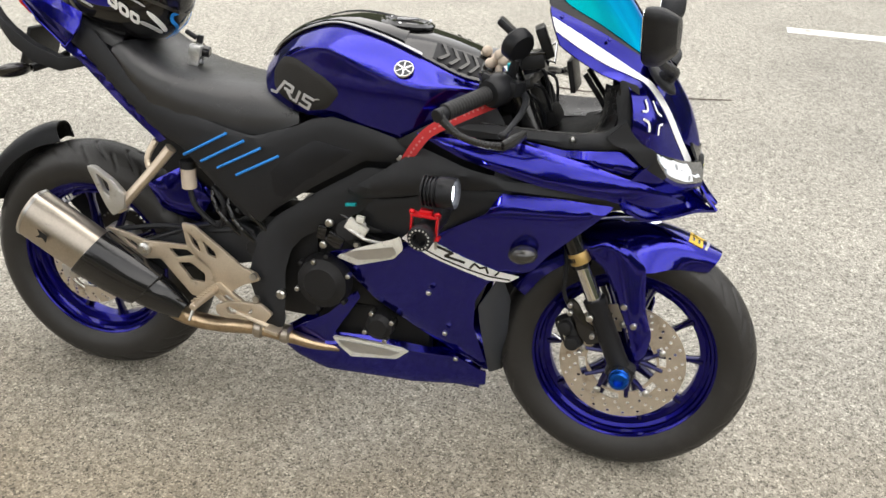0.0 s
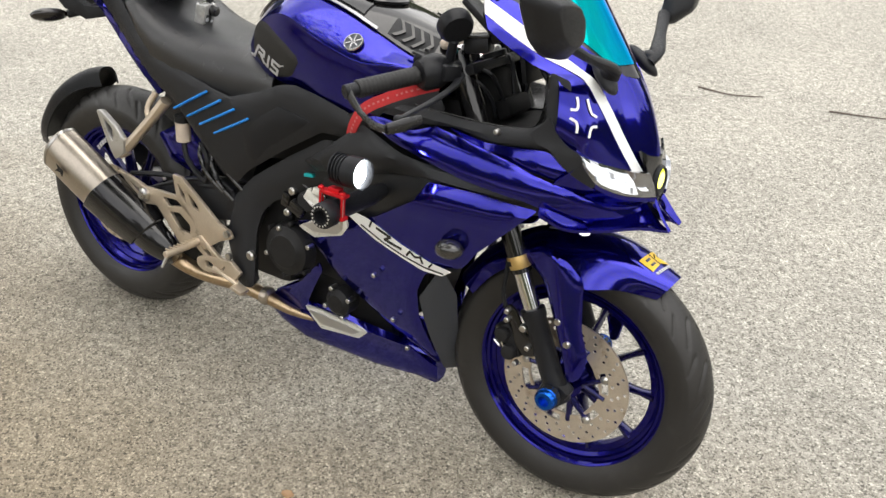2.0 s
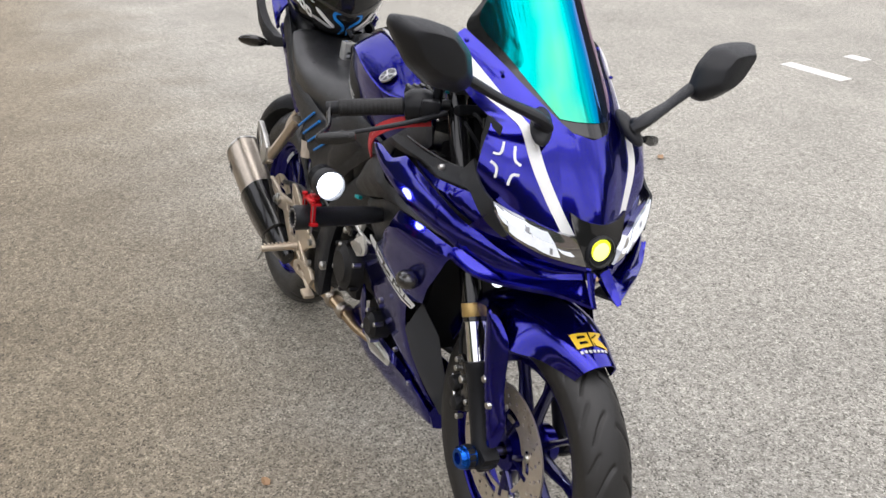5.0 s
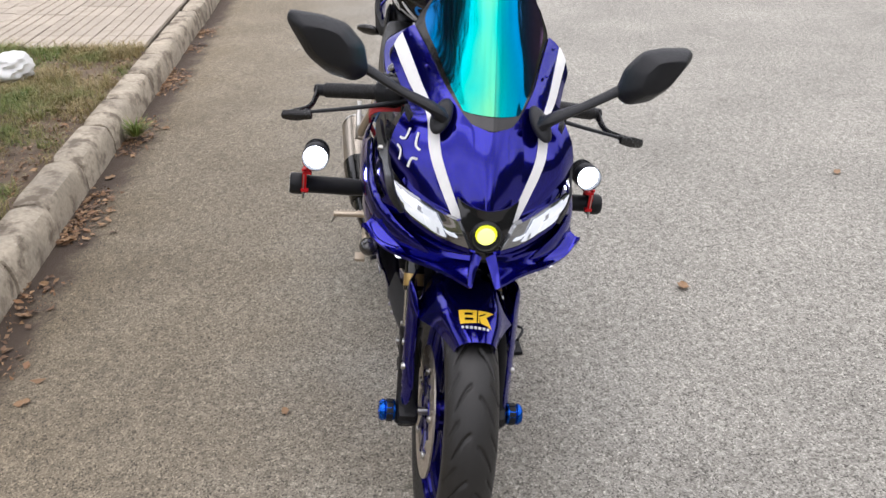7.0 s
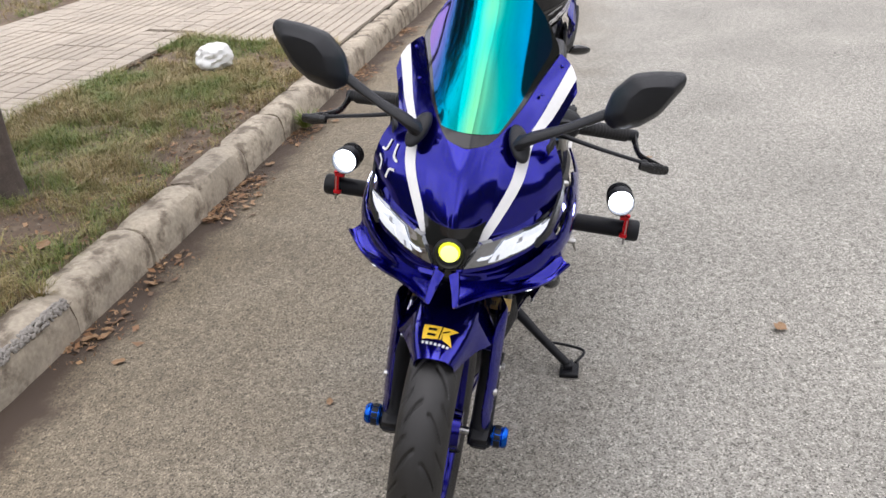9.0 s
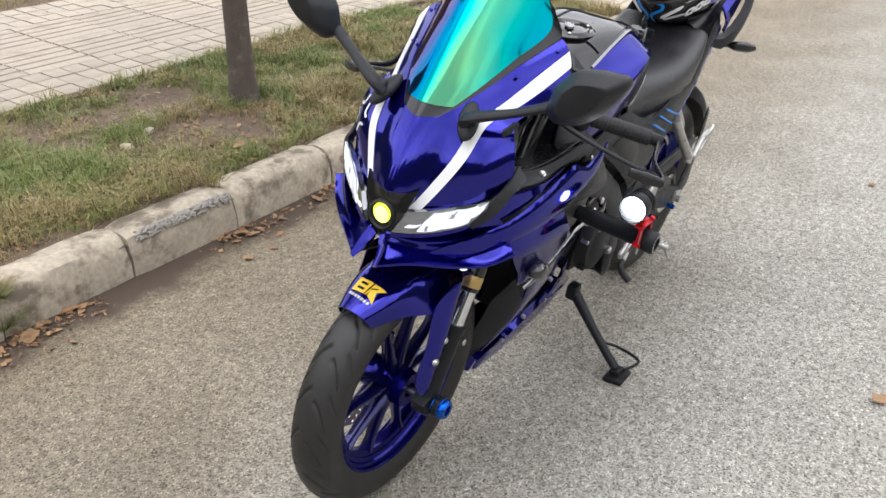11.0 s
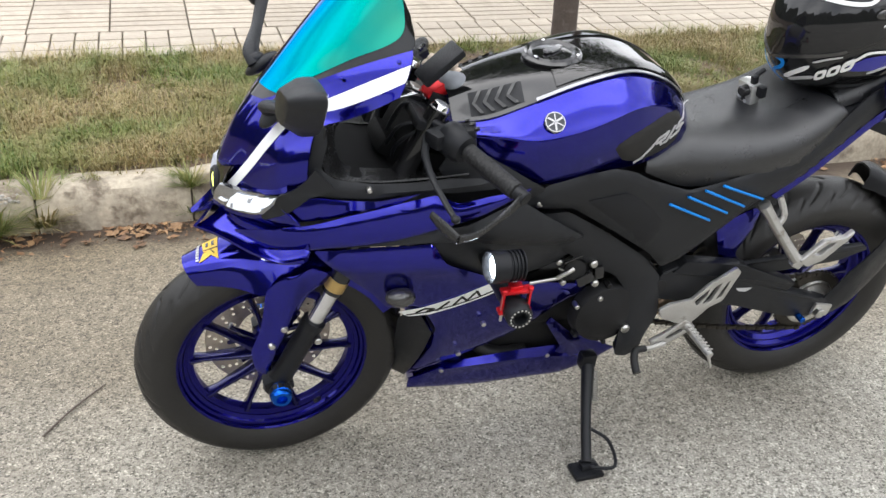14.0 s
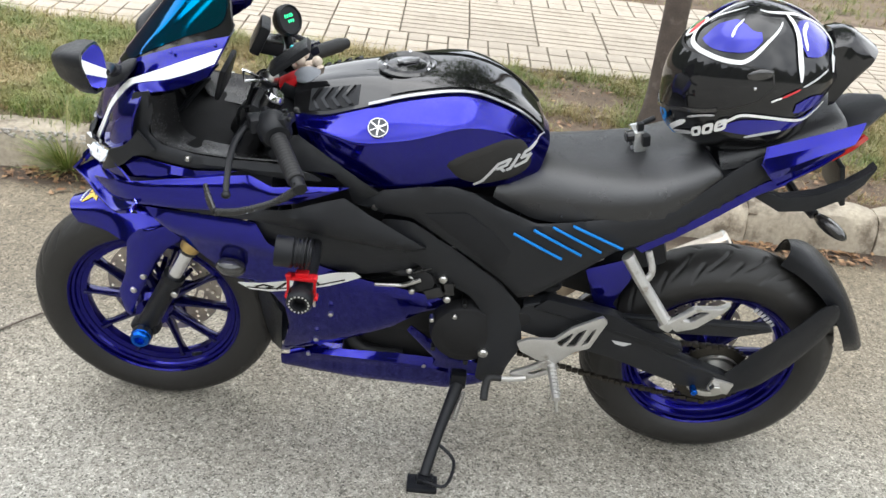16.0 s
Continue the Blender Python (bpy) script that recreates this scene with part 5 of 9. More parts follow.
part("sticker_line", bm, M["silver_decal"], fend, "small pale bars under the emblem")


# ---- fairing ----
def plan(x):
    return float(np.interp(x, [0.45, 0.6, 0.8, 0.95, 1.1, 1.2, 1.28, 1.34, 1.39, 1.43], [0.6, 0.7, 0.88, 1, 1, 0.97, 0.88, 0.72, 0.45, 0.12]))


def prof(z):
    return float(np.interp(z, [0.15, 0.25, 0.32, 0.42, 0.52, 0.6, 0.68, 0.76, 0.84, 0.92], [0.02, 0.08, 0.11, 0.145, 0.175, 0.2, 0.22, 0.22, 0.192, 0.176]))


def soft(f, x, w):
    return sum(f(x + w * k / 5) * (6 - abs(k)) for k in range(-5, 6)) / 36


def fair(x, z, d=0.0):
    return soft(plan, x, 0.085) * soft(prof, z, 0.085) + d


def crease(x, z):
    """Main side panel: a crease line near its upper edge."""
    return fair(x, z) + 0.012 * math.exp(-((z - 0.66 - 0.12 * (x - 1.0)) / 0.03) ** 2) - 0.01


for s in (1, -1):
    main = [(1.258, 0.711), (1.147, 0.716), (1.026, 0.710), (0.999, 0.664), (0.889, 0.586), (0.818, 0.548), (0.610, 0.470), (0.607, 0.446), (0.675, 0.412), (0.728, 0.362), (0.926, 0.248), (0.990, 0.205), (1.005, 0.205), (0.972, 0.344), (0.977, 0.424), (1.004, 0.480), (1.05, 0.513), (1.10, 0.53), (1.135, 0.58), (1.206, 0.655)]
    side = part("side_fairing", panel(main, crease, s, 0.004, 0.008, 0.022), M["paint"], bike, "blue lower side fairing")
    belly = [(1.004, 0.203), (0.985, 0.207), (0.926, 0.244), (0.80, 0.234), (0.719, 0.228), (0.620, 0.208), (0.612, 0.235), (0.692, 0.366), (0.684, 0.386), (0.60, 0.292), (0.440, 0.180), (0.50, 0.128), (0.576, 0.102), (0.812, 0.122), (1.003, 0.160)]
    part("belly_pan", panel(belly, lambda x, z: fair(x, max(z, 0.2)) + 0.006 - 0.25 * max(0, 0.2 - z), s, 0.004, 0.006, 0.02), M["paint"], side, "blue belly pan with a swept rear leg")
    LE = [[(0.926, 0.247), (0.80, 0.244), (0.719, 0.240), (0.64, 0.230), (0.60, 0.226)], [(0.926, 0.243), (0.80, 0.228), (0.719, 0.219), (0.64, 0.204), (0.575, 0.186)]]
    ledge = [[Vector((x, s * (fair(x, max(z, 0.2)) + o), z)) for x, z in row] for row, o in zip(LE, (-0.011, 0.009))]
    part("belly_edge", patch(ledge, 4, 20, 0.005, face=(0, s, 1)), M["paint"], side, "bright blue ledge of the belly pan")
    spear = [(1.395, 0.712), (1.366, 0.733), (1.309, 0.764), (1.20, 0.796), (1.10, 0.815), (1.033, 0.825), (0.987, 0.806), (0.925, 0.812), (0.832, 0.812), (0.942, 0.776), (1.037, 0.757), (1.11, 0.742), (1.235, 0.730), (1.34, 0.704)]
    part("upper_fairing", panel(spear, lambda x, z: fair(x, z, 0.010) + 0.007 * math.exp(-((z - 0.778 - 0.08 * (1.1 - x)) / 0.045) ** 2), s, 0.005, 0.006, 0.009), M["paint"], bike, "blue upper side fairing spear")
    strip = [(1.262, 0.722), (1.10, 0.738), (1.0, 0.748), (0.934, 0.758), (0.846, 0.778), (0.820, 0.760), (0.664, 0.642), (0.698, 0.628), (0.80, 0.660), (0.945, 0.706), (1.02, 0.716), (1.147, 0.720)]
    part("black_infill", panel(strip, lambda x, z: fair(x, z, -0.004) - 0.12 * max(0, 0.80 - x) + 0.010 * math.exp(-((z - 0.705 - 0.35 * (x - 0.83)) / 0.02) ** 2), s, 0.006, 0.006, 0.018, None, 0.008, 0.006), M["matte"], bike, "matte black infill panel between the blue fairings")
    lower = [(1.045, 0.712), (0.940, 0.702), (0.80, 0.652), (0.700, 0.622), (0.668, 0.634), (0.650, 0.590), (0.70, 0.556), (0.80, 0.552), (0.905, 0.580), (1.04, 0.664)]
    part("lower_infill", panel(lower, lambda x, z: fair(x, z, -0.020) - 0.12 * max(0, 0.80 - x), s, 0.005, 0.006, 0.018), M["matte"], bike, "recessed matte black panel behind the lamp")
    flank = [(0.985, 0.872), (0.952, 0.884), (0.906, 0.856), (0.835, 0.812), (0.776, 0.774), (0.830, 0.742), (0.842, 0.776), (0.875, 0.808), (0.985, 0.812), (1.01, 0.84)]
    part("flank_cover", panel(flank, lambda x, z: 0.150 + 0.03 * (x - 0.8) - 0.25 * max(0, z - 0.80), s, 0.005, 0.006, 0.02), M["matte"], bike, "matte black cover between tank and fairing")
    cheek = [(1.312, 0.812), (1.25, 0.824), (1.141, 0.817), (1.06, 0.826), (1.10, 0.812), (1.20, 0.793), (1.34, 0.762)]
    part("fairing_cheek", panel(cheek, lambda x, z: fair(x, z, 0.006), s, 0.003, 0.004, 0.018), M["paint"], bike, "narrow blue cheek panel under the cockpit")
    # cockpit side frame
    frame_pts = [(1.268, 0.952), (1.232, 0.962), (1.228, 0.925), (1.240, 0.876), (1.216, 0.857), (1.148, 0.848), (1.075, 0.846), (1.0, 0.848), (0.94, 0.842), (0.89, 0.816), (1.0, 0.820), (1.068, 0.828), (1.147, 0.820), (1.25, 0.826), (1.305, 0.818), (1.290, 0.865)]
    cp = part("cockpit_side", panel(frame_pts, lambda x, z: fair(x, z, 0.002), s, 0.010, 0.006, 0.016, None, 0.007, 0.005), M["matte"], bike, "black cockpit side panel with a thick rim")
    inner = [[(1.232, 0.168, 0.955), (1.236, 0.165, 0.905), (1.225, 0.168, 0.862), (1.15, 0.178, 0.850), (1.06, 0.180, 0.848), (0.96, 0.172, 0.846)],
             [(1.215, 0.140, 0.945), (1.215, 0.135, 0.89), (1.195, 0.135, 0.840), (1.13, 0.140, 0.826), (1.05, 0.145, 0.824), (0.96, 0.140, 0.825)],
             [(1.20, 0.105, 0.94), (1.20, 0.09, 0.88), (1.18, 0.09, 0.835), (1.12, 0.09, 0.822), (1.05, 0.09, 0.815), (0.96, 0.09, 0.81)]]
    part("cockpit_inner", patch([flip(r, s) for r in inner], 8, 20, 0.003, face=(-0.3, s * 0.3, 1)), M["satin"], cp, "sunken satin black cockpit tray")
    m, n = aim((1.157, 0.19 * s, 0.84), (1.157, 0.203 * s, 0.842))
    part("panel_screw", lathe([(0.0005, 0), (0.0065, 0), (0.0065, 0.007), (0.004, 0.0105), (0.0005, 0.011)], 14, m, None, False), M["steel"], cp)
    # wheel-side inner shroud behind the front wheel
    shroud = [(1.005, 0.185), (1.035, 0.19), (1.045, 0.30), (1.05, 0.42), (1.03, 0.495), (0.985, 0.41)]
    part("radiator_shroud", panel(shroud, lambda x, z: fair(x, z, -0.004) - 0.9 * max(0, x - 0.99), s, 0.004, 0.006, 0.015), M["shroud"] if s < 0 else M["matte"], side, "dark grey inner shroud beside the wheel")
    # turn signal: smoked pod
    bm = ball((0, 0, 0), 1.0, seg=18)
    bmesh.ops.transform(bm, verts=bm.verts, matrix=pose(1.082, 0.194 * s, 0.579, 10 * s, -12, 8 * s) @ Matrix.Diagonal((0.033, 0.024, 0.021, 1)))
    part("turn_signal", bm, M["smoke"], side, "smoked flush turn signal")
    # sweeping white decal with dark slanted strokes on it
    dec = lambda x, z: crease(x, z) + 0.0025
    bm = bmesh.new()
    panel([(1.077, 0.515), (1.025, 0.520), (0.951, 0.541), (0.90, 0.560), (0.86, 0.572), (0.818, 0.573), (0.803, 0.557), (0.835, 0.541), (0.873, 0.525), (0.951, 0.505), (1.004, 0.492), (1.052, 0.495)], dec, s, 0.0012, 0.003, 0.02, bm)
    deco = part("side_decal", bm, M["white"], side, "white sweeping decal with dark slanted strokes")
    bm = bmesh.new()
    on = lambda x, z: crease(x, z) + 0.0040
    strokes(bm, [(0.84, 0.548), (0.90, 0.527), (0.954, 0.5135), (1.01, 0.503), (1.056, 0.5025)], 0.0032, on, s)
    for line, w in (([(0.888, 0.557), (0.925, 0.548), (0.908, 0.536), (0.952, 0.529)], 0.0065), ([(0.966, 0.518), (0.976, 0.531), (0.988, 0.521), (1.002, 0.526), (1.006, 0.512)], 0.0050), ([(1.022, 0.508), (1.030, 0.518)], 0.0040), ([(0.866, 0.553), (0.874, 0.568)], 0.0045)) if s < 0 else (([(1.036, 0.507), (1.018, 0.517), (0.998, 0.512), (1.012, 0.506)], 0.0048), ([(0.990, 0.505), (0.968, 0.530)], 0.0055), ([(0.955, 0.515), (0.940, 0.540), (0.926, 0.523), (0.908, 0.550), (0.896, 0.530)], 0.0055)):
        strokes(bm, line, w, on, s)
    part("decal_strokes", bm, M["gloss"], deco, "dark strokes on the decal")
    for x, z in ((0.907, 0.317), (0.93, 0.235), (0.64, 0.205), (0.87, 0.43)):
        yy = fair(x, z) * s
        m, n = aim((x, yy, z), (x, yy + 0.012 * s, z - 0.002))
        part("fairing_screw", lathe([(0.0005, 0), (0.006, 0), (0.006, 0.008), (0.004, 0.010), (0.0005, 0.0105)], 12, m, None, False), M["steel"], side)
# silver inserts that only the right fairing wears
for pts in ([(0.640, 0.474), (0.695, 0.511), (0.804, 0.565), (0.812, 0.535), (0.788, 0.505), (0.692, 0.463)], [(0.605, 0.222), (0.652, 0.228), (0.740, 0.232), (0.812, 0.228), (0.777, 0.192), (0.655, 0.172), (0.622, 0.195)]):
    on = lambda k: (lambda x, z: fair(x, max(z, 0.2)) + k)
    ins = part("silver_insert", panel(pts, on(0.016), -1, 0.008, 0.006, 0.015), M["bright"], bike, "bright ribbed silver fairing insert")
    mid = sum((Vector(p) for p in pts), Vector((0, 0))) / len(pts)
    bed = [mid + Vector(((p[0] - mid.x) * 0.80, (p[1] - mid.y) * 0.56)) for p in pts]
    part("insert_bed", panel(bed, on(0.0172), -1, 0.002, 0.004, 0.02), M["alloy"], ins, "grey ribbed field")
    for k in range(13):
        t = 0.12 + 0.062 * k
        a, b = Vector(bed[0]).lerp(Vector(bed[2]), t), Vector(bed[-1]).lerp(Vector(bed[3]), t)
        w = Vector((0.0032, 0.0012))
        part("insert_rib", panel([a, a + w, b + w, b], on(0.0205), -1, 0.003, 0.0006, 0.02), M["bright"], ins)
# belly floor closes the fairing below
bm = loft([[(x, y, z) for y, z in ((-0.036, 0.18), (-0.02, 0.135), (0, 0.13), (0.02, 0.135), (0.036, 0.18), (0.02, 0.20), (-0.02, 0.20))] for x in (0.50, 0.75, 0.985)])
part("belly_floor", bm, M["paint"], bike, "blue belly pan floor")

# ---- nose, headlamps, screen ----
COWL = [
    [(1.408, 0, 0.815), (1.404, 0.030, 0.775), (1.385, 0.065, 0.770), (1.350, 0.115, 0.795), (1.308, 0.160, 0.826), (1.265, 0.184, 0.845)],
    [(1.396, 0, 0.850), (1.390, 0.032, 0.830), (1.370, 0.066, 0.828), (1.342, 0.112, 0.845), (1.312, 0.155, 0.865), (1.268, 0.186, 0.880)],
    [(1.373, 0, 0.900), (1.366, 0.034, 0.893), (1.348, 0.067, 0.890), (1.328, 0.107, 0.896), (1.303, 0.145, 0.904), (1.263, 0.178, 0.917)],
    [(1.340, 0, 0.948), (1.334, 0.034, 0.945), (1.318, 0.067, 0.943), (1.296, 0.100, 0.945), (1.276, 0.131, 0.947), (1.250, 0.160, 0.951)],
    [(1.325, 0, 0.965), (1.318, 0.034, 0.964), (1.300, 0.067, 0.962), (1.276, 0.096, 0.960), (1.254, 0.122, 0.962), (1.234, 0.146, 0.964)],
]
CW = whole(COWL)
part("front_cowl", patch(whole([r[:3] for r in COWL]), 22, 20, 0.004, face=(1, 0, 0.5)), M["paint"], bike, "glossy blue nose cowl")
# each side sheet sweeps from the headlamp up and back along the screen
SIDE = [[r[1], r[2], r[3], r[4], r[5]] for r in COWL[:3]] + [
    [(1.334, 0.034, 0.946), (1.317, 0.066, 0.944), (1.296, 0.100, 0.946), (1.276, 0.131, 0.947), (1.249, 0.161, 0.950)],
    [(1.302, 0.058, 0.972), (1.287, 0.082, 0.968), (1.268, 0.107, 0.966), (1.248, 0.131, 0.963), (1.228, 0.154, 0.958)],
    [(1.240, 0.090, 1.010), (1.230, 0.108, 1.004), (1.217, 0.127, 0.996), (1.202, 0.146, 0.984), (1.190, 0.161, 0.970)],
    [(1.165, 0.115, 1.048), (1.160, 0.131, 1.041), (1.153, 0.147, 1.031), (1.146, 0.163, 1.016), (1.142, 0.176, 0.997)],
    [(1.078, 0.143, 1.086), (1.081, 0.156, 1.078), (1.087, 0.168, 1.066), (1.096, 0.180, 1.047), (1.110, 0.188, 1.020)],
]
SCREEN = [
    [(1.342, 0, 0.950), (1.332, 0.026, 0.953), (1.318, 0.048, 0.958)],
    [(1.290, 0, 1.018), (1.275, 0.048, 1.010), (1.248, 0.085, 1.003)],
    [(1.228, 0, 1.098), (1.205, 0.064, 1.078), (1.170, 0.112, 1.042)],
    [(1.160, 0, 1.180), (1.138, 0.072, 1.145), (1.080, 0.140, 1.084)],
    [(1.120, 0, 1.234), (1.104, 0.060, 1.204), (1.080, 0.116, 1.138)],
]
for s in (1, -1):
    W = [flip(r, s) for r in SIDE]
    wing = part("side_cowl", patch(W, 36, 18, 0.004, face=(0.6, s, 0.6)), M["paint"], bike, "blue side cowl sweeping along the screen")
    part("white_stripe", ribbon(W, [(0.0, 0.10), (0.143, 0.30), (0.286, 0.47), (0.43, 0.57), (0.57, 0.61), (0.715, 0.63), (0.858, 0.635), (1.0, 0.62)], [0.14, 0.14, 0.145, 0.16, 0.19, 0.25, 0.30, 0.33], 42, face=(0.6, s, 0.6)), M["white"], wing, "white stripe from nose to screen edge")
    for x, y, z in ((1.197, 0.122, 1.030), (1.103, 0.150, 1.068)):
        part("screen_screw", ball((x, y * s, z), 0.0045, (1, 1, 0.7), None, 10), M["paint"], wing, "small dark blue screen screw")
    # headlamp: clear lens over lit bars
    HL = [[(1.423, 0.030, 0.743), (1.401, 0.068, 0.747), (1.373, 0.106, 0.756), (1.344, 0.150, 0.780), (1.324, 0.172, 0.814)],
          [(1.421, 0.043, 0.768), (1.399, 0.075, 0.772), (1.371, 0.109, 0.781), (1.343, 0.150, 0.800), (1.322, 0.173, 0.823)],
          [(1.412, 0.056, 0.793), (1.390, 0.082, 0.797), (1.363, 0.112, 0.806), (1.336, 0.148, 0.819), (1.318, 0.174, 0.831)]]
    H = [flip(r, s) for r in HL]
    lamp = part("headlamp", patch(H, 10, 26, 0.012, lift=0.001, face=(1, 0, 0)), M["lamp_lens"], bike, "clear angular headlamp, lit")
    bm = bmesh.new()
    for a0, a1, c0, c1, k, up in ((0.26, 0.50, 0.12, 0.55, 0.02, 0.004), (0.30, 0.56, 0.56, 0.86, 0.03, 0.005), (0.50, 0.74, 0.14, 0.52, 0.02, 0.005), (0.58, 0.80, 0.50, 0.84, 0.02, 0.004), (0.76, 0.93, 0.30, 0.74, 0.03, 0.004), (0.10, 0.24, 0.30, 0.42, 0.02, 0.003)):
        one = [[surf(H, c0 + (c1 - c0) * i / 2 + (0.03 if j in (0, 4) else 0), a0 + (a1 - a0) * j / 4 + k * i) for j in range(5)] for i in range(3)]
        patch(one, 4, 8, 0.002, lift=up, face=(1, 0, 0), bm=bm)
    part("light_bar", bm, M["drl"], lamp, "white lit headlamp reflectors")
    for a0, a1, c0, c1 in ((0.33, 0.36, 0.18, 0.40), (0.56, 0.60, 0.55, 0.74)):
        part("lamp_cell", patch(H, 2, 3, 0.001, c0, c1, a0, a1, 0.0062, (1, 0, 0)), M["plastic_grey"], lamp, "grey slot between the reflectors")
    LR = [[p + Vector((0.002, 0, -0.001)) for p in H[0]], [p + Vector((0.001, 0, -0.009)) for p in H[0]]]
    part("lamp_lip", patch(LR, 2, 22, 0.006, face=(1, 0, -0.3)), M["paint"], lamp, "thin blue lip under the lens")
    SUR = [[(1.255, 0.186, 0.888), (1.275, 0.184, 0.860), (1.296, 0.180, 0.843), (1.318, 0.177, 0.833), (1.326, 0.172, 0.812), (1.346, 0.151, 0.778)],
           [(1.222, 0.190, 0.852), (1.240, 0.191, 0.838), (1.264, 0.190, 0.832), (1.290, 0.184, 0.808), (1.312, 0.177, 0.792), (1.341, 0.157, 0.772)]]
    part("lamp_surround", patch([flip(r, s) for r in SUR], 4, 20, 0.005, lift=0.003, face=(0.3, s, 0)), M["matte"], lamp, "black surround behind the headlamp")
    # small lit position pod under the nose
    bm = ball((1.340, 0.152 * s, 0.685), 0.0098, (1.3, 1, 0.8), seg=12)
    part("position_lamp", bm, M["lit_small"], bike, "small lit white pod lamp")
    # winglet under the headlamp
    R0 = [(1.424, 0.018, 0.735), (1.401, 0.067, 0.738), (1.371, 0.106, 0.748), (1.340, 0.154, 0.772), (1.313, 0.181, 0.806)]
    R1 = [(1.412, 0.016, 0.712), (1.384, 0.068, 0.706), (1.342, 0.118, 0.708), (1.305, 0.172, 0.720), (1.268, 0.208, 0.728)]
    R2 = [(1.464, 0.027, 0.684), (1.420, 0.082, 0.695), (1.370, 0.142, 0.693), (1.322, 0.192, 0.696), (1.282, 0.226, 0.722)]
    RM = [Vector(p).lerp(Vector(q), 0.5) + Vector((-0.012, 0, 0.001)) for p, q in zip(R0, R1)]
    part("nose_cheek", patch([flip(r, s) for r in (R0, RM, R1)], 8, 28, 0.004, face=(1, 0, 0)), M["paint"], bike, "blue recess under the headlamp")
    TIP = [Vector(p).lerp(Vector(q), 0.6) + Vector((0, 0, -0.004)) for p, q in zip(R1, R2)]
    part("beak_winglet", patch([flip(r, s) for r in (R1, TIP, R2)], 10, 32, 0.006, face=(0.5, 0, 1)), M["paint"], bike, "blue aero winglet under the nose")
    PR = [[(1.424, 0.004, 0.726), (1.422, 0.012, 0.730), (1.424, 0.022, 0.736)], [(1.440, 0.014, 0.702), (1.442, 0.020, 0.706), (1.444, 0.028, 0.710)], [(1.465, 0.022, 0.681), (1.466, 0.026, 0.683), (1.466, 0.031, 0.686)]]
    part("beak_prong", patch([flip(r, s) for r in PR], 10, 6, 0.005, face=(1, 0, 0)), M["paint"], bike, "blue prong under the projector lamp")
    LIP = [[(1.455, 0.030, 0.682), (1.416, 0.082, 0.690), (1.366, 0.140, 0.689), (1.318, 0.190, 0.692)],
           [(1.39, 0.020, 0.672), (1.36, 0.075, 0.672), (1.325, 0.130, 0.672), (1.28, 0.175, 0.680)]]
    part("chin", patch([flip(r, s) for r in LIP], 3, 12, 0.004, face=(0, 0, -1)), M["matte"], bike, "black chin under the nose")
bm = patch(whole([[(1.412, 0, 0.716), (1.416, 0.012, 0.722), (1.418, 0.026, 0.734)], [(1.419, 0, 0.76), (1.416, 0.022, 0.762), (1.412, 0.040, 0.768)], [(1.411, 0, 0.795), (1.407, 0.030, 0.797), (1.404, 0.050, 0.796)], [(1.409, 0, 0.815), (1.400, 0.036, 0.820), (1.388, 0.060, 0.832)]]), 14, 16, 0.006, lift=0.001, face=(1, 0, 0))
mask = part("nose_mask", bm, M["gloss"], bike, "gloss black mask between the headlamps")
bm = lathe([(0.027, 0), (0.031, 0.006), (0.031, 0.022), (0.027, 0.026), (0.024, 0.022)], 32, aim((1.396, 0, 0.764), (1.44, 0, 0.768))[0], None, False)
spot = part("projector_lamp", bm, M["black"], mask, "round projector lamp housing")
bm = ball((0, 0, 0), 0.0255, (0.26, 1, 1), seg=24)
bmesh.ops.translate(bm, verts=bm.verts, vec=(1.414, 0, 0.766))
part("projector_lens", bm, M["lit_yellow"], spot, "lit yellow projector lens")
bm = ball((0, 0, 0), 0.0185, (0.29, 1, 1), seg=20)
bmesh.ops.translate(bm, verts=bm.verts, vec=(1.417, 0, 0.767))
part("projector_core", bm, M["lit_core"], spot, "bright core of the yellow lamp")
SW = whole(SCREEN)
scr = part("windscreen", patch(SW, 24, 24, 0.004, face=(1, 0, 0.6)), M["gloss"], bike, "dark edged sport windscreen")
part("mirror_film", patch(SW, 26, 26, 0.001, 0.085, 1.0, 0.066, 0.934, 0.002, (1, 0, 0.6)), M["screen"], scr, "iridescent green mirror film")
secs = []
for x, w, z0, z1 in ((1.40, 0.018, 0.705, 0.765), (1.37, 0.045, 0.70, 0.775), (1.33, 0.085, 0.69, 0.80), (1.27, 0.135, 0.68, 0.82), (1.20, 0.165, 0.67, 0.815), (1.10, 0.17, 0.67, 0.81), (1.0, 0.165, 0.67, 0.79)):
    secs.append([(x, y, z) for y, z in ((-w, (z0 + z1) / 2), (-w * 0.85, z1), (w * 0.85, z1), (w, (z0 + z1) / 2), (w * 0.8, z0), (-w * 0.8, z0))])
part("inner_nose", loft(secs), M["matte"], bike, "black inner structure behind the nose panels")
# white four-stroke sticker on the right cowl: four bent strokes
bm = bmesh.new()
for a, b in ((1, 1), (1, -1), (-1, 1), (-1, -1)):
    arc = [(0.42 + b * q / 0.15, 0.092 + a * p / 0.50) for p, q in ((0.0115, 0.028), (0.012, 0.017), (0.0155, 0.0095), (0.026, 0.0065))]
    tape(CW, arc, 0.0048, (1, -0.5, 0.5), bm)
part("cowl_sticker", bm, M["white"], bike, "white four-stroke sticker")

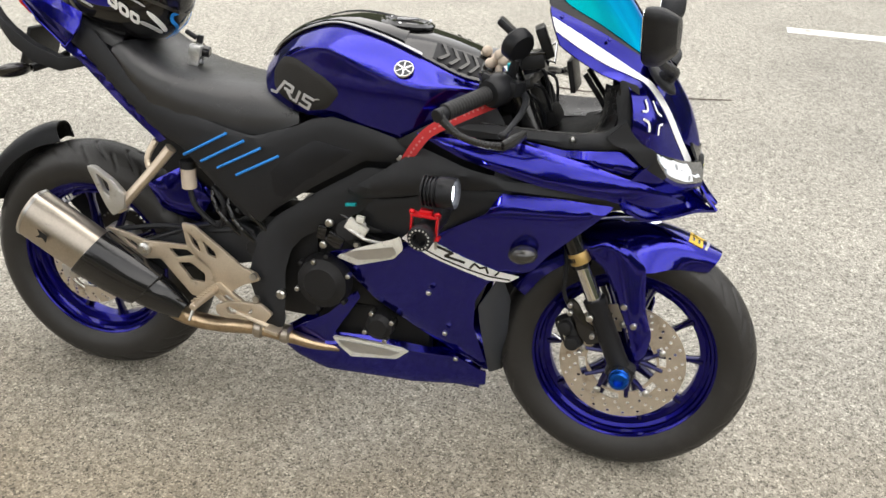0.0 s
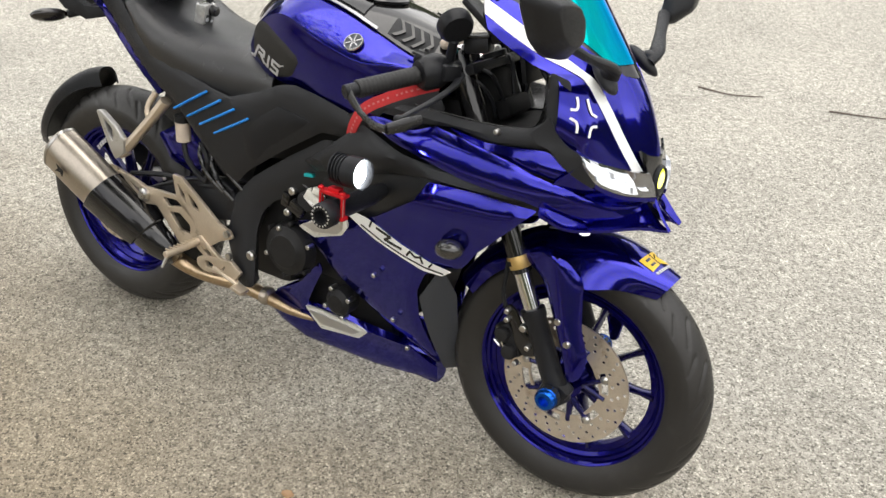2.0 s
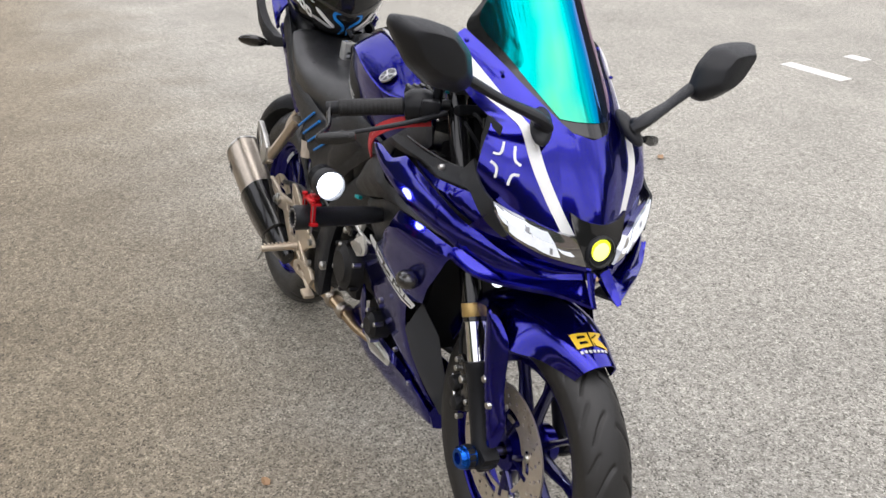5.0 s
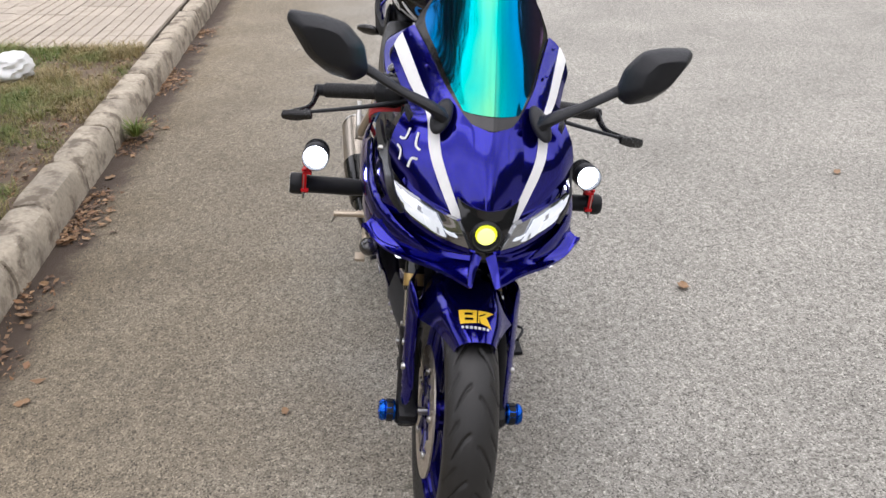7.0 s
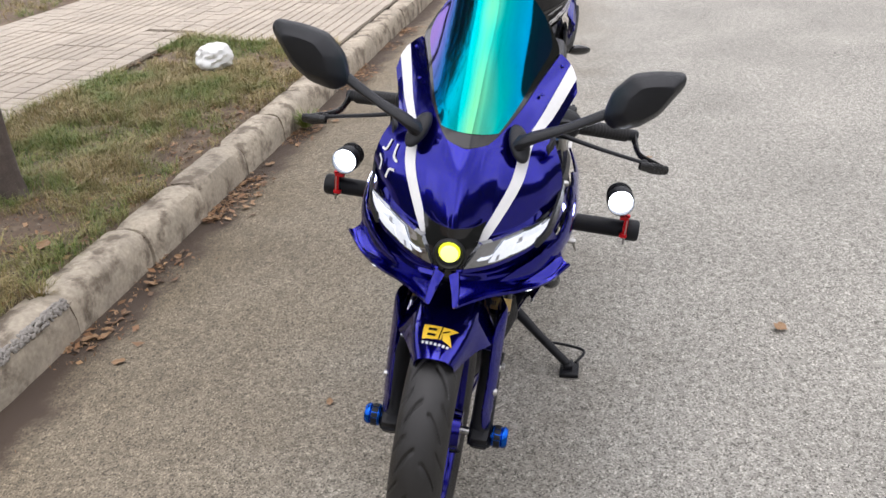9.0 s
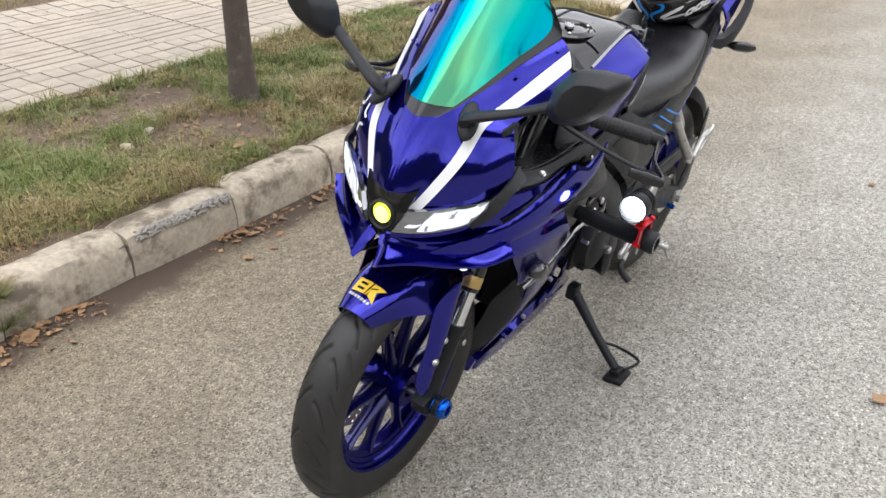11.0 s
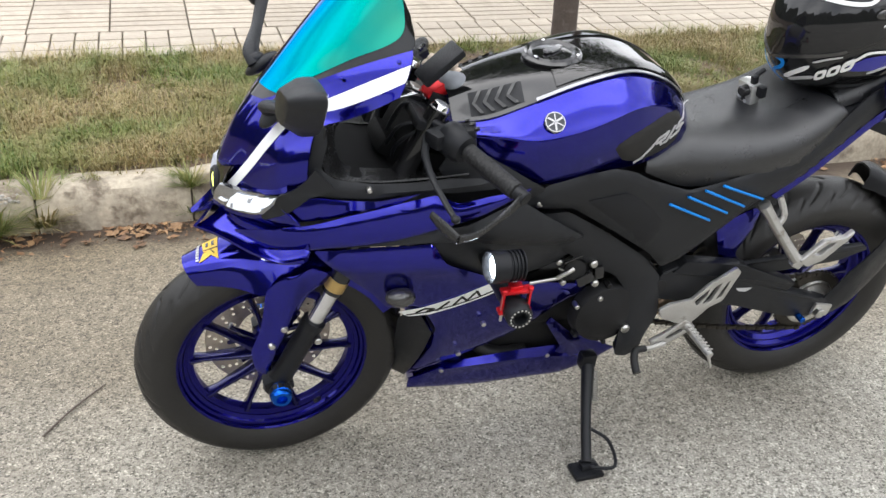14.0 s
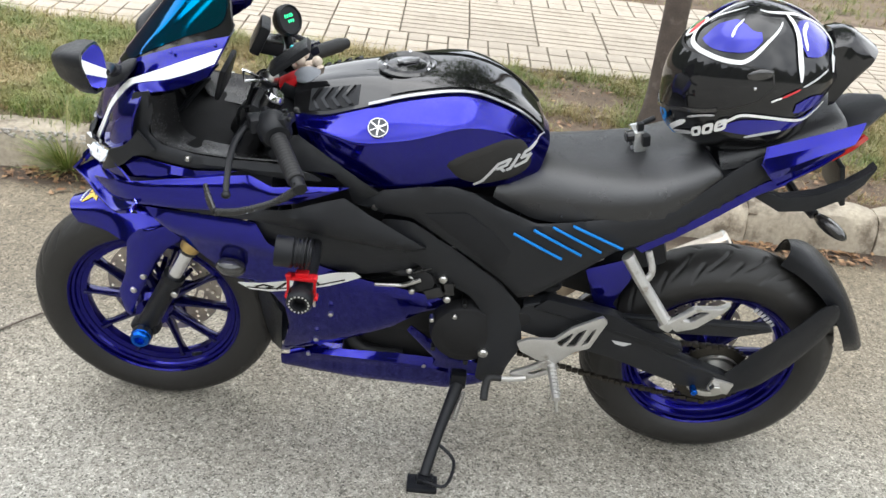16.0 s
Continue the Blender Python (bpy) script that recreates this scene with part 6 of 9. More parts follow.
# ---- mirrors ----
for s in (1, -1):
    bm = bmesh.new()
    tube(bm, flip([(1.318, 0.098, 0.962), (1.325, 0.118, 0.982), (1.305, 0.18, 1.005), (1.285, 0.245, 1.035)], s), [0.019, 0.016, 0.0115, 0.0135], 12, 6, 0.7)
    foot = ball((0, 0, 0), 1, seg=18)
    bmesh.ops.transform(foot, verts=foot.verts, matrix=pose(1.308, 0.096 * s, 0.962, 0, 40, 24 * s) @ Matrix.Diagonal((0.042, 0.020, 0.013, 1)))
    merge(bm, foot)
    ball((1.318, 0.104 * s, 0.972), 0.015, (1.2, 1, 0.8), bm, 14)
    mir = part("mirror", bm, M["matte"], bike, "black mirror on a slim stalk")
    ring = [(0.238, 1.028), (0.250, 1.078), (0.285, 1.114), (0.330, 1.124), (0.390, 1.128), (0.394, 1.110), (0.352, 1.048), (0.312, 1.020), (0.262, 1.010)]
    if s > 0:
        ring = [(0.238 + (a - 0.238) * 0.88, b) for a, b in ring]
    cy, cz = 0.308, 1.072
    secs = []
    R = [Vector((p.x, p.y, 0)) for p in rounded(ring, 0.012)]
    for k, dx in ((0.96, -0.012), (1.0, -0.007), (1.0, 0.006), (0.965, 0.016), (0.62, 0.042), (0.56, 0.044)):
        secs.append([Vector((1.285 + dx - 0.12 * (p.x - cy) * 0.5, s * (cy + 0.012 * (1 - k) + (p.x - cy) * k), cz + 0.016 * (1 - k) + (p.y - cz) * k)) for p in R])
    part("mirror_shell", loft(secs), M["matte"], mir, "black mirror housing")
    bm = bmesh.new()
    bm.faces.new([bm.verts.new((1.2715 - 0.06 * (p.x - cy), s * (cy + (p.x - cy) * 0.9), cz + (p.y - cz) * 0.9)) for p in R])
    shell(bm, 0.0015)
    part("mirror_glass", bm, M["mirror"], mir, "mirror glass")

# ---- tank ----
TANK = []
for x, zc, ya, za, ys, zs, yk, zk, yl, zl, yb, zb, dx in (
    (0.968, 0.945, 0.035, 0.940, 0.080, 0.905, 0.112, 0.885, 0.108, 0.835, 0.100, 0.785, -0.03),
    (0.900, 0.966, 0.050, 0.960, 0.098, 0.918, 0.148, 0.898, 0.138, 0.845, 0.118, 0.782, -0.02),
    (0.820, 0.986, 0.058, 0.980, 0.105, 0.948, 0.168, 0.896, 0.155, 0.850, 0.130, 0.777, -0.015),
    (0.720, 1.001, 0.060, 0.998, 0.104, 0.982, 0.175, 0.922, 0.160, 0.860, 0.132, 0.782, -0.008),
    (0.620, 1.008, 0.058, 1.006, 0.098, 0.998, 0.166, 0.953, 0.150, 0.866, 0.126, 0.796, 0.004),
    (0.540, 0.988, 0.052, 0.986, 0.086, 0.975, 0.140, 0.936, 0.132, 0.860, 0.116, 0.800, 0.014),
    (0.478, 0.948, 0.042, 0.945, 0.066, 0.934, 0.112, 0.896, 0.110, 0.845, 0.098, 0.805, 0.022),
    (0.432, 0.892, 0.030, 0.889, 0.048, 0.880, 0.084, 0.848, 0.085, 0.825, 0.078, 0.808, 0.028),
):
    TANK.append([(x, 0, zc), (x, ya, za), (x, ys, zs), (x + dx * 0.2, ys + (yk - ys) * 0.55, zs + (zk - zs) * 0.42), (x + dx * 0.4, yk - 0.003, zk + 0.007), (x + dx * 0.5, yk - 0.002, zk - 0.007), (x + dx * 0.75, yl, zl), (x + dx, yb, zb)])
TW = whole(TANK)
tank = part("fuel_tank", patch(TW, 44, 56, 0.006, face=(0, 0, 1)), M["paint"], bike, "sculpted glossy blue fuel tank")


def film(quad, lift, thick, nu=4, nv=4, bm=None):
    """A raised piece on the tank between four (along, across) corners."""
    a, b, c, d = [Vector((*p, 0)) for p in quad]
    rows = [[surf(TW, *(a.lerp(b, j / nv).lerp(d.lerp(c, j / nv), i / nu)).xy) for j in range(nv + 1)] for i in range(nu + 1)]
    return patch(rows, nu, nv, thick, lift=lift, face=(0, 0, 1), bm=bm)


part("tank_cover", patch(TW, 34, 20, 0.003, 0.0, 0.93, 0.356, 0.644, 0.004, (0, 0, 1)), M["carbon"], tank, "gloss carbon-look tank cover film")
for s in (1, -1):
    at = lambda u, k: (u, 0.5 + s * k / 14)
    # pale strip stands in for the sky's reflection along the cover edge
    bm = ribbon(TW, [at(0.30, 1.95), at(0.5, 1.98), at(0.7, 1.98), at(0.92, 1.96)], [0.010] * 4, 30, 0.0072, 0.002, (0, 0, 1))
    part("cover_trim", bm, M["pale_metal"], tank, "pale strip painted as the highlight on the cover edge")
    part("cover_wing", film([at(0.36, 1.0), at(0.36, 1.75), at(0.90, 1.6), at(0.90, 0.9)], 0.0075, 0.005, 10, 6), M["carbon"], tank, "raised glossy facet on the tank cover")
    part("louvre_bed", film([at(0.075, 1.12), at(0.075, 1.84), at(0.265, 1.84), at(0.265, 1.12)], 0.0052, 0.002, 8, 6), M["matte"], tank, "sunken dark louvre bed")
    for k in range(4):
        u = 0.085 + 0.041 * k
        bm = film([at(u + 0.028, 1.16), at(u, 1.48), at(u + 0.014, 1.48), at(u + 0.042, 1.16)], 0.0105, 0.006, 3, 4)
        film([at(u, 1.48), at(u + 0.028, 1.80), at(u + 0.042, 1.80), at(u + 0.014, 1.48)], 0.0105, 0.006, 3, 4, bm)
        part("cover_chevron", bm, M["carbon"], tank, "raised black chevron louvre")
bm = lathe([(0.060, 0.0), (0.063, 0.006), (0.056, 0.010), (0.050, 0.007), (0.046, 0.011), (0.040, 0.007), (0.030, 0.009), (0.002, 0.011)], 44, Matrix.Translation((0.745, 0, 0.998)) @ Matrix.Rotation(radians(90), 4, "X") @ Matrix.Rotation(radians(-3), 4, "Z"), None, False)
cap = part("filler_cap", bm, M["carbon"], tank, "round carbon fuel filler cap")
for k in range(3):
    a = 6.28319 * k / 3 + 0.5
    part("cap_screw", ball((0.745 + 0.052 * math.cos(a), 0.052 * math.sin(a), 1.009), 0.004, (1, 1, 0.6), None, 8), M["chrome"], cap)
bm = box((0.745, 0.0, 1.012), (0.05, 0.012, 0.006), (0, 0, 30), 0.002)
box((0.745, 0.0, 1.012), (0.03, 0.022, 0.005), (0, 0, 30), 0.002, bm)
part("lock_flap", bm, M["pale_metal"], cap, "dull steel lock flap")


FLANK = np.array([surf([[Vector(p) for p in r] for r in TANK], i / 70, j / 70) for i in range(71) for j in range(22, 71)])


def tank_s(x, z):
    """Half width of the tank's flank at a place."""
    d = (FLANK[:, 0] - x) ** 2 + (FLANK[:, 2] - z) ** 2
    k = np.argpartition(d, 6)[:6]
    w = 1 / (d[k] + 1e-7)
    return float((FLANK[k, 1] * w).sum() / w.sum())


for s in (1, -1):
    knee = [(0.650, 0.866), (0.614, 0.893), (0.535, 0.926), (0.500, 0.922), (0.472, 0.885), (0.470, 0.850), (0.500, 0.825), (0.565, 0.808), (0.612, 0.820)]
    kp = part("knee_pad", panel(knee, lambda x, z: tank_s(x, z) + 0.005, s, 0.005, 0.014, 0.010), M["pad"], tank, "black textured knee pad")
    bm = bmesh.new()
    on = lambda x, z: tank_s(x, z) + 0.0068
    o, e1, e2 = (Vector((0.556, 0.836)), Vector((-0.078, 0.036)), Vector((-0.008, 0.029))) if s > 0 else (Vector((0.492, 0.842)), Vector((0.078, -0.030)), Vector((0.008, 0.028)))
    for line, w in (([(-0.30, -0.45), (-0.12, -0.30), (0.10, 1), (0.40, 1), (0.37, 0.55), (0.14, 0.50)], 0.0062), ([(0.22, 0.5), (0.38, 0)], 0.0066), ([(0.46, 0), (0.54, 0), (0.62, 1)], 0.0062), ([(1.06, 1), (0.78, 1), (0.75, 0.55), (0.98, 0.50), (0.94, 0), (0.66, 0)], 0.0062), ([(1.05, 1), (1.22, 1.3)], 0.0022)):
        strokes(bm, [o + e1 * a + e2 * b for a, b in line], w, on, s)
    part("pad_lettering", bm, M["silver_decal"], kp, "grey slanted lettering strokes")
    c = Vector((0.788, (tank_s(0.788, 0.930) + 0.003) * s, 0.930))
    m, n = aim(c, c + Vector((0.05, 0.66 * s, 0.75)))
    m = m @ Matrix.Scale(0.88, 4)
    em = part("tank_emblem", lathe([(0.002, 0.002), (0.0205, 0.002), (0.0210, 0.0045), (0.0232, 0.0045), (0.0246, 0.0), (0.002, -0.003)], 36, m, None, False), M["badge"], tank, "round silver tank emblem")
    bm = lathe([(0.002, 0.0022), (0.0205, 0.0022), (0.0205, 0.003), (0.002, 0.003)], 30, m)
    part("emblem_ground", bm, M["shroud"], em)
    bm = bmesh.new()
    for k in range(6):
        a = radians(60 * k + 30)
        q = m @ Matrix.Rotation(a, 4, "Y")
        one = bmesh.new()
        bmesh.ops.create_cube(one, size=1, matrix=q @ Matrix.Translation((0.010, 0.004, 0)) @ Matrix.Diagonal((0.019, 0.002, 0.0046 if k % 2 else 0.0030, 1)))
        merge(bm, one)
    part("emblem_star", bm, M["badge"], em)

# ---- seats and tail ----
SEAT = [
    [(0.500, 0, 0.832), (0.505, 0.045, 0.825), (0.520, 0.080, 0.812), (0.535, 0.108, 0.792), (0.538, 0.115, 0.775)],
    [(0.440, 0, 0.846), (0.440, 0.055, 0.842), (0.445, 0.095, 0.826), (0.450, 0.120, 0.790), (0.452, 0.122, 0.738)],
    [(0.370, 0, 0.848), (0.370, 0.065, 0.845), (0.370, 0.110, 0.830), (0.370, 0.136, 0.795), (0.370, 0.138, 0.742)],
    [(0.290, 0, 0.852), (0.290, 0.072, 0.851), (0.290, 0.122, 0.838), (0.288, 0.148, 0.808), (0.285, 0.148, 0.757)],
    [(0.210, 0, 0.862), (0.210, 0.075, 0.863), (0.208, 0.128, 0.854), (0.205, 0.152, 0.826), (0.200, 0.150, 0.775)],
    [(0.145, 0, 0.884), (0.145, 0.072, 0.890), (0.142, 0.124, 0.884), (0.136, 0.146, 0.860), (0.142, 0.143, 0.812)],
    [(0.105, 0, 0.900), (0.105, 0.068, 0.910), (0.098, 0.116, 0.908), (0.088, 0.134, 0.892), (0.098, 0.131, 0.862)],
    [(0.090, 0, 0.880), (0.086, 0.066, 0.888), (0.080, 0.110, 0.886), (0.074, 0.127, 0.876), (0.084, 0.125, 0.858)],
]
part("rider_seat", patch(whole(SEAT), 36, 36, 0.008, face=(0, 0, 1)), M["leather"], bike, "black vinyl rider seat")
PILL = [
    [(0.085, 0, 0.915), (0.085, 0.055, 0.915), (0.083, 0.085, 0.905), (0.080, 0.095, 0.885)],
    [(0.030, 0, 0.950), (0.030, 0.065, 0.948), (0.028, 0.098, 0.936), (0.025, 0.108, 0.912)],
    [(-0.060, 0, 0.985), (-0.060, 0.062, 0.984), (-0.060, 0.094, 0.972), (-0.060, 0.104, 0.948)],
    [(-0.140, 0, 1.018), (-0.140, 0.055, 1.017), (-0.140, 0.084, 1.006), (-0.140, 0.092, 0.985)],
    [(-0.158, 0, 1.006), (-0.158, 0.05, 1.005), (-0.158, 0.078, 0.997), (-0.158, 0.085, 0.982)],
]
part("pillion_seat", patch(whole(PILL), 24, 24, 0.008, face=(0, 0, 1)), M["leather"], bike, "black vinyl pillion pad")
# tail core: black body under the pads
core = []
for x, w, zt, zb in ((0.12, 0.12, 0.87, 0.80), (0.05, 0.125, 0.905, 0.835), (-0.03, 0.118, 0.945, 0.88), (-0.12, 0.095, 0.985, 0.93), (-0.20, 0.07, 1.025, 0.985), (-0.245, 0.03, 1.04, 1.015)):
    core.append([(x, y, z) for y, z in ((-w * 0.6, zt), (w * 0.6, zt), (w, (zt + zb) / 2 + 0.01), (w * 0.7, zb), (-w * 0.7, zb), (-w, (zt + zb) / 2 + 0.01))])
part("tail_core", loft(core), M["black"], bike, "black plastic tail body")
for s in (1, -1):
    TP = [[(0.012, 0.128, 0.968), (-0.045, 0.126, 0.991), (-0.105, 0.121, 1.014), (-0.168, 0.113, 1.037)],
          [(0.020, 0.146, 0.949), (-0.042, 0.143, 0.972), (-0.100, 0.138, 0.995), (-0.160, 0.128, 1.020)],
          [(0.005, 0.156, 0.921), (-0.040, 0.154, 0.946), (-0.090, 0.149, 0.973), (-0.150, 0.140, 1.000)],
          [(-0.012, 0.146, 0.905), (-0.048, 0.144, 0.926), (-0.095, 0.138, 0.954), (-0.145, 0.134, 0.990)],
          [(-0.028, 0.140, 0.888), (-0.056, 0.138, 0.908), (-0.098, 0.134, 0.940), (-0.138, 0.130, 0.980)]]
    bm = bmesh.new()
    for a, b in zip(TP, TP[1:]):
        patch([flip(a, s), flip(b, s)], 3, 12, 0.005, face=(0, s, 0), bm=bm)
    bmesh.ops.remove_doubles(bm, verts=bm.verts, dist=0.0004)
    tail = part("tail_panel", bm, M["paint"], bike, "angular blue tail panel", 12)
    bm = bmesh.new()
    tube(bm, flip([(0.012, 0.130, 0.968), (0.022, 0.152, 0.942), (-0.028, 0.142, 0.888), (-0.098, 0.136, 0.940), (-0.138, 0.132, 0.980)], s), 0.0028, 8, 1)
    part("tail_rim", bm, M["paint"], tail, "raised blue rim")
    part("under_strip", panel([(-0.055, 0.886), (0.0, 0.856), (0.09, 0.782), (0.205, 0.694), (0.222, 0.704), (0.10, 0.802), (0.01, 0.876), (-0.035, 0.904)], lambda x, z: 0.152 - 0.11 * max(0, 0.14 - x), s, 0.004, 0.003, 0.03), M["paint"], tail, "thin blue strip under the seat")
    part("grab_rail", loft([[Vector((x, s * (y + a * 0.012), z + b * h)) for a, b in ((-1, -1), (1, -1), (1.2, 0), (1, 1), (-1, 1))] for x, y, z, h in ((0.0, 0.10, 0.852, 0.010), (-0.05, 0.13, 0.845, 0.016), (-0.11, 0.145, 0.868, 0.020), (-0.16, 0.148, 0.902, 0.018), (-0.19, 0.146, 0.934, 0.013), (-0.203, 0.142, 0.958, 0.005))]), M["matte"], tail, "black grab rail")
    bm = bmesh.new()
    tube(bm, flip([(-0.085, 0.06, 0.855), (-0.105, 0.10, 0.838), (-0.128, 0.138, 0.828)], s), [0.009, 0.011], 8, 4)
    sig = part("rear_signal", bm, M["matte"], tail, "black rear turn signal")
    bm = ball((0, 0, 0), 1, seg=14)
    bmesh.ops.transform(bm, verts=bm.verts, matrix=pose(-0.150, 0.175 * s, 0.826, 0, -35, 24 * s) @ Matrix.Diagonal((0.026, 0.046, 0.015, 1)))
    part("signal_lens", bm, M["dark_lens"], sig, "smoked signal lens")
    part("tail_light", patch([flip(r, s) for r in ([(-0.118, 0.134, 0.962), (-0.148, 0.130, 0.988), (-0.170, 0.124, 1.014)], [(-0.122, 0.132, 0.953), (-0.155, 0.127, 0.978), (-0.182, 0.120, 1.006)])], 2, 8, 0.006, face=(0, s, -0.3)), M["red_lens"], tail, "slim red tail light edge")
bm = box((-0.13, 0, 0.90), (0.12, 0.09, 0.02), (0, 32, 0), 0.006)
box((-0.20, 0, 0.86), (0.012, 0.13, 0.10), (0, 20, 0), 0.004, bm)
part("tail_tidy", bm, M["black"], bike, "black plate bracket under the tail")

# side panels under the seat, with blue trim slashes
for s in (1, -1):
    sub = [(0.828, 0.738), (0.772, 0.778), (0.70, 0.795), (0.628, 0.807), (0.580, 0.796), (0.539, 0.774), (0.441, 0.740), (0.387, 0.749), (0.205, 0.790), (0.130, 0.838), (0.085, 0.886), (0.045, 0.926), (0.005, 0.948), (-0.035, 0.905), (0.0, 0.868), (0.09, 0.796), (0.19, 0.722), (0.262, 0.690), (0.41, 0.545), (0.448, 0.527), (0.492, 0.573), (0.60, 0.650), (0.705, 0.718), (0.77, 0.722)]
    fy = lambda x, z: 0.146 + 0.010 * math.exp(-((x - 0.35) / 0.25) ** 2) - 0.08 * max(0, 0.66 - z) - 0.11 * max(0, 0.14 - x)
    sp = part("side_panel", panel(sub, fy, s, 0.008, 0.008, 0.02, None, 0.012, 0.008), M["matte"], bike, "matte black side panel under the seat")
    ridge = [(0.680, 0.738), (0.591, 0.752), (0.545, 0.722), (0.477, 0.665), (0.49, 0.610), (0.505, 0.596), (0.530, 0.614), (0.60, 0.675)]
    part("panel_relief", panel(ridge, lambda x, z: fy(x, z) + 0.003 + 0.05 * max(0, z - 0.66), s, 0.006, 0.006, 0.02), M["black"], sp, "smoother raised facet")
    if s > 0:
        slashes = [((0.487, 0.716), (0.376, 0.664)), ((0.446, 0.731), (0.336, 0.679)), ((0.408, 0.744), (0.296, 0.692)), ((0.366, 0.752), (0.252, 0.706))]
    else:
        slashes = [((0.507, 0.705), (0.404, 0.647)), ((0.465, 0.718), (0.358, 0.658)), ((0.424, 0.730), (0.317, 0.668)), ((0.382, 0.742), (0.272, 0.677))]
    for a, b in slashes:
        bm = bmesh.new()
        tube(bm, [(p[0] + (q[0] - p[0]) * t, s * (fy(p[0] + (q[0] - p[0]) * t, p[1]) + 0.004), p[1] + (q[1] - p[1]) * t) for p, q in ((a, b),) for t in (0, 0.33, 0.66, 1)], 0.0032, 8, 3)
        part("blue_slash", bm, M["stripe_blue"], sp, "bright blue trim slash")
    m, n = aim((0.785, 0.135 * s, 0.737), (0.785, 0.15 * s, 0.738))
    part("panel_bolt", lathe([(0.0005, 0), (0.0085, 0), (0.0085, 0.008), (0.006, 0.011), (0.0005, 0.0115)], 14, m, None, False), M["steel"], sp)

# frame spars and engine
for s in (1, -1):
    spar = [(0.77, 0.700), (0.705, 0.700), (0.60, 0.632), (0.49, 0.552), (0.435, 0.490), (0.420, 0.383), (0.448, 0.318), (0.455, 0.285), (0.485, 0.268), (0.518, 0.275), (0.516, 0.35), (0.513, 0.416), (0.525, 0.471), (0.555, 0.508), (0.652, 0.563), (0.713, 0.606), (0.76, 0.64)]
    sw = part("frame_spar", panel(spar, lambda x, z: 0.132 + 0.02 * max(0, 0.50 - z) / 0.2 + 0.03 * max(0, x - 0.62), s, 0.03, 0.012, 0.025, None, 0.014, 0.008), M["matte"], bike, "broad black frame spar")
    m, n = aim((0.508, 0.14 * s, 0.36), (0.508, 0.158 * s, 0.36))
    part("pivot_bolt", lathe([(0.0005, 0), (0.012, 0), (0.012, 0.010), (0.008, 0.014), (0.0005, 0.0145)], 16, m, None, False), M["steel"], sw)
eng = part("engine", box((0.64, 0, 0.42), (0.30, 0.12, 0.20), (0, 0, 0), 0.03), M["dark"], bike, "dark four-stroke engine block")
part("gearbox", box((0.50, 0, 0.40), (0.15, 0.15, 0.26), (0, 0, 0), 0.03), M["dark"], eng, "dark gearbox casing")
bm = box((0.78, 0, 0.58), (0.16, 0.15, 0.22), (0, 18, 0), 0.02)
for k in range(6):
    box((0.765 + 0.012 * k, 0, 0.50 + 0.035 * k), (0.175, 0.17, 0.008), (0, 18, 0), 0.002, bm)
part("cylinder", bm, M["dark"], eng, "finned dark cylinder")
part("inner_body", box((0.72, 0, 0.70), (0.50, 0.16, 0.16), (0, -8, 0), 0.02), M["black"], eng, "black airbox and wiring behind the fairing")
bm = box((0.70, 0, 0.245), (0.30, 0.04, 0.13), (0, -4, 0), 0.015)
part("sump", bm, M["dark"], eng, "dark engine sump")
part("radiator", box((0.965, 0, 0.47), (0.04, 0.17, 0.28), (0, 14, 0), 0.006), M["dark"], eng, "dark radiator")
part("rear_inner", box((0.30, 0, 0.63), (0.34, 0.14, 0.16), (0, 20, 0), 0.02), M["black"], eng, "black inner mudguard and battery box")
for s in (1, -1):
    m = Matrix.Translation((0.605 if s < 0 else 0.555, 0, 0.400 if s < 0 else 0.395))
    r = 0.064 if s < 0 else 0.082
    bm = lathe([(0.002, 0.142 * s), (r * 0.62, 0.142 * s), (r * 0.72, 0.136 * s), (r * 0.95, 0.132 * s), (r, 0.124 * s), (r * 1.06, 0.10 * s), (0.002, 0.09 * s)], 40, m, None, False)
    cov = part("crank_cover" if s > 0 else "clutch_cover", bm, M["dark"], eng, "round dark engine side cover")
    for k in range(6):
        a = 6.28319 * k / 6 + 0.4
        c = m.translation + Vector((r * 1.08 * math.cos(a), 0, r * 1.08 * math.sin(a)))
        part("cover_bolt", rod(c + Vector((0, 0.11 * s, 0)), c + Vector((0, 0.132 * s, 0)), 0.006, seg=10), M["steel"] if k % 3 == 0 else M["dark"], cov)
bm = lathe([(0.002, -0.108), (0.022, -0.108), (0.026, -0.104), (0.034, -0.098), (0.036, -0.06), (0.002, -0.05)], 28, Matrix.Translation((0.74, 0, 0.295)), None, False)
pump = part("water_pump", bm, M["dark"], eng, "small round pump cover with screws")
for k in range(4):
    a = 1.571 * k + 0.5
    part("pump_screw", rod((0.74 + 0.038 * math.cos(a), -0.08, 0.295 + 0.038 * math.sin(a)), (0.74 + 0.038 * math.cos(a), -0.106, 0.295 + 0.038 * math.sin(a)), 0.006, seg=9), M["steel"], pump)
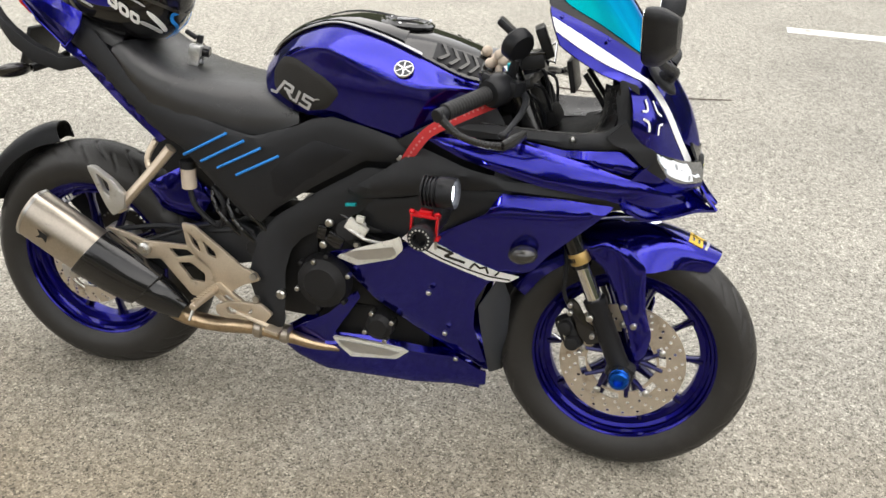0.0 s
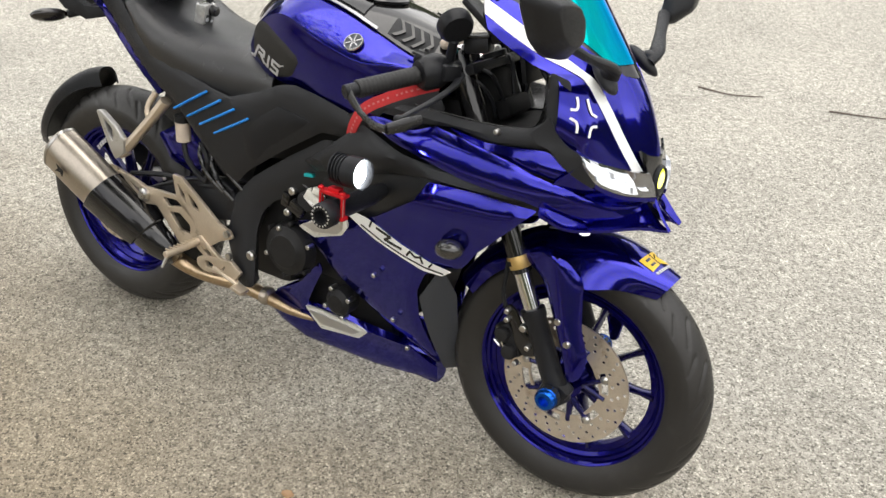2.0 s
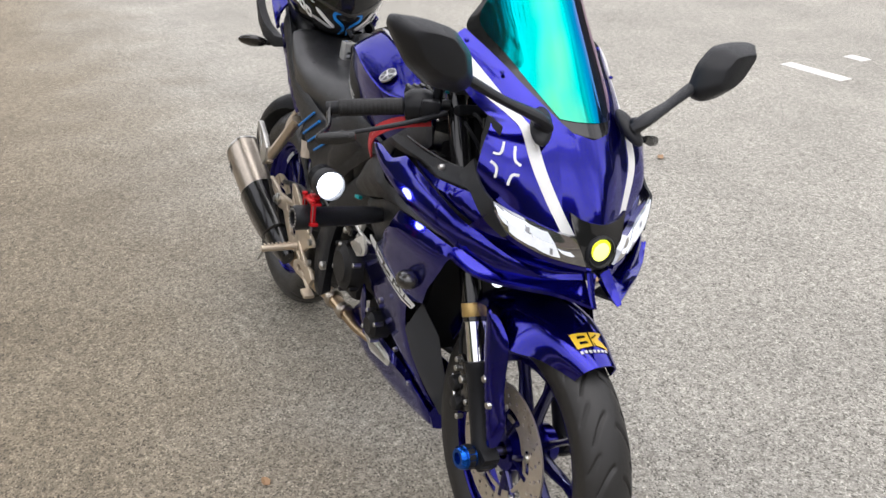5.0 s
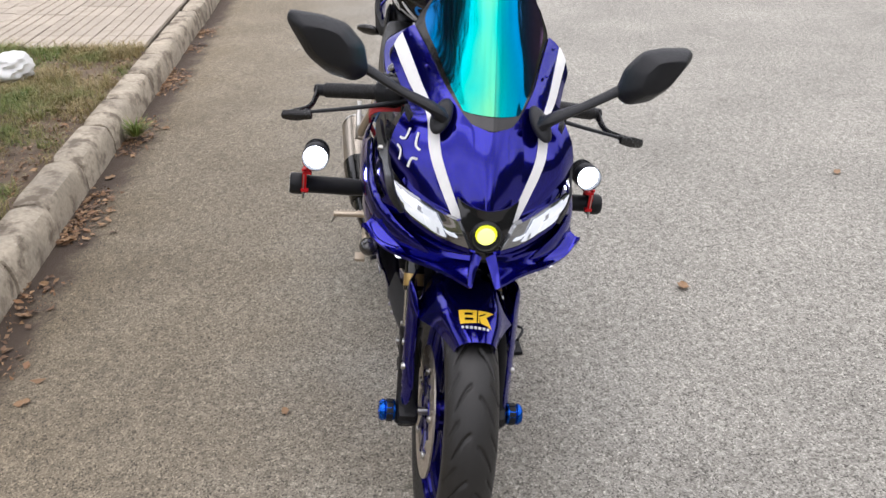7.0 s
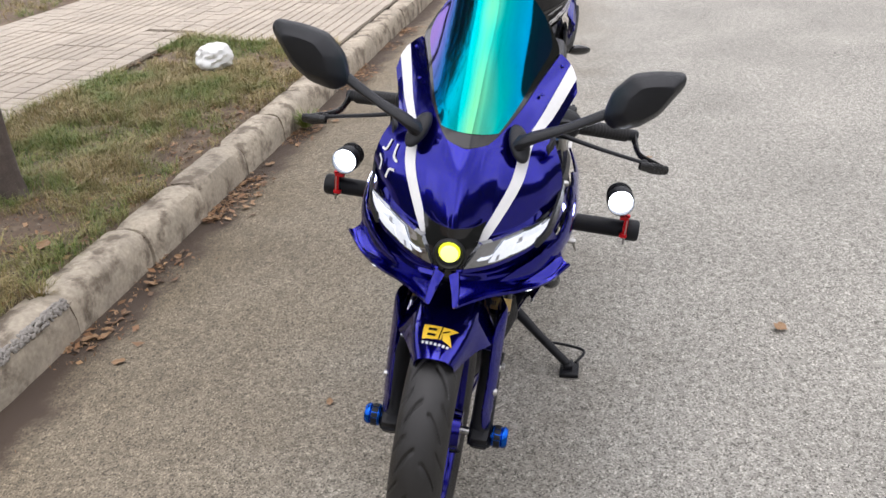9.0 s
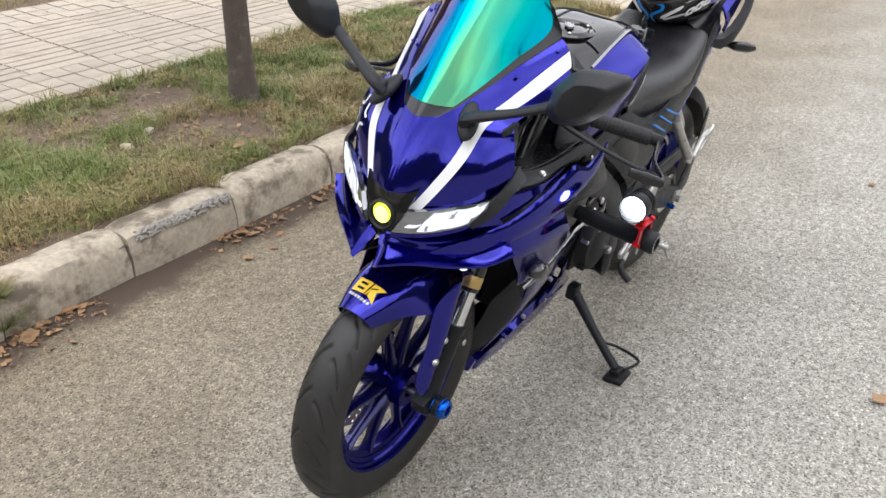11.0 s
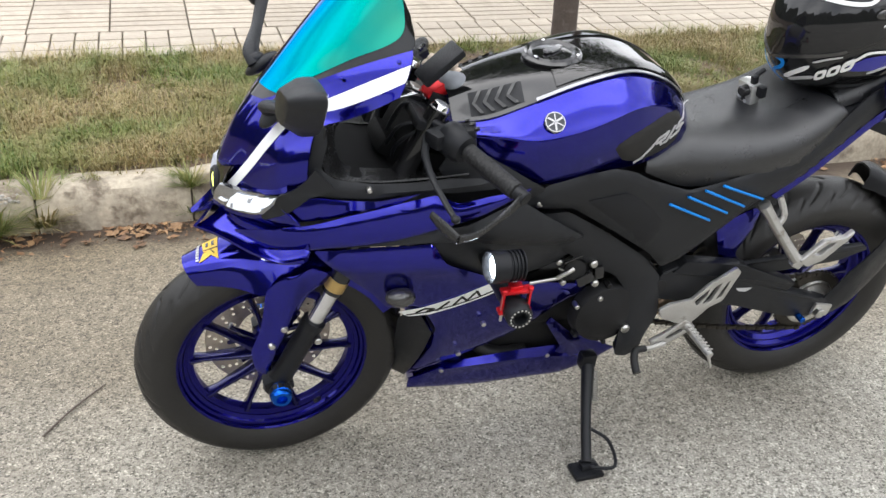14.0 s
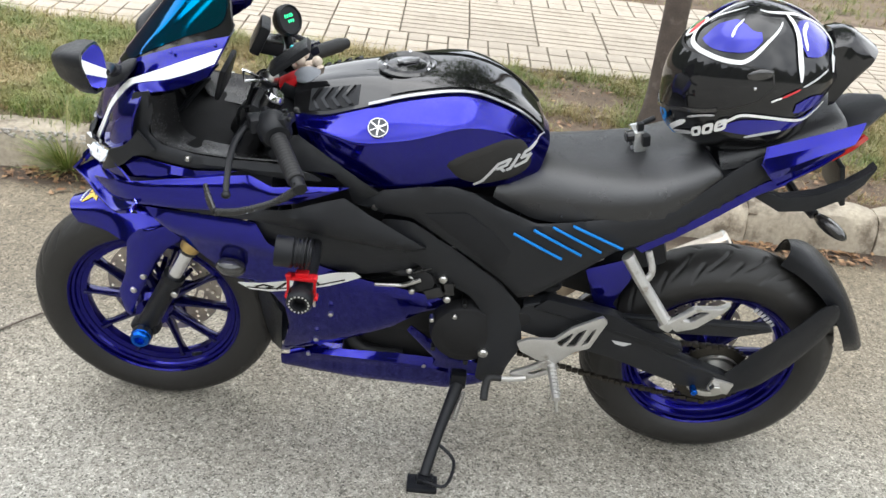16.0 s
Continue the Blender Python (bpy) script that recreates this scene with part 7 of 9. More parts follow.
for s in (1, -1):
    bm = bmesh.new()
    tube(bm, flip([(0.60, 0.10, 0.52), (0.66, 0.112, 0.555), (0.74, 0.108, 0.55), (0.80, 0.10, 0.60)], s), 0.011, 10, 6)
    box((0.66, 0.108 * s, 0.535), (0.07, 0.03, 0.05), (0, 20, 0), 0.008, bm)
    part("hose", bm, M["dark"], eng, "coolant hoses and throttle linkage")
    bm = bmesh.new()
    rod((0.70, 0.12 * s, 0.545), (0.655, 0.125 * s, 0.525), 0.003, bm=bm)
    ball((0.70, 0.12 * s, 0.56), 0.008, (1, 0.6, 1), bm, 10)
    box((0.675, 0.12 * s, 0.565), (0.022, 0.012, 0.014), (0, 30, 0), 0.003, bm)
    part("linkage", bm, M["steel"], eng, "bright throttle body fittings")

# throttle body, linkages and plumbing that show above the side covers
for s in (1, -1):
    thr = part("throttle_body", lathe([(0.004, 0), (0.026, 0.002), (0.028, 0.012), (0.024, 0.016), (0.024, 0.05), (0.004, 0.052)], 24, aim((0.655, 0.085 * s, 0.535), (0.665, 0.135 * s, 0.545))[0], None, False), M["dark"], eng, "dark round throttle body")
    for x, z, r in ((0.622, 0.556, 0.010), (0.690, 0.514, 0.008), (0.608, 0.500, 0.009), (0.585, 0.452, 0.007)):
        part("engine_bolt", lathe([(0.0005, 0), (r, 0), (r, 0.008), (r * 0.7, 0.011), (0.0005, 0.0115)], 10, aim((x, 0.128 * s, z), (x, 0.15 * s, z))[0], None, False), M["steel"], thr)
    bm = rod((0.775, 0.138 * s, 0.527), (0.712, 0.140 * s, 0.533), 0.0045, seg=10)
    tube(bm, flip([(0.712, 0.140, 0.533), (0.690, 0.142, 0.545), (0.672, 0.138, 0.552)], s), 0.005, 8, 4)
    part("fuel_pipe", bm, M["steel"], thr, "bright bent fuel pipe")
    bm = bmesh.new()
    tube(bm, flip([(0.600, 0.110, 0.575), (0.640, 0.126, 0.582), (0.690, 0.124, 0.560)], s), 0.004, 8, 6)
    tube(bm, flip([(0.590, 0.120, 0.545), (0.612, 0.132, 0.520), (0.640, 0.128, 0.498)], s), 0.005, 8, 6)
    part("rubber_hose", bm, M["gloss"], thr, "black rubber hoses")
    bm = box((0.640, 0.134 * s, 0.520), (0.040, 0.020, 0.028), (0, 24, 0), 0.004)
    box((0.606, 0.132 * s, 0.532), (0.022, 0.016, 0.034), (0, 10, 0), 0.004, bm)
    part("sensor_block", bm, M["gloss"], thr, "glossy black sensor block")
    bm = rod((0.395, 0.118 * s, 0.575), (0.277, 0.118 * s, 0.652), 0.006, seg=10)
    part("subframe_rod", bm, M["steel"], eng, "bright thin rod under the side panel")
bm = bmesh.new()
tube(bm, [(0.840, 0.005, 0.300), (0.825, 0.030, 0.255), (0.780, 0.036, 0.232), (0.700, 0.025, 0.218)], 0.017, 12, 6)
part("header_bend", bm, M["dark"], eng, "dark header pipe bend")
bm = box((0.690, -0.136, 0.556), (0.052, 0.014, 0.030), (0, 28, 0), 0.004)
box((0.700, -0.140, 0.580), (0.020, 0.012, 0.016), (0, 10, 0), 0.003, bm)
part("idle_bracket", bm, M["bright"], eng, "bright throttle bracket")
bm = box((0.676, -0.140, 0.612), (0.026, 0.010, 0.008), (0, -8, 0), 0.002)
part("green_connector", bm, M["cyan"], eng, "small green plug connector")
for x, z in ((0.470, 0.500), (0.440, 0.465), (0.400, 0.480)):
    bm = bmesh.new()
    tube(bm, [(x, -0.120, z), (x - 0.04, -0.140, z + 0.05), (x - 0.07, -0.135, z + 0.10), (x - 0.05, -0.110, z + 0.15)], 0.006, 8, 6)
    part("wiring_loop", bm, M["gloss"], eng, "loop of black wiring")

# ---- swingarm, chain, shock, hugger ----
for s in (1, -1):
    arm = [(0.455, 0.43), (0.43, 0.505), (0.38, 0.520), (0.25, 0.485), (0.06, 0.395), (-0.065, 0.352), (-0.105, 0.335), (-0.10, 0.290), (0.02, 0.300), (0.20, 0.365), (0.36, 0.402)]
    sw = part("swingarm", plate(arm, s * 0.10, s * 0.128, 0.012, 0.006), M["matte"], bike, "matte black swingarm arm")
    rim([(0.43, 0.500), (0.375, 0.512), (0.25, 0.478), (0.06, 0.389), (-0.06, 0.348)], lambda x, z: 0.127, s, 0.0045, M["matte"], sw, closed=False)
    if s > 0:
        part("arm_label", plate([(0.213, 0.424), (0.163, 0.419), (0.181, 0.409), (0.202, 0.414)], 0.1285, 0.1295, 0.003, 0), M["silver_decal"], sw, "small pale label")
    bm = box((-0.075, 0.131 * s, 0.315), (0.055, 0.010, 0.036), (0, -12, 0), 0.003)
    part("axle_block", bm, M["alloy"], sw, "alloy chain adjuster block")
    part("axle_nut", rod((REAR.x, 0.10 * s, REAR.z), (REAR.x, 0.150 * s, REAR.z), 0.014, seg=6), M["steel"], sw)
    part("adjuster", rod((-0.012, 0.128 * s, 0.302), (-0.012, 0.152 * s, 0.302), 0.0085, seg=14), M["blue_ano"], sw, "blue anodised spool bolt")
    if s > 0:
        part("chain_guard", plate([(0.204, 0.492), (-0.138, 0.507), (-0.154, 0.492), (-0.075, 0.466), (0.10, 0.456), (0.153, 0.460)], 0.106, 0.124, 0.008, 0.004), M["matte"], sw, "long black chain guard")
        part("chain_slider", plate([(0.41, 0.50), (0.38, 0.53), (0.22, 0.50), (0.04, 0.42), (0.06, 0.40), (0.25, 0.46)], 0.104, 0.135, 0.006, 0.003), M["black"], sw, "black chain guard")
        part("arm_plate", panel([(0.306, 0.603), (0.215, 0.645), (0.198, 0.632), (0.200, 0.586), (0.225, 0.511), (0.178, 0.451), (0.192, 0.438), (0.268, 0.505)], lambda x, z: 0.104 + 0.05 * max(0, z - 0.5), 1, 0.006, 0.008, 0.02), M["paint"], sw, "blue swingarm cover")
    else:
        part("arm_plate", panel([(0.30, 0.56), (0.22, 0.62), (0.12, 0.56), (0.16, 0.50), (0.26, 0.48)], lambda x, z: 0.08, -1, 0.006, 0.008, 0.02), M["paint"], sw, "blue swingarm cover")
part("swing_pivot", rod((0.43, -0.13, 0.46), (0.43, 0.13, 0.46), 0.02), M["dark"], bike)
# chain: upper and lower run with links
chain = part("drive_chain", rod((0.46, 0.094, 0.37), (0.46, 0.10, 0.37), 0.03), M["chain"], bike, "oily steel drive chain")
for za, zb in ((0.41, REAR.z + 0.09), (0.335, REAR.z - 0.092)):
    bm = bmesh.new()
    for k in range(34):
        t = k / 33
        x, z = 0.46 + (REAR.x - 0.46) * t, za + (zb - za) * t - 0.012 * math.sin(math.pi * t) * (za < 0.4)
        box((x, 0.091, z), (0.0145, 0.013 if k % 2 else 0.009, 0.011), (0, 0, 0), 0.002, bm)
    part("chain_run", bm, M["chain"], chain, "oily chain links")
bm = bmesh.new()
for k in range(9):
    bmz = 0.44 + 0.028 * k
    lathe([(0.026, 0), (0.033, 0.006), (0.026, 0.012)], 16, aim((0.37 - 0.008 * k, 0, bmz), (0.37 - 0.008 * k, 0, bmz + 0.1))[0], bm, False)
part("rear_shock", bm, M["dark"], bike, "dark rear shock spring")
# hugger over the rear tyre and its outer arm
HUG = []
for a, hw, r in ((107, 0.028, 0.366), (114, 0.052, 0.372), (123, 0.070, 0.371), (135, 0.080, 0.366), (148, 0.080, 0.362), (158, 0.070, 0.366), (166, 0.046, 0.378)):
    ca, sa = math.cos(radians(a)), math.sin(radians(a))
    HUG.append([(REAR.x + r * ca, 0, REAR.z + r * sa), (REAR.x + (r - 0.003) * ca, hw * 0.6, REAR.z + (r - 0.003) * sa), (REAR.x + (r - 0.018) * ca, hw, REAR.z + (r - 0.018) * sa), (REAR.x + (r - 0.050) * ca, hw * 1.03, REAR.z + (r - 0.050) * sa)])
hug = part("rear_hugger", patch(whole(HUG), 24, 18, 0.004, face=(-1, 0, 0)), M["black"], bike, "gloss black rear tyre hugger")
arm = [(-0.05, 0.305), (-0.09, 0.365), (-0.131, 0.43), (-0.20, 0.50), (-0.250, 0.562), (-0.288, 0.572), (-0.305, 0.535), (-0.290, 0.470), (-0.235, 0.385), (-0.170, 0.322), (-0.10, 0.282)]
part("hugger_arm", panel(arm, lambda x, z: 0.130 - 0.22 * max(0, -x - 0.16), 1, 0.005, 0.02, 0.02), M["black"], hug, "black hugger side arm")

# ---- foot controls ----
for s in (1, -1):
    mat = M["alloy"] if s > 0 else M["gold_alloy"]
    y0, y1 = (0.150, 0.160) if s > 0 else (-0.150, -0.160)
    if s > 0:
        heel = [(0.436, 0.412), (0.409, 0.427), (0.352, 0.433), (0.317, 0.472), (0.253, 0.514), (0.240, 0.500), (0.266, 0.418), (0.299, 0.402), (0.338, 0.357), (0.381, 0.366), (0.424, 0.388)]
        gaps = ([(0.345, 0.426), (0.312, 0.460), (0.316, 0.440), (0.334, 0.412)], [(0.321, 0.416), (0.300, 0.462), (0.283, 0.474), (0.300, 0.420)], [(0.287, 0.424), (0.270, 0.470), (0.262, 0.480), (0.273, 0.432)])
    else:
        heel = [(0.258, 0.507), (0.288, 0.506), (0.362, 0.456), (0.412, 0.420), (0.450, 0.408), (0.460, 0.392), (0.415, 0.372), (0.363, 0.333), (0.340, 0.360), (0.328, 0.398), (0.294, 0.421), (0.270, 0.451)]
        gaps = ([(0.275, 0.486), (0.298, 0.465), (0.306, 0.440), (0.287, 0.454)], [(0.313, 0.470), (0.344, 0.445), (0.348, 0.430), (0.325, 0.436)])
    hp = part("heel_plate", plate(heel, y0, y1, 0.005, 0.002, None, gaps), mat, bike, "cast alloy heel plate with cut-outs")
    part("peg_bracket", plate([(0.440, 0.318), (0.40, 0.340), (0.355, 0.372), (0.325, 0.352), (0.345, 0.330), (0.385, 0.308), (0.425, 0.296)], s * 0.152, s * 0.164, 0.006, 0.003, None, ([(0.40, 0.325), (0.365, 0.348), (0.352, 0.342), (0.385, 0.320)],)), mat, hp, "cast foot peg bracket")
    bm = rod((0.345, 0.16 * s, 0.352), (0.338, 0.262 * s, 0.345), 0.011, 0.009, 14)
    for k in range(8):
        box((0.344 - 0.001 * k, (0.175 + 0.011 * k) * s, 0.362 - 0.0008 * k), (0.014, 0.004, 0.003), (0, 0, 0), 0, bm)
    peg = part("foot_peg", bm, mat, hp, "ribbed alloy foot peg")
    part("peg_feeler", rod((0.338, 0.255 * s, 0.340), (0.332, 0.268 * s, 0.312), 0.0045, 0.0035, 10), M["steel"], peg, "steel peg feeler")
    # passenger peg hanger
    bm = bmesh.new()
    tube(bm, flip([(0.235, 0.150, 0.685), (0.19, 0.165, 0.625), (0.125, 0.185, 0.545)], s), [0.019, 0.017, 0.018], 10, 4, 0.75)
    tube(bm, flip([(0.19, 0.14, 0.695), (0.175, 0.155, 0.655), (0.185, 0.16, 0.63)], s), 0.008, 8, 4)
    box((0.118, 0.187 * s, 0.538), (0.03, 0.02, 0.032), (0, -30, 0), 0.005, bm)
    hg = part("passenger_hanger", bm, mat, bike, "cast alloy passenger peg hanger")
    wing_pts = [(0.125, 0.548), (0.075, 0.60), (0.02, 0.605), (0.0, 0.622), (0.005, 0.605), (0.06, 0.545), (0.10, 0.53)]
    ws = wing_pts if s > 0 else [(0.140, 0.575), (0.110, 0.604), (0.062, 0.632), (0.044, 0.630), (0.066, 0.582), (0.090, 0.536), (0.106, 0.515), (0.137, 0.538)]
    part("passenger_peg", plate(ws, s * 0.19, s * 0.205, 0.006, 0.003, None, ([(0.095, 0.565), (0.065, 0.592), (0.04, 0.595), (0.075, 0.56)],) if s > 0 else ([(0.102, 0.562), (0.098, 0.596), (0.068, 0.616), (0.085, 0.575)],)), M["alloy"], hg, "folded alloy passenger peg")
# gear lever with rubber toe piece (left); brake pedal (right)
bm = bmesh.new()
tube(bm, [(0.40, 0.168, 0.312), (0.44, 0.176, 0.312), (0.475, 0.18, 0.315)], 0.006, 8, 4)
gl = part("gear_lever", bm, M["alloy"], bike, "steel gear lever")
bm = bmesh.new()
tube(bm, [(0.46, 0.18, 0.316), (0.488, 0.185, 0.318), (0.495, 0.20, 0.30), (0.497, 0.225, 0.285)], [0.008, 0.0095, 0.0095], 12, 5)
part("toe_rubber", bm, M["grip"], gl, "black rubber toe piece")
bm = bmesh.new()
tube(bm, [(0.40, -0.162, 0.300), (0.45, -0.168, 0.290), (0.49, -0.172, 0.282)], 0.006, 8, 4)
box((0.503, -0.180, 0.279), (0.036, 0.03, 0.010), (0, 12, 0), 0.003, bm)
part("brake_pedal", bm, M["gold_alloy"], bike, "cast brake pedal")
hang = part("exhaust_hanger", plate([(0.056, 0.464), (0.096, 0.460), (0.158, 0.444), (0.195, 0.448), (0.285, 0.452), (0.330, 0.405), (0.347, 0.350), (0.318, 0.321), (0.279, 0.322), (0.198, 0.405), (0.154, 0.397), (0.119, 0.413)], -0.150, -0.160, 0.006, 0.002, None,
    ([(0.100, 0.446), (0.135, 0.433), (0.140, 0.420), (0.121, 0.427)], [(0.222, 0.436), (0.272, 0.440), (0.290, 0.428), (0.240, 0.415)], [(0.245, 0.402), (0.279, 0.408), (0.316, 0.385), (0.316, 0.362), (0.279, 0.362)])), M["gold_alloy"], bike, "cast exhaust hanger with cut-outs")
part("hanger_bolt", lathe([(0.0005, -0.160), (0.017, -0.160), (0.017, -0.168), (0.010, -0.171), (0.010, -0.176), (0.0005, -0.176)], 20, Matrix.Translation((0.158, 0, 0.425)), None, False), M["steel"], hang, "large steel bolt")
part("pedal_plate", plate([(0.347, 0.311), (0.380, 0.327), (0.463, 0.336), (0.496, 0.313), (0.472, 0.282), (0.447, 0.292), (0.372, 0.281), (0.348, 0.291)], -0.158, -0.170, 0.006, 0.003, None, ([(0.375, 0.312), (0.445, 0.318), (0.44, 0.302), (0.38, 0.295)],)), M["gold_alloy"], hang, "cast lower foot bracket")
for x, z in ((0.445, 0.402), (0.452, 0.345), (0.34, 0.345)):
    part("bracket_bolt", lathe([(0.0005, -0.160), (0.009, -0.160), (0.009, -0.168), (0.0005, -0.169)], 14, Matrix.Translation((x, 0, z)), None, False), M["steel"], hang)
# master cylinder reservoir on the right
bm = rod((0.265, -0.125, 0.585), (0.262, -0.125, 0.635), 0.018, seg=18)
res = part("brake_reservoir", bm, M["plush"], bike, "cream brake fluid reservoir")
part("reservoir_cap", rod((0.262, -0.125, 0.634), (0.262, -0.125, 0.652), 0.020, seg=18), M["black"], res)
bm = bmesh.new()
tube(bm, [(0.265, -0.125, 0.585), (0.285, -0.13, 0.54), (0.34, -0.125, 0.50), (0.36, -0.14, 0.56), (0.33, -0.13, 0.60)], 0.007, 8, 8)
tube(bm, [(0.38, -0.13, 0.50), (0.30, -0.12, 0.48), (0.18, -0.11, 0.47), (0.05, -0.11, 0.44)], 0.007, 8, 6)
part("reservoir_hose", bm, M["black"], res)

# ---- side stand ----
INV = Matrix.Rotation(radians(-LEAN), 4, "X")
foot = INV @ Vector((0.615, 0.300, 0.014))
top = Vector((0.552, 0.10, 0.205))
bm = bmesh.new()
tube(bm, [top, top.lerp(foot, 0.5) + Vector((0.004, 0, 0.004)), foot + Vector((0, -0.004, 0.012))], [0.017, 0.013, 0.013], 12, 4)
box(top + Vector((0, -0.01, 0.01)), (0.04, 0.03, 0.045), (0, 0, 0), 0.006, bm)
st = part("side_stand", bm, M["black"], bike, "black side stand, folded out")
bm = box((0, 0, 0), (0.074, 0.056, 0.013), (0, 0, 0), 0.005)
box((-0.006, -0.004, 0.012), (0.040, 0.030, 0.018), (0, 0, 0), 0.006, bm)
bmesh.ops.transform(bm, verts=bm.verts, matrix=INV @ Matrix.Translation((0.618, 0.305, 0.007)))
part("stand_foot", bm, M["black"], st, "flat stand foot")
bm = bmesh.new()
p0, p1 = top.lerp(foot, 0.62), foot + Vector((0, 0.02, 0.02))
tube(bm, [p0, p0 + Vector((-0.045, 0.035, -0.02)), p1 + Vector((-0.05, 0.02, 0.015)), p1], 0.0045, 8, 5)
part("stand_tang", bm, M["black"], st)
bm = bmesh.new()
for k in range(14):
    c = top.lerp(foot, 0.08 + 0.022 * k) + Vector((-0.02, 0, 0))
    lathe([(0.006, -0.002), (0.0085, 0), (0.006, 0.002)], 10, aim(c, c + (foot - top))[0], bm)
part("stand_spring", bm, M["steel"], st, "stand return spring")

# ---- exhaust ----
A, B = Vector((-0.130, -0.195, 0.492)), Vector((0.030, -0.182, 0.399))
m, n = aim(A, B)
secs = []
hexa = [(p.x, p.y) for p in rounded([(0.55, 1.0), (-0.55, 1.0), (-1.05, 0.1), (-0.62, -1.0), (0.62, -1.0), (1.05, 0.1)], 0.42, 5)]
for t, k in ((0, 0.72), (0.0, 0.92), (0.03, 1.0), (0.5, 1.02), (1.0, 1.0)):
    secs.append([m @ Vector((0.050 * k * c, n * t, 0.062 * k * d)) for c, d in hexa])
can = part("muffler", loft(secs), M["titan"], bike, "titanium muffler can", 22)
part("can_mark", panel([(-0.075, 0.468), (-0.05, 0.452), (-0.056, 0.434), (-0.064, 0.446), (-0.082, 0.446), (-0.07, 0.454)], lambda x, z: 0.2455 - 0.06 * (x + 0.06), -1, 0.001, 0.002, 0.02), M["dark"], can, "small dark mark on the can")
part("muffler_outlet", lathe([(0.032, -0.004), (0.027, -0.006), (0.024, 0.04), (0.03, 0.04)], 24, m), M["dark"], can, "dark outlet")
C = Vector((0.25, -0.150, 0.272))
m2, n2 = aim(B, C)
secs = []
for t, k in ((-0.05, 1.03), (-0.04, 1.07), (0.30, 1.05), (0.52, 0.96), (0.60, 0.90), (0.61, 0.82)):
    secs.append([m2 @ Vector((0.050 * k * c, n2 * (t + 0.05 * d), 0.062 * k * d)) for c, d in hexa])
part("muffler_sleeve", loft(secs), M["gloss"], can, "gloss black muffler sleeve", 22)
secs = []
for t, k in ((0.56, 0.74), (0.60, 0.78), (0.80, 0.66), (0.97, 0.44), (1.0, 0.40)):
    secs.append([m2 @ Vector((0.050 * k * c, n2 * t, 0.062 * k * d)) for c, d in hexa])
part("link_cover", loft(secs), M["gloss"], can, "gloss black link pipe cover", 22)
bm = bmesh.new()
for k in range(4):
    p = m2 @ Vector((-0.049, 0.012 + 0.017 * k, -0.020))
    box(p, (0.006, 0.006, 0.046), (0, 24, 0), 0.002, bm)
part("sleeve_slots", bm, M["matte"], can)
part("muffler_band", loft([[m @ Vector((0.0515 * c, n * t, 0.0635 * d)) for c, d in hexa] for t in (0.03, 0.05, 0.065)]), M["steel"], can, "polished end band")
bm = bmesh.new()
for q in ((0.02, 0.05, 0.045), (0.03, 0.10, 0.05), (-0.03, 0.02, -0.045)):
    ball(m2 @ Vector((q[0] - 0.04, q[1], q[2] * 0.4)), 0.006, (1, 1, 1), bm, 8)
part("sleeve_bolt", bm, M["steel"], can)
bm = bmesh.new()
tube(bm, [(0.23, -0.150, 0.285), (0.20, -0.11, 0.245), (0.235, -0.085, 0.215), (0.30, -0.07, 0.205), (0.40, -0.065, 0.213), (0.49, -0.055, 0.200), (0.56, -0.042, 0.184), (0.64, -0.022, 0.176)], [0.024, 0.022, 0.021, 0.021, 0.019, 0.015, 0.007], 16, 6)
pipe = part("exhaust_pipe", bm, M["header_pipe"], bike, "heat-tinted steel exhaust pipe")
for a, b, r in (((0.40, -0.065, 0.214), (0.5, -0.06, 0.207), 0.021), ((0.47, -0.061, 0.209), (0.6, -0.05, 0.196), 0.019)):
    part("pipe_clamp", lathe([(r, 0), (r + 0.006, 0.005), (r + 0.006, 0.021), (r, 0.026)], 20, aim(a, b)[0], None, False), M["titan"], pipe, "steel pipe clamp")

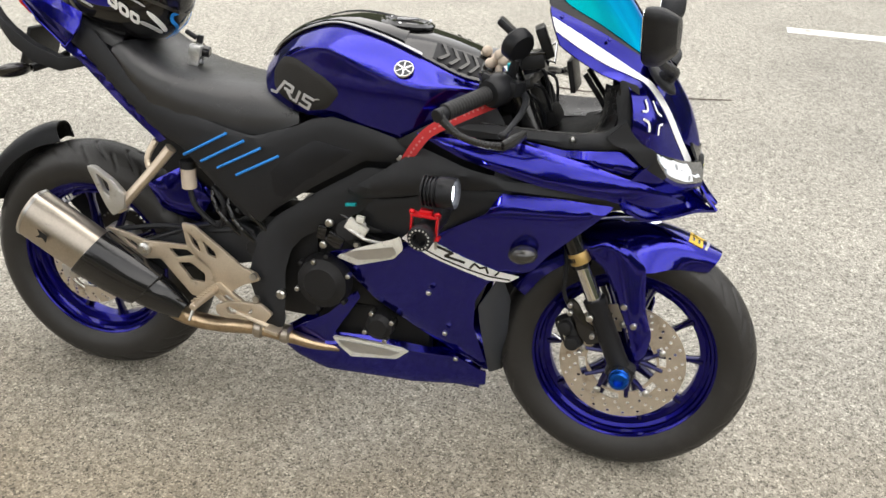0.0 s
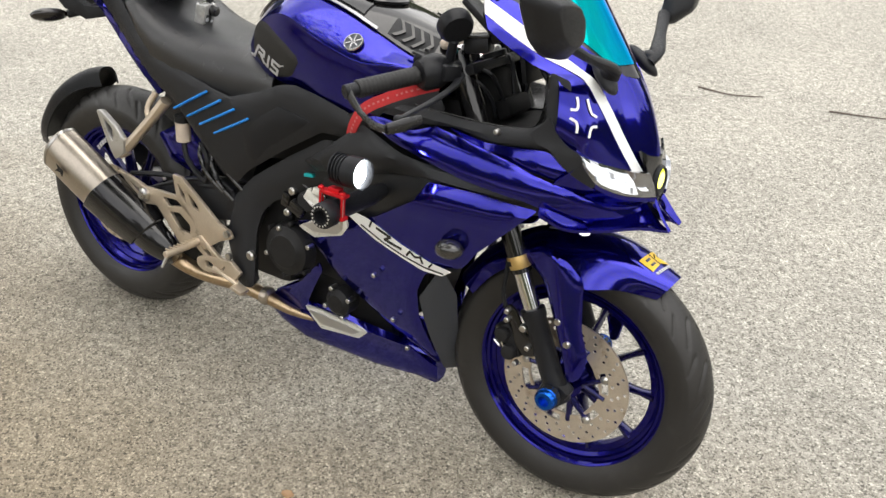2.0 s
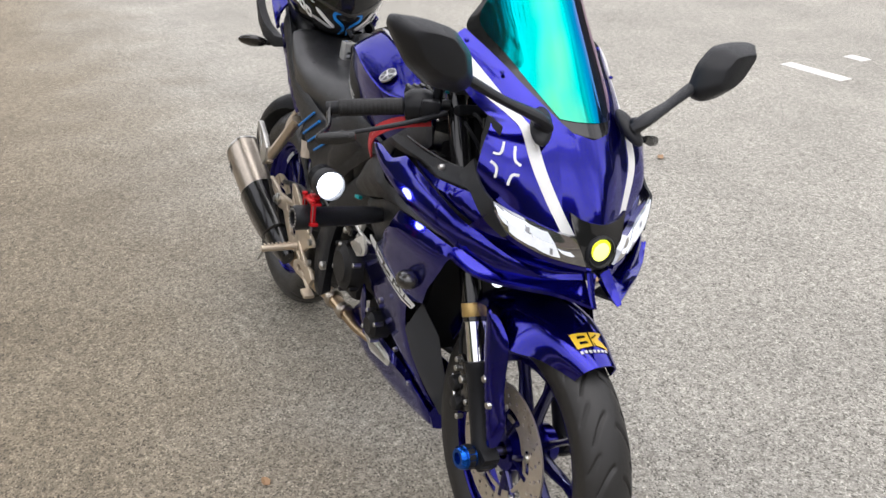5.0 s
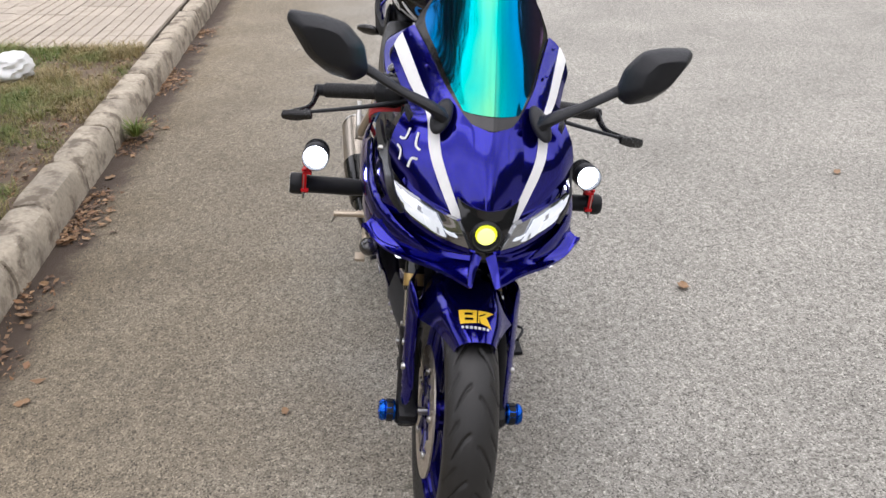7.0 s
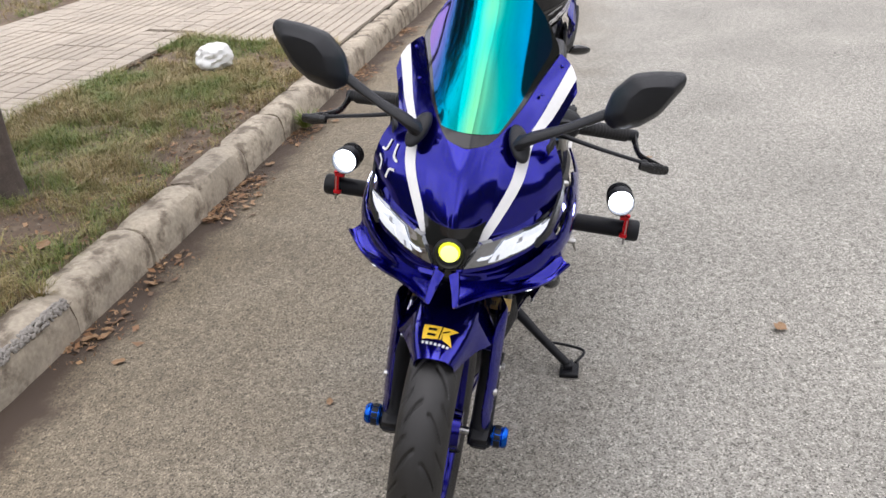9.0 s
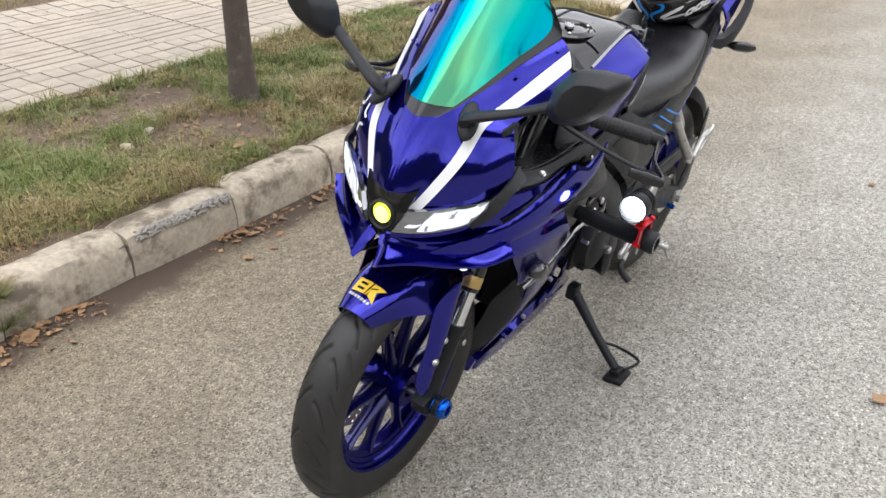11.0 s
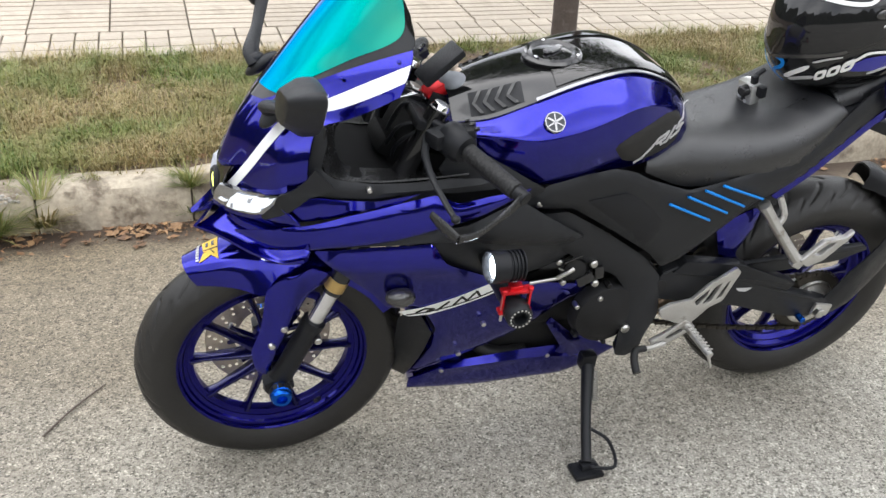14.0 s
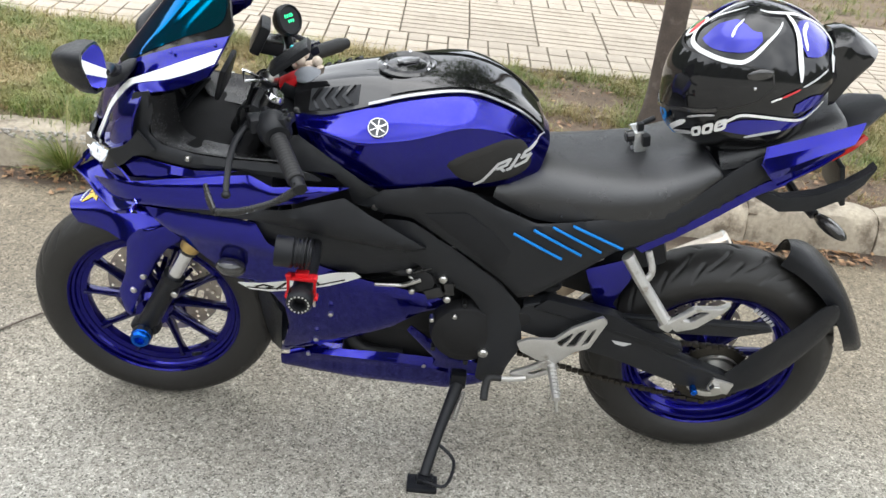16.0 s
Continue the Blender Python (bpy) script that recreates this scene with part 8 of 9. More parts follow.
# ---- handlebars ----
for s in (1, -1):
    a, b = Vector((0.916, 0.325 * s, 0.888)), Vector((1.018, 0.115 * s, 0.925))
    d = (b - a).normalized()
    bar = part("handlebar", rod(a + d * 0.01, b, 0.011, seg=14), M["black"], bike, "black clip-on handlebar")
    ribs = [(0.011, 0.012)]
    for k in range(15):
        q = 0.014 + 0.0085 * k
        ribs += [(0.0166, q), (0.0171, q + 0.0015), (0.0171, q + 0.006), (0.0166, q + 0.0075)]
    bm = lathe(ribs + [(0.011, 0.145)], 20, aim(a, a + d)[0], None, False)
    part("grip", bm, M["grip"], bar, "ribbed black rubber grip")
    bm = lathe([(0.012, 0.142), (0.026, 0.145), (0.033, 0.155), (0.034, 0.185), (0.028, 0.20), (0.012, 0.203)], 24, aim(a, a + d)[0], None, False)
    box(a + d * 0.172 + Vector((-0.02, 0, 0.022)), (0.03, 0.04, 0.02), (0, 20, -20 * s), 0.005, bm)
    part("switch_pod", bm, M["black"], bar, "black switch cluster")
    bm = bmesh.new()
    for k in range(3):
        box(a + d * (0.158 + 0.014 * k) + Vector((-0.026, 0, 0.034)), (0.01, 0.008, 0.006), (0, 20, -20 * s), 0.001, bm)
    part("switch_button", bm, M["gloss"], bar)
    bm = bmesh.new()
    tube(bm, flip([(1.035, 0.135, 0.912), (1.055, 0.19, 0.905), (1.058, 0.25, 0.893), (1.05, 0.32, 0.878), (1.044, 0.352, 0.871)], s), [0.009, 0.007, 0.006, 0.0055], 10, 6, 0.7)
    ball((1.044, 0.353 * s, 0.871), 0.009, (1, 1, 0.8), bm, 12)
    part("lever", bm, M["black"], bar, "black hand lever")
    bm = bmesh.new()
    tube(bm, flip([(0.914, 0.328, 0.892), (0.926, 0.334, 0.878), (0.962, 0.348, 0.859), (1.016, 0.386, 0.859), (1.054, 0.401, 0.864)], s), [0.008, 0.006, 0.0046, 0.0046, 0.005], 10, 4, 1.6)
    tube(bm, flip([(1.054, 0.401, 0.864), (1.070, 0.372, 0.870), (1.084, 0.341, 0.877)], s), [0.0052, 0.0066, 0.0045], 10, 3, 1.9)
    part("lever_guard", bm, M["satin"], bar, "black lever guard")
    part("bar_end", rod(a - d * 0.012, a + d * 0.014, 0.0135, seg=14), M["black"], bar)
    cl = bmesh.new()
    tube(cl, flip([(1.03, 0.10, 0.905), (1.065, 0.09, 0.885), (1.08, 0.06, 0.83), (1.05, 0.05, 0.76)], s), 0.004, 8, 8)
    part("cable", cl, M["black"], bar, "black control cables")
bm = box((1.01, 0, 0.905), (0.09, 0.23, 0.022), (0, -26, 0), 0.008)
box((0.985, 0, 0.925), (0.04, 0.06, 0.03), (0, -26, 0), 0.008, bm)
yoke = part("top_yoke", bm, M["black"], bike, "black top yoke")
for s in (1, -1):
    q = on_fork(0.70, 0.098 * s)
    part("fork_cap", rod(q, q + RAKE * 0.03, 0.021, 0.017, 20), M["chrome"], yoke, "bright fork cap")
bm = box((1.035, 0, 0.835), (0.075, 0.15, 0.15), (0, -26, 0), 0.02)
box((1.005, 0, 0.80), (0.06, 0.20, 0.10), (0, -20, 0), 0.018, bm)
part("headstock", bm, M["recess"], bike, "black frame headstock")
bm = box((1.085, 0, 0.838), (0.04, 0.10, 0.04), (0, -30, 0), 0.012)
part("wiring_box", bm, M["recess"], bike, "black wiring box under the dash")
part("stem_nut", ball((1.0, 0, 0.925), 0.018, (1, 1, 0.5), None, 14), M["chrome"], yoke, "bright stem nut")
part("lower_yoke", box((1.10, 0, 0.72), (0.08, 0.24, 0.035), (0, -26, 0), 0.01), M["black"], bike)
# dash and cockpit floor
bm = box((1.145, 0, 0.995), (0.022, 0.15, 0.075), (0, -38, 0), 0.008)
rod((1.16, -0.05, 0.985), (1.25, -0.03, 0.93), 0.006, bm=bm)
rod((1.16, 0.05, 0.985), (1.25, 0.03, 0.93), 0.006, bm=bm)
dash = part("instrument_panel", bm, M["black"], bike, "black instrument panel behind the screen")
part("instrument_glass", box((1.1345, 0, 0.988), (0.004, 0.125, 0.060), (0, -38, 0), 0.003), M["visor"], dash, "dark instrument display")
bm = bmesh.new()
g = [[(1.30, y, 0.85), (1.22, y, 0.84), (1.10, y, 0.815), (0.97, y, 0.79)] for y in (-0.15, -0.05, 0.05, 0.15)]
part("cockpit_floor", patch([[Vector(p) for p in r] for r in g], 8, 8, 0.004, face=(0, 0, 1)), M["recess"], bike, "dark cockpit floor behind the nose")
bm = box((1.225, 0, 0.822), (0.08, 0.18, 0.04), (0, -12, 0), 0.015)
box((1.278, 0, 0.885), (0.015, 0.20, 0.09), (0, -26, 0), 0.006, bm)
part("headlamp_back", bm, M["recess"], bike, "black headlamp housing back")
bm = box((1.062, -0.06, 1.005), (0.022, 0.07, 0.065), (0, -25, 10), 0.004)
part("phone_mount", bm, M["black"], bike, "black bar-mounted holder")

bm = bmesh.new()
for y in (-0.035, 0.035):
    tube(bm, [(1.252, y, 0.912), (1.222, y, 0.856), (1.190, y, 0.892), (1.150, y, 0.942)], 0.006, 8, 2)
part("dash_stay", bm, M["black"], dash, "black angled stay behind the dash")
part("dash_back", box((1.124, 0, 0.935), (0.012, 0.11, 0.07), (0, -14, 0), 0.005), M["black"], dash, "black board under the dash")

# ---- auxiliary lamps and crash bobbins ----
for s in (1, -1):
    bm = lathe([(0.012, 0.0), (0.021, 0.002), (0.023, 0.012), (0.0, 0.012)][:3] + [(0.026, 0.018), (0.026, 0.034), (0.031, 0.038), (0.031, 0.070), (0.0295, 0.072), (0.027, 0.068), (0.027, 0.050)], 32, aim((0.888, 0.325 * s, 0.733), (0.96, 0.328 * s, 0.738))[0], None, False)
    for k in range(5):
        c = (0.893 + 0.0075 * k, 0.325 * s, 0.734)
        lathe([(0.024, 0), (0.030, 0.0004), (0.030, 0.003), (0.024, 0.0034)], 28, aim(c, (c[0] + 0.1, c[1], c[2] + 0.006))[0], bm, False)
    aux = part("aux_lamp", bm, M["black"], bike, "black finned auxiliary LED lamp")
    part("aux_lens", lathe([(0.001, 0.061), (0.022, 0.060), (0.0265, 0.055), (0.001, 0.051)], 28, aim((0.888, 0.325 * s, 0.733), (0.96, 0.328 * s, 0.738))[0], None, False), M["lit_white"], aux, "lit white LED lens")
    bm = bmesh.new()
    for k in range(4):
        box((0.925 + 0.006 * k, 0.353 * s, 0.738), (0.004, 0.001, 0.006), (0, 0, 0), 0, bm)
    part("lamp_print", bm, M["white"], aux)
    bm = box((0.905, 0.344 * s, 0.690), (0.060, 0.020, 0.007), (0, 0, 0), 0.002)
    box((0.905, 0.340 * s, 0.697), (0.026, 0.016, 0.008), (0, 0, 0), 0.002, bm)
    for dx in (-0.026, 0.026):
        box((0.905 + dx, 0.350 * s, 0.668), (0.005, 0.010, 0.050), (0, 0, 0), 0.001, bm)
        box((0.905 + dx, 0.348 * s, 0.647), (0.013, 0.018, 0.008), (0, 0, 0), 0.002, bm)
        rod((0.905 + dx, 0.352 * s, 0.694), (0.905 + dx, 0.352 * s, 0.701), 0.006, seg=8, bm=bm)
    clamp = part("lamp_clamp", bm, M["red"], aux, "red anodised clamp")
    for dx in (-0.026, 0.026):
        part("clamp_bolt", rod((0.905 + dx, 0.352 * s, 0.625), (0.905 + dx, 0.352 * s, 0.70), 0.003, seg=8), M["steel"], clamp, "steel clamp bolt")
    c = Vector((0.905, 0, 0.653))
    bob = part("crash_bobbin", lathe([(0.010, 0.14 * s), (0.018, 0.20 * s), (0.021, 0.24 * s), (0.021, 0.345 * s), (0.026, 0.352 * s), (0.026, 0.378 * s), (0.023, 0.384 * s), (0.014, 0.384 * s), (0.012, 0.366 * s), (0.001, 0.366 * s)], 30, Matrix.Translation(c), None, False), M["black"], bike, "black crash bobbin")
    bm = bmesh.new()
    for k in range(16):
        q = 6.28319 * k / 16
        ball((c.x + 0.0195 * math.cos(q), 0.3845 * s, c.z + 0.0195 * math.sin(q)), 0.0022, (1, 0.5, 1), bm, 6)
    part("bobbin_studs", bm, M["alloy"], bob, "ring of bright studs")

# small fittings round the yoke
bm = bmesh.new()
for a, b, c in (((1.07, 0.07, 0.985), (1.03, 0.045, 0.955), (1.075, 0.04, 0.945)),):
    tube(bm, [a, b, c, a], 0.0032, 6, 1)
part("bright_bracket", bm, M["chrome"], yoke, "bright triangular bracket")
part("ignition_lock", lathe([(0.001, 0.026), (0.013, 0.026), (0.016, 0.022), (0.018, 0.0), (0.001, 0.0)], 22, aim((1.035, 0.0, 0.925), (1.0, 0.0, 1.0))[0], None, False), M["steel"], yoke, "steel ignition lock")
part("ignition_ring", lathe([(0.020, 0.016), (0.025, 0.014), (0.025, 0.004), (0.020, 0.002)], 22, aim((1.035, 0.0, 0.925), (1.0, 0.0, 1.0))[0]), M["black"], yoke)
for k, (p, q, r) in enumerate((((1.03, 0.09, 0.915), (1.075, 0.08, 0.905), (1.09, 0.05, 0.85)), ((1.03, -0.08, 0.915), (1.07, -0.075, 0.91), (1.09, -0.04, 0.85)), ((1.02, 0.05, 0.92), (1.055, 0.03, 0.925), (1.08, 0.01, 0.86)))):
    bm = bmesh.new()
    tube(bm, [p, q, r], 0.0035 + 0.0006 * (k % 3), 8, 8)
    part("wire", bm, M["black"], yoke, "black wiring loom")
for s in (1, -1):
    d = Vector((0.102, -0.21 * s, 0.037)).normalized()
    c = Vector((0.916, 0.325 * s, 0.888)) + d * 0.185
    bm = box(c + Vector((0.022, 0, 0.004)), (0.038, 0.05, 0.030), (0, 0, -64 * s), 0.006)
    part("lever_perch", bm, M["black"], yoke, "black lever perch")
res2 = part("front_reservoir", box((1.045, -0.095, 0.968), (0.052, 0.042, 0.030), (0, -10, 12), 0.006), M["black"], yoke, "black front brake reservoir")
part("reservoir_lid", box((1.044, -0.095, 0.985), (0.050, 0.040, 0.006), (0, -10, 12), 0.002), M["satin"], res2)
part("cyan_fitting", rod((1.005, -0.118, 0.945), (1.004, -0.120, 0.962), 0.006, seg=12), M["cyan"], res2, "cyan anodised banjo fitting")
part("dash_wing", box((1.150, 0.085, 0.985), (0.012, 0.05, 0.065), (0, -30, -20), 0.004), M["black"], dash, "black board beside the dash")

# ---- things on the motorcycle ----
def on_bike(ob):
    """Place a loose thing, modelled in the motorcycle's own axes, where it rests on the leaning machine."""
    ob.matrix_basis = Matrix.Rotation(radians(LEAN), 4, "X") @ ob.matrix_basis
    return ob


# helmet on the pillion pad
HC = Vector((0.040, -0.005, 1.063))
HM = Matrix.Translation(HC) @ Matrix.Rotation(radians(15), 4, "Y") @ Matrix.Rotation(radians(-4), 4, "Z")


def shell_r(th, ph):
    """Helmet shell point: th round the head from the front, ph up; the chin bar reaches forward, the nape tucks in."""
    c = math.cos(th)
    cp = math.cos(ph) if ph > 0 else max(0, math.cos(ph)) ** 0.5
    x, y, z = c * cp * (0.176 if c > 0 else 0.166), math.sin(th) * cp * 0.136, math.sin(ph) * (0.150 if ph > 0 else 0.145)
    if z < 0:
        k = min(1, -z / 0.07)
        x *= 1 + (0.09 * c * c * k if c > 0 else -0.22 * k)
    x -= 0.02 * max(0, math.sin(ph)) * c
    return Vector((x, y, max(z, -0.112 - 0.043 * max(0, c) + 0.010 * max(0, -c))))


def helmet_patch(t0, t1, p0, p1, nt, npn, lift=0.0, thick=0.004, bm=None, warp=None):
    one = bmesh.new()
    g = []
    for i in range(nt + 1):
        row = []
        for j in range(npn + 1):
            a, b = t0 + (t1 - t0) * i / nt, p0 + (p1 - p0) * j / npn
            if warp:
                a, b = warp(i / nt, j / npn)
            p = shell_r(radians(a), radians(b))
            row.append(one.verts.new(p + p.normalized() * lift))
        g.append(row)
    for i in range(nt):
        for j in range(npn):
            one.faces.new((g[i][j], g[i + 1][j], g[i + 1][j + 1], g[i][j + 1]))
    one.normal_update()
    if sum(f.normal.dot(f.calc_center_median()) for f in one.faces) < 0:
        bmesh.ops.reverse_faces(one, faces=one.faces)
    shell(one, thick)
    return merge(bm, one)


helmet = tagged(new("helmet"), "full-face black and blue helmet with white lines on the pillion seat", "helmet")
helmet.matrix_basis = Matrix.Rotation(radians(LEAN), 4, "X") @ HM
bm = helmet_patch(0, 360, -88, 89, 72, 44, 0, 0)
bmesh.ops.remove_doubles(bm, verts=bm.verts, dist=0.0008)
part("shell", bm, M["gloss"], helmet, "glossy black shell")
VLO = ([0, 34, 55, 72, 87, 96], [-18, -9, -5.5, -0.5, 5, 15])
VHI = ([0, 40, 62, 79, 96], [33, 34, 29.5, 28, 23])


def visor_at(u, v, grow):
    a = (95 + grow) * (2 * u - 1)
    lo, hi = float(np.interp(abs(a), *VLO)) - grow, float(np.interp(abs(a), *VHI)) + grow
    return a, lo + (hi - lo) * v


part("visor", helmet_patch(0, 0, 0, 0, 56, 18, 0.0065, 0.003, None, lambda u, v: visor_at(u, v, 0)), M["visor"], helmet, "dark glossy visor, closed")
part("visor_seal", helmet_patch(0, 0, 0, 0, 56, 16, 0.0035, 0.002, None, lambda u, v: visor_at(u, v, 1.6)), M["rubber"], helmet, "rubber visor seal")
part("visor_sill", helmet_patch(0, 0, 0, 0, 48, 3, 0.0095, 0.004, None, lambda u, v: (62 * (2 * u - 1), float(np.interp(abs(62 * (2 * u - 1)), *VLO)) - 1 + 3 * v)), M["smoke"], helmet, "lower visor rim")


def area(s, pts, mat, label, n=18, lift=0.003):
    """A graphic between a lower and an upper line on the shell, given as (round, low, high)."""
    sp = spline(pts, 6)
    k = len(sp) - 1
    part("graphic", helmet_patch(0, 0, 0, 0, k, 8, lift, 0.001, None, lambda u, v: (s * sp[round(u * k)].x, sp[round(u * k)].y + (sp[round(u * k)].z - sp[round(u * k)].y) * v)), mat, helmet, label)


def band(s, pts, w, mat, label, lift=0.0045):
    sp = spline([(a, b, 0) for a, b in pts], 8)
    k = len(sp) - 1

    def at(u, v):
        i = round(u * k)
        d = sp[min(i + 1, k)] - sp[max(i - 1, 0)]
        n = Vector((-d.y, d.x, 0)).normalized() * w * (v - 0.5) * min(1, 0.3 + 4 * min(u, 1 - u))
        return s * (sp[i].x + n.x), sp[i].y + n.y
    part("stripe", helmet_patch(0, 0, 0, 0, k, 2, lift, 0.001, None, at), mat, helmet, label)


for s in (1, -1):
    area(s, [(24, 44, 58), (45, 40, 65), (66, 39, 62), (80, 40, 56), (90, 47, 54)], M["helmet_blue"], "deep blue brow graphic")
    area(s, [(126, 28, 40), (138, 24, 50), (154, 25, 52), (168, 30, 46)], M["helmet_blue"], "deep blue rear graphic")
    area(s, [(64, -24, -19), (76, -27, -13), (92, -29, -14), (110, -28, -18), (126, -27, -19), (138, -20, -12)], M["helmet_blue"], "deep blue lower band")
    area(s, [(112, -12, -5), (124, -14, -2), (138, -12, -6)], M["helmet_blue"], "deep blue nape graphic")
    band(s, [(30, 78), (4, 62), (0, 50), (14, 40), (43, 35.5), (69, 32), (79, 34), (96, 46), (124, 58)], 3.2, M["white"], "white brow outline")
    # a glint on the blue brow, painted as a short white stroke
    band(s, [(58, 50), (56, 58), (60, 66)], 3.4, M["white"], "white stroke painted as a glint")
    band(s, [(148, 62), (136, 52), (121, 33), (115, 12)], 4.2, M["white"], "white slash")
    band(s, [(100, 76), (150, 62), (168, 48), (172, 34), (164, 23), (152, 17), (146, 9)], 3.8, M["white"], "white crown outline")
    band(s, [(128, 32), (138, 44), (156, 48)], 3.0, M["white"], "white rear stroke")
    band(s, [(62, -19), (70, -12), (78, -8), (95, -12), (127, -22), (147, -15)], 2.2, M["white"], "white lower line")
    band(s, [(14, -39), (24, -30), (38, -19)], 4.5, M["white"], "white chin slash")
    band(s, [(17, -41), (30, -35), (42, -31)], 4.0, M["silver_decal"], "grey chin slash")
    band(s, [(40, -15), (50, -11), (60, -9)], 1.8, M["silver_decal"], "thin grey chin line")
    band(s, [(78, -30), (92, -27), (106, -27)], 2.6, M["silver_decal"], "grey lower slash")
    band(s, [(101, 3.5), (108, 5.5), (114, 7)], 1.3, M["strap"], "thin red line")
    band(s, [(94, 1.5), (98, 2.8), (101, 3.5)], 1.3, M["white"], "thin white line")
    band(s, [(116, 8), (128, 10.5), (141, 13)], 1.3, M["silver_decal"], "thin grey print line")
    for k in range(3):
        def ring(u, v, s=s, k=k):
            a = 6.28319 * u
            r = (0.42 + 0.58 * v) / (abs(math.cos(a)) ** 4 + abs(math.sin(a)) ** 4) ** 0.25
            p, q = 4.0 * r * math.cos(a), 5.6 * r * math.sin(a)
            return s * (46.2 + 8.8 * k + p + 0.18 * q), -27.5 + 5.0 * k + q + 0.5 * p
        part("logo_shape", helmet_patch(0, 0, 0, 0, 28, 2, 0.0065, 0.001, None, ring), M["white"], helmet, "white ring-like logo shape on the chin")
    band(s, [(9, -17), (16, -18), (15, -24), (6, -31), (3, -38), (6, -50)], 3.6, M["stripe_blue"], "sky blue chin vent trim", 0.007)
    p = shell_r(radians(87 * s), radians(22))
    part("visor_pivot", ball(p * 1.03, 0.021, (1.2, 0.3, 0.6), None, 16), M["smoke"], helmet, "visor pivot cover")
    p = shell_r(radians(84 * s), radians(13))
    part("visor_stud", ball(p * 1.055, 0.003, (1, 0.6, 1), None, 10), M["chrome"], helmet)
secs = []
for y, k, up in ((-0.056, 0.72, -0.012), (-0.048, 0.90, -0.007), (-0.025, 1.0, -0.002), (0.0, 1.02, 0.0), (0.025, 1.0, -0.002), (0.048, 0.90, -0.007), (0.056, 0.72, -0.012)):
    secs.append([(-0.12 - (-0.12 - x) * k, y, z + up) for x, z in ((-0.148, 0.076), (-0.172, 0.078), (-0.190, 0.073), (-0.232, 0.034), (-0.226, 0.024), (-0.188, -0.012), (-0.160, -0.045), (-0.145, -0.048), (-0.140, 0.02))])
part("spoiler", loft(secs), M["gloss"], helmet, "black rear spoiler")
def badge(u, v, k, a0, a1):
    a = a0 + (a1 - a0) * u
    return -8 + 11 * k * v * math.cos(a), 46 + 9 * k * v * math.sin(a)


part("front_badge", helmet_patch(0, 0, 0, 0, 24, 4, 0.0045, 0.001, None, lambda u, v: badge(u, v, 1, 0, 6.28319)), M["white"], helmet, "white oval badge")
part("badge_half", helmet_patch(0, 0, 0, 0, 10, 3, 0.006, 0.001, None, lambda u, v: badge(u, v, 0.78, -1.0, 1.57)), M["red"], helmet, "red badge field")
part("badge_half", helmet_patch(0, 0, 0, 0, 10, 3, 0.006, 0.001, None, lambda u, v: badge(u, v, 0.78, 1.75, 4.1)), M["helmet_green"], helmet, "green badge field")

# action camera clipped in front of the helmet
m = Matrix.Rotation(radians(LEAN), 4, "X") @ pose(0.235, -0.018, 0.882, 0, 10, 10)
cam_thing = tagged(new("action_camera"), "small action camera in a clear case on the seat", "camera")
cam_thing.matrix_basis = m
part("case", box((0, 0, 0), (0.028, 0.046, 0.050), (0, 0, 0), 0.005), M["clear"], cam_thing, "clear waterproof case")
part("lens", lathe([(0.001, 0.030), (0.010, 0.030), (0.013, 0.027), (0.0135, 0.012), (0.001, 0.012)], 22, pose(0, 0.006, 0.010, 0, 0, -90), None, False), M["gloss"], cam_thing, "round black lens")
part("core", box((0.0145, -0.004, -0.010), (0.002, 0.022, 0.020), (0, 0, 0), 0.001), M["black"], cam_thing, "dark camera body behind the case")
for k, (y, z, r) in enumerate(((-0.010, -0.012, 0.006), (0.008, -0.018, 0.005))):
    part("button", ball((0.0155, y, z), r, (0.4, 1, 1), None, 10), M["plastic_grey"], cam_thing)
bm = box((0, 0.012, 0.034), (0.014, 0.012, 0.018), (0, 0, 0), 0.002)
box((-0.008, 0.030, 0.010), (0.016, 0.018, 0.026), (0, 0, 0), 0.003, bm)
box((0.0, 0.0, -0.026), (0.024, 0.03, 0.010), (0, 0, 0), 0.002, bm)
rod((-0.006, 0.004, 0.036), (-0.034, 0.004, 0.046), 0.006, seg=10, bm=bm)
part("latch", bm, M["black"], cam_thing, "black case latch and mount")

# round gauge by the right mirror
gauge = tagged(new("clip_gauge"), "small round digital gauge clamped to the black handlebar", "gauge")
m, n = aim((1.03, -0.155, 1.0), (0.98, -0.12, 1.03))
m = Matrix.Translation((-0.008, 0.004, 0.005)) @ m @ Matrix.Scale(1.2, 4)
gauge.matrix_basis = Matrix.Rotation(radians(LEAN), 4, "X") @ m
part("housing", lathe([(0.001, -0.012), (0.024, -0.012), (0.028, -0.006), (0.029, 0.008), (0.026, 0.012), (0.024, 0.008), (0.001, 0.007)], 32, None, None, False), M["black"], gauge, "black round housing")
bm = bmesh.new()
for k in range(4):
    box((0.008 - 0.0052 * k, 0.0085, 0.008), (0.0022, 0.001, 0.0058), (0, 0, 0), 0, bm)
    if k:
        box((0.008 - 0.0052 * k, 0.0085, -0.002), (0.0022, 0.001, 0.0050), (0, 0, 0), 0, bm)
part("digits", bm, M["green_led"], gauge, "green digit bars")
part("stem", rod((0, -0.01, -0.02), (0, -0.02, -0.085), 0.008, seg=10), M["black"], gauge, "black clamp stem")

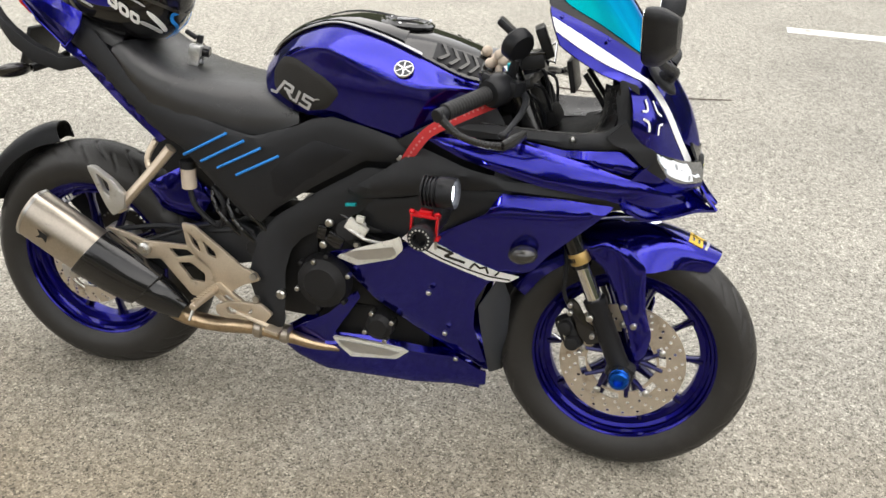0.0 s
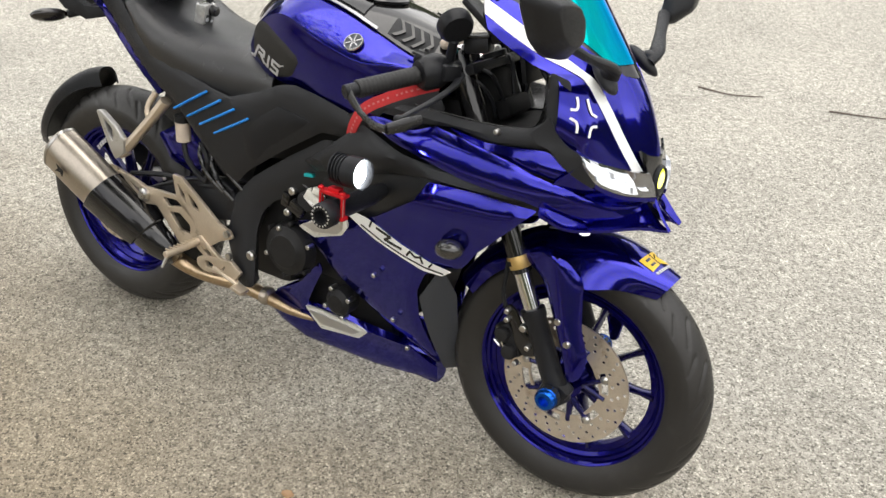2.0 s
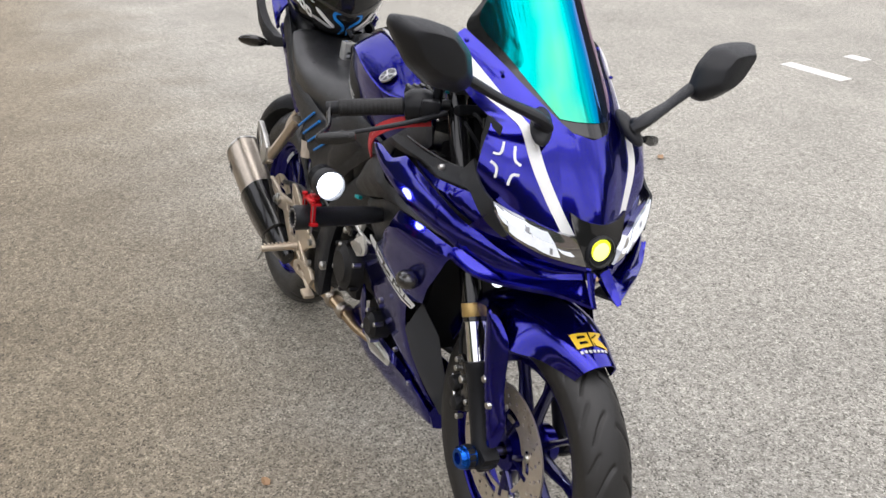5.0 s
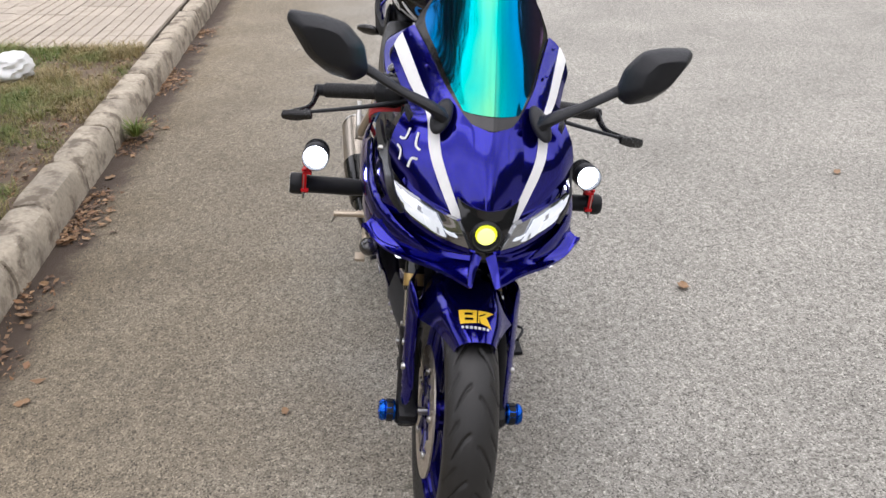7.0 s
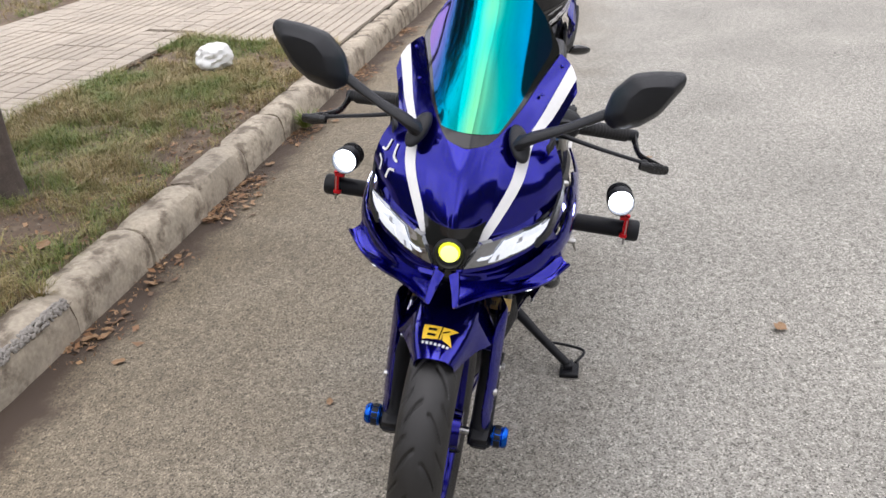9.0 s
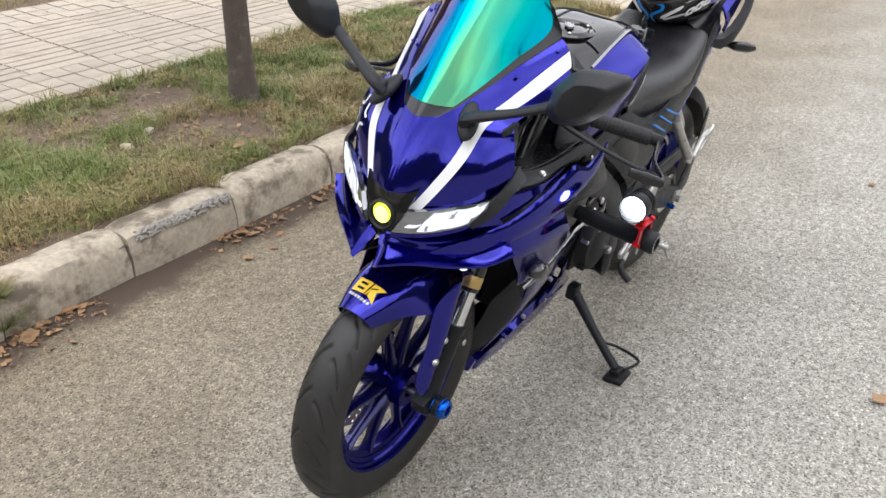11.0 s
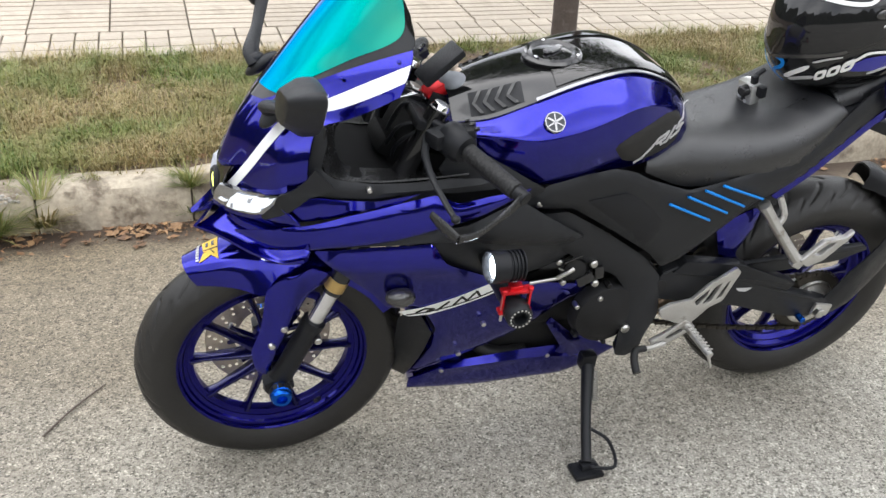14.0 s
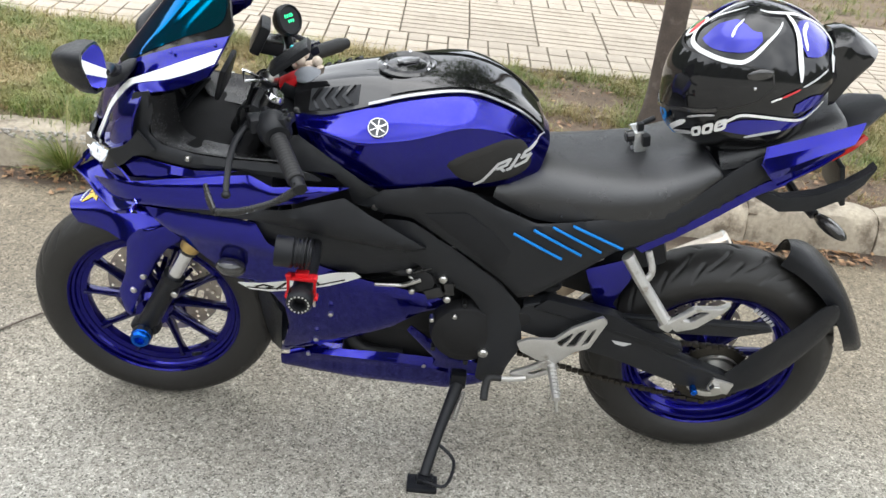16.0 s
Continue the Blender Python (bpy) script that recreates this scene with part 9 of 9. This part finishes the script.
# grey and red key clip with beige beads behind the tank
clip = on_bike(finish("key_clip", box((0.982, 0.004, 0.940), (0.058, 0.040, 0.026), (0, 28, 10), 0.008), M["red"]))
tagged(clip, "red clip lying on the steering head", "clip")
holder = on_bike(finish("bar_holder", box((0.985, 0.02, 1.000), (0.098, 0.055, 0.016), (0, 38, 8), 0.006), M["black"]))
tagged(holder, "black phone holder plate above the yoke", "phone holder")
pad = on_bike(finish("grey_pad", ball((0.948, 0.0, 0.952), 0.030, (1.1, 1.1, 0.55), seg=16), M["pouch_grey"]))
tagged(pad, "soft grey pouch tucked before the tank", "pouch")
beads = tagged(new("plush_pompoms"), "beige plush pompoms tucked before the tank", "plush toy")
beads.matrix_basis = Matrix.Rotation(radians(LEAN), 4, "X")
for k in range(11):
    a = k * 0.8
    part("pompom", ball((0.955 + 0.026 * math.cos(a), -0.048 + 0.024 * math.sin(a * 0.7), 0.952 + 0.016 * math.sin(a * 2)), 0.012, (1, 1, 1), None, 10), M["plush"], beads)

# red woven strap looped from the right bar down to the fairing
strap = tagged(new("strap"), "red woven strap with pale print looped from the bar", "strap")
strap.matrix_basis = Matrix.Rotation(radians(LEAN), 4, "X")
SP = spline([(0.99, -0.14, 0.885), (0.955, -0.185, 0.872), (0.915, -0.205, 0.852), (0.865, -0.208, 0.82), (0.83, -0.195, 0.775), (0.80, -0.165, 0.725)], 6)
rows = []
for i, p in enumerate(SP):
    d = (SP[min(i + 1, len(SP) - 1)] - SP[max(i - 1, 0)]).normalized()
    w = d.cross(Vector((0, 1, 0))).normalized()
    rows.append([p + w * k for k in (-0.0115, -0.004, 0.004, 0.0115)])
part("webbing", patch(rows, 36, 5, 0.003, face=(0, -1, 0)), M["strap"], strap, "red webbing")
bm = bmesh.new()
for k in range(20):
    if k % 7 == 6:
        continue
    u = 0.1 + 0.04 * k
    patch(rows, 1, 1, 0.0006, u, u + 0.018, 0.42, 0.58, 0.0012, (0, -1, 0), bm)
part("strap_print", bm, M["strap_print"], strap, "pale letter bars")
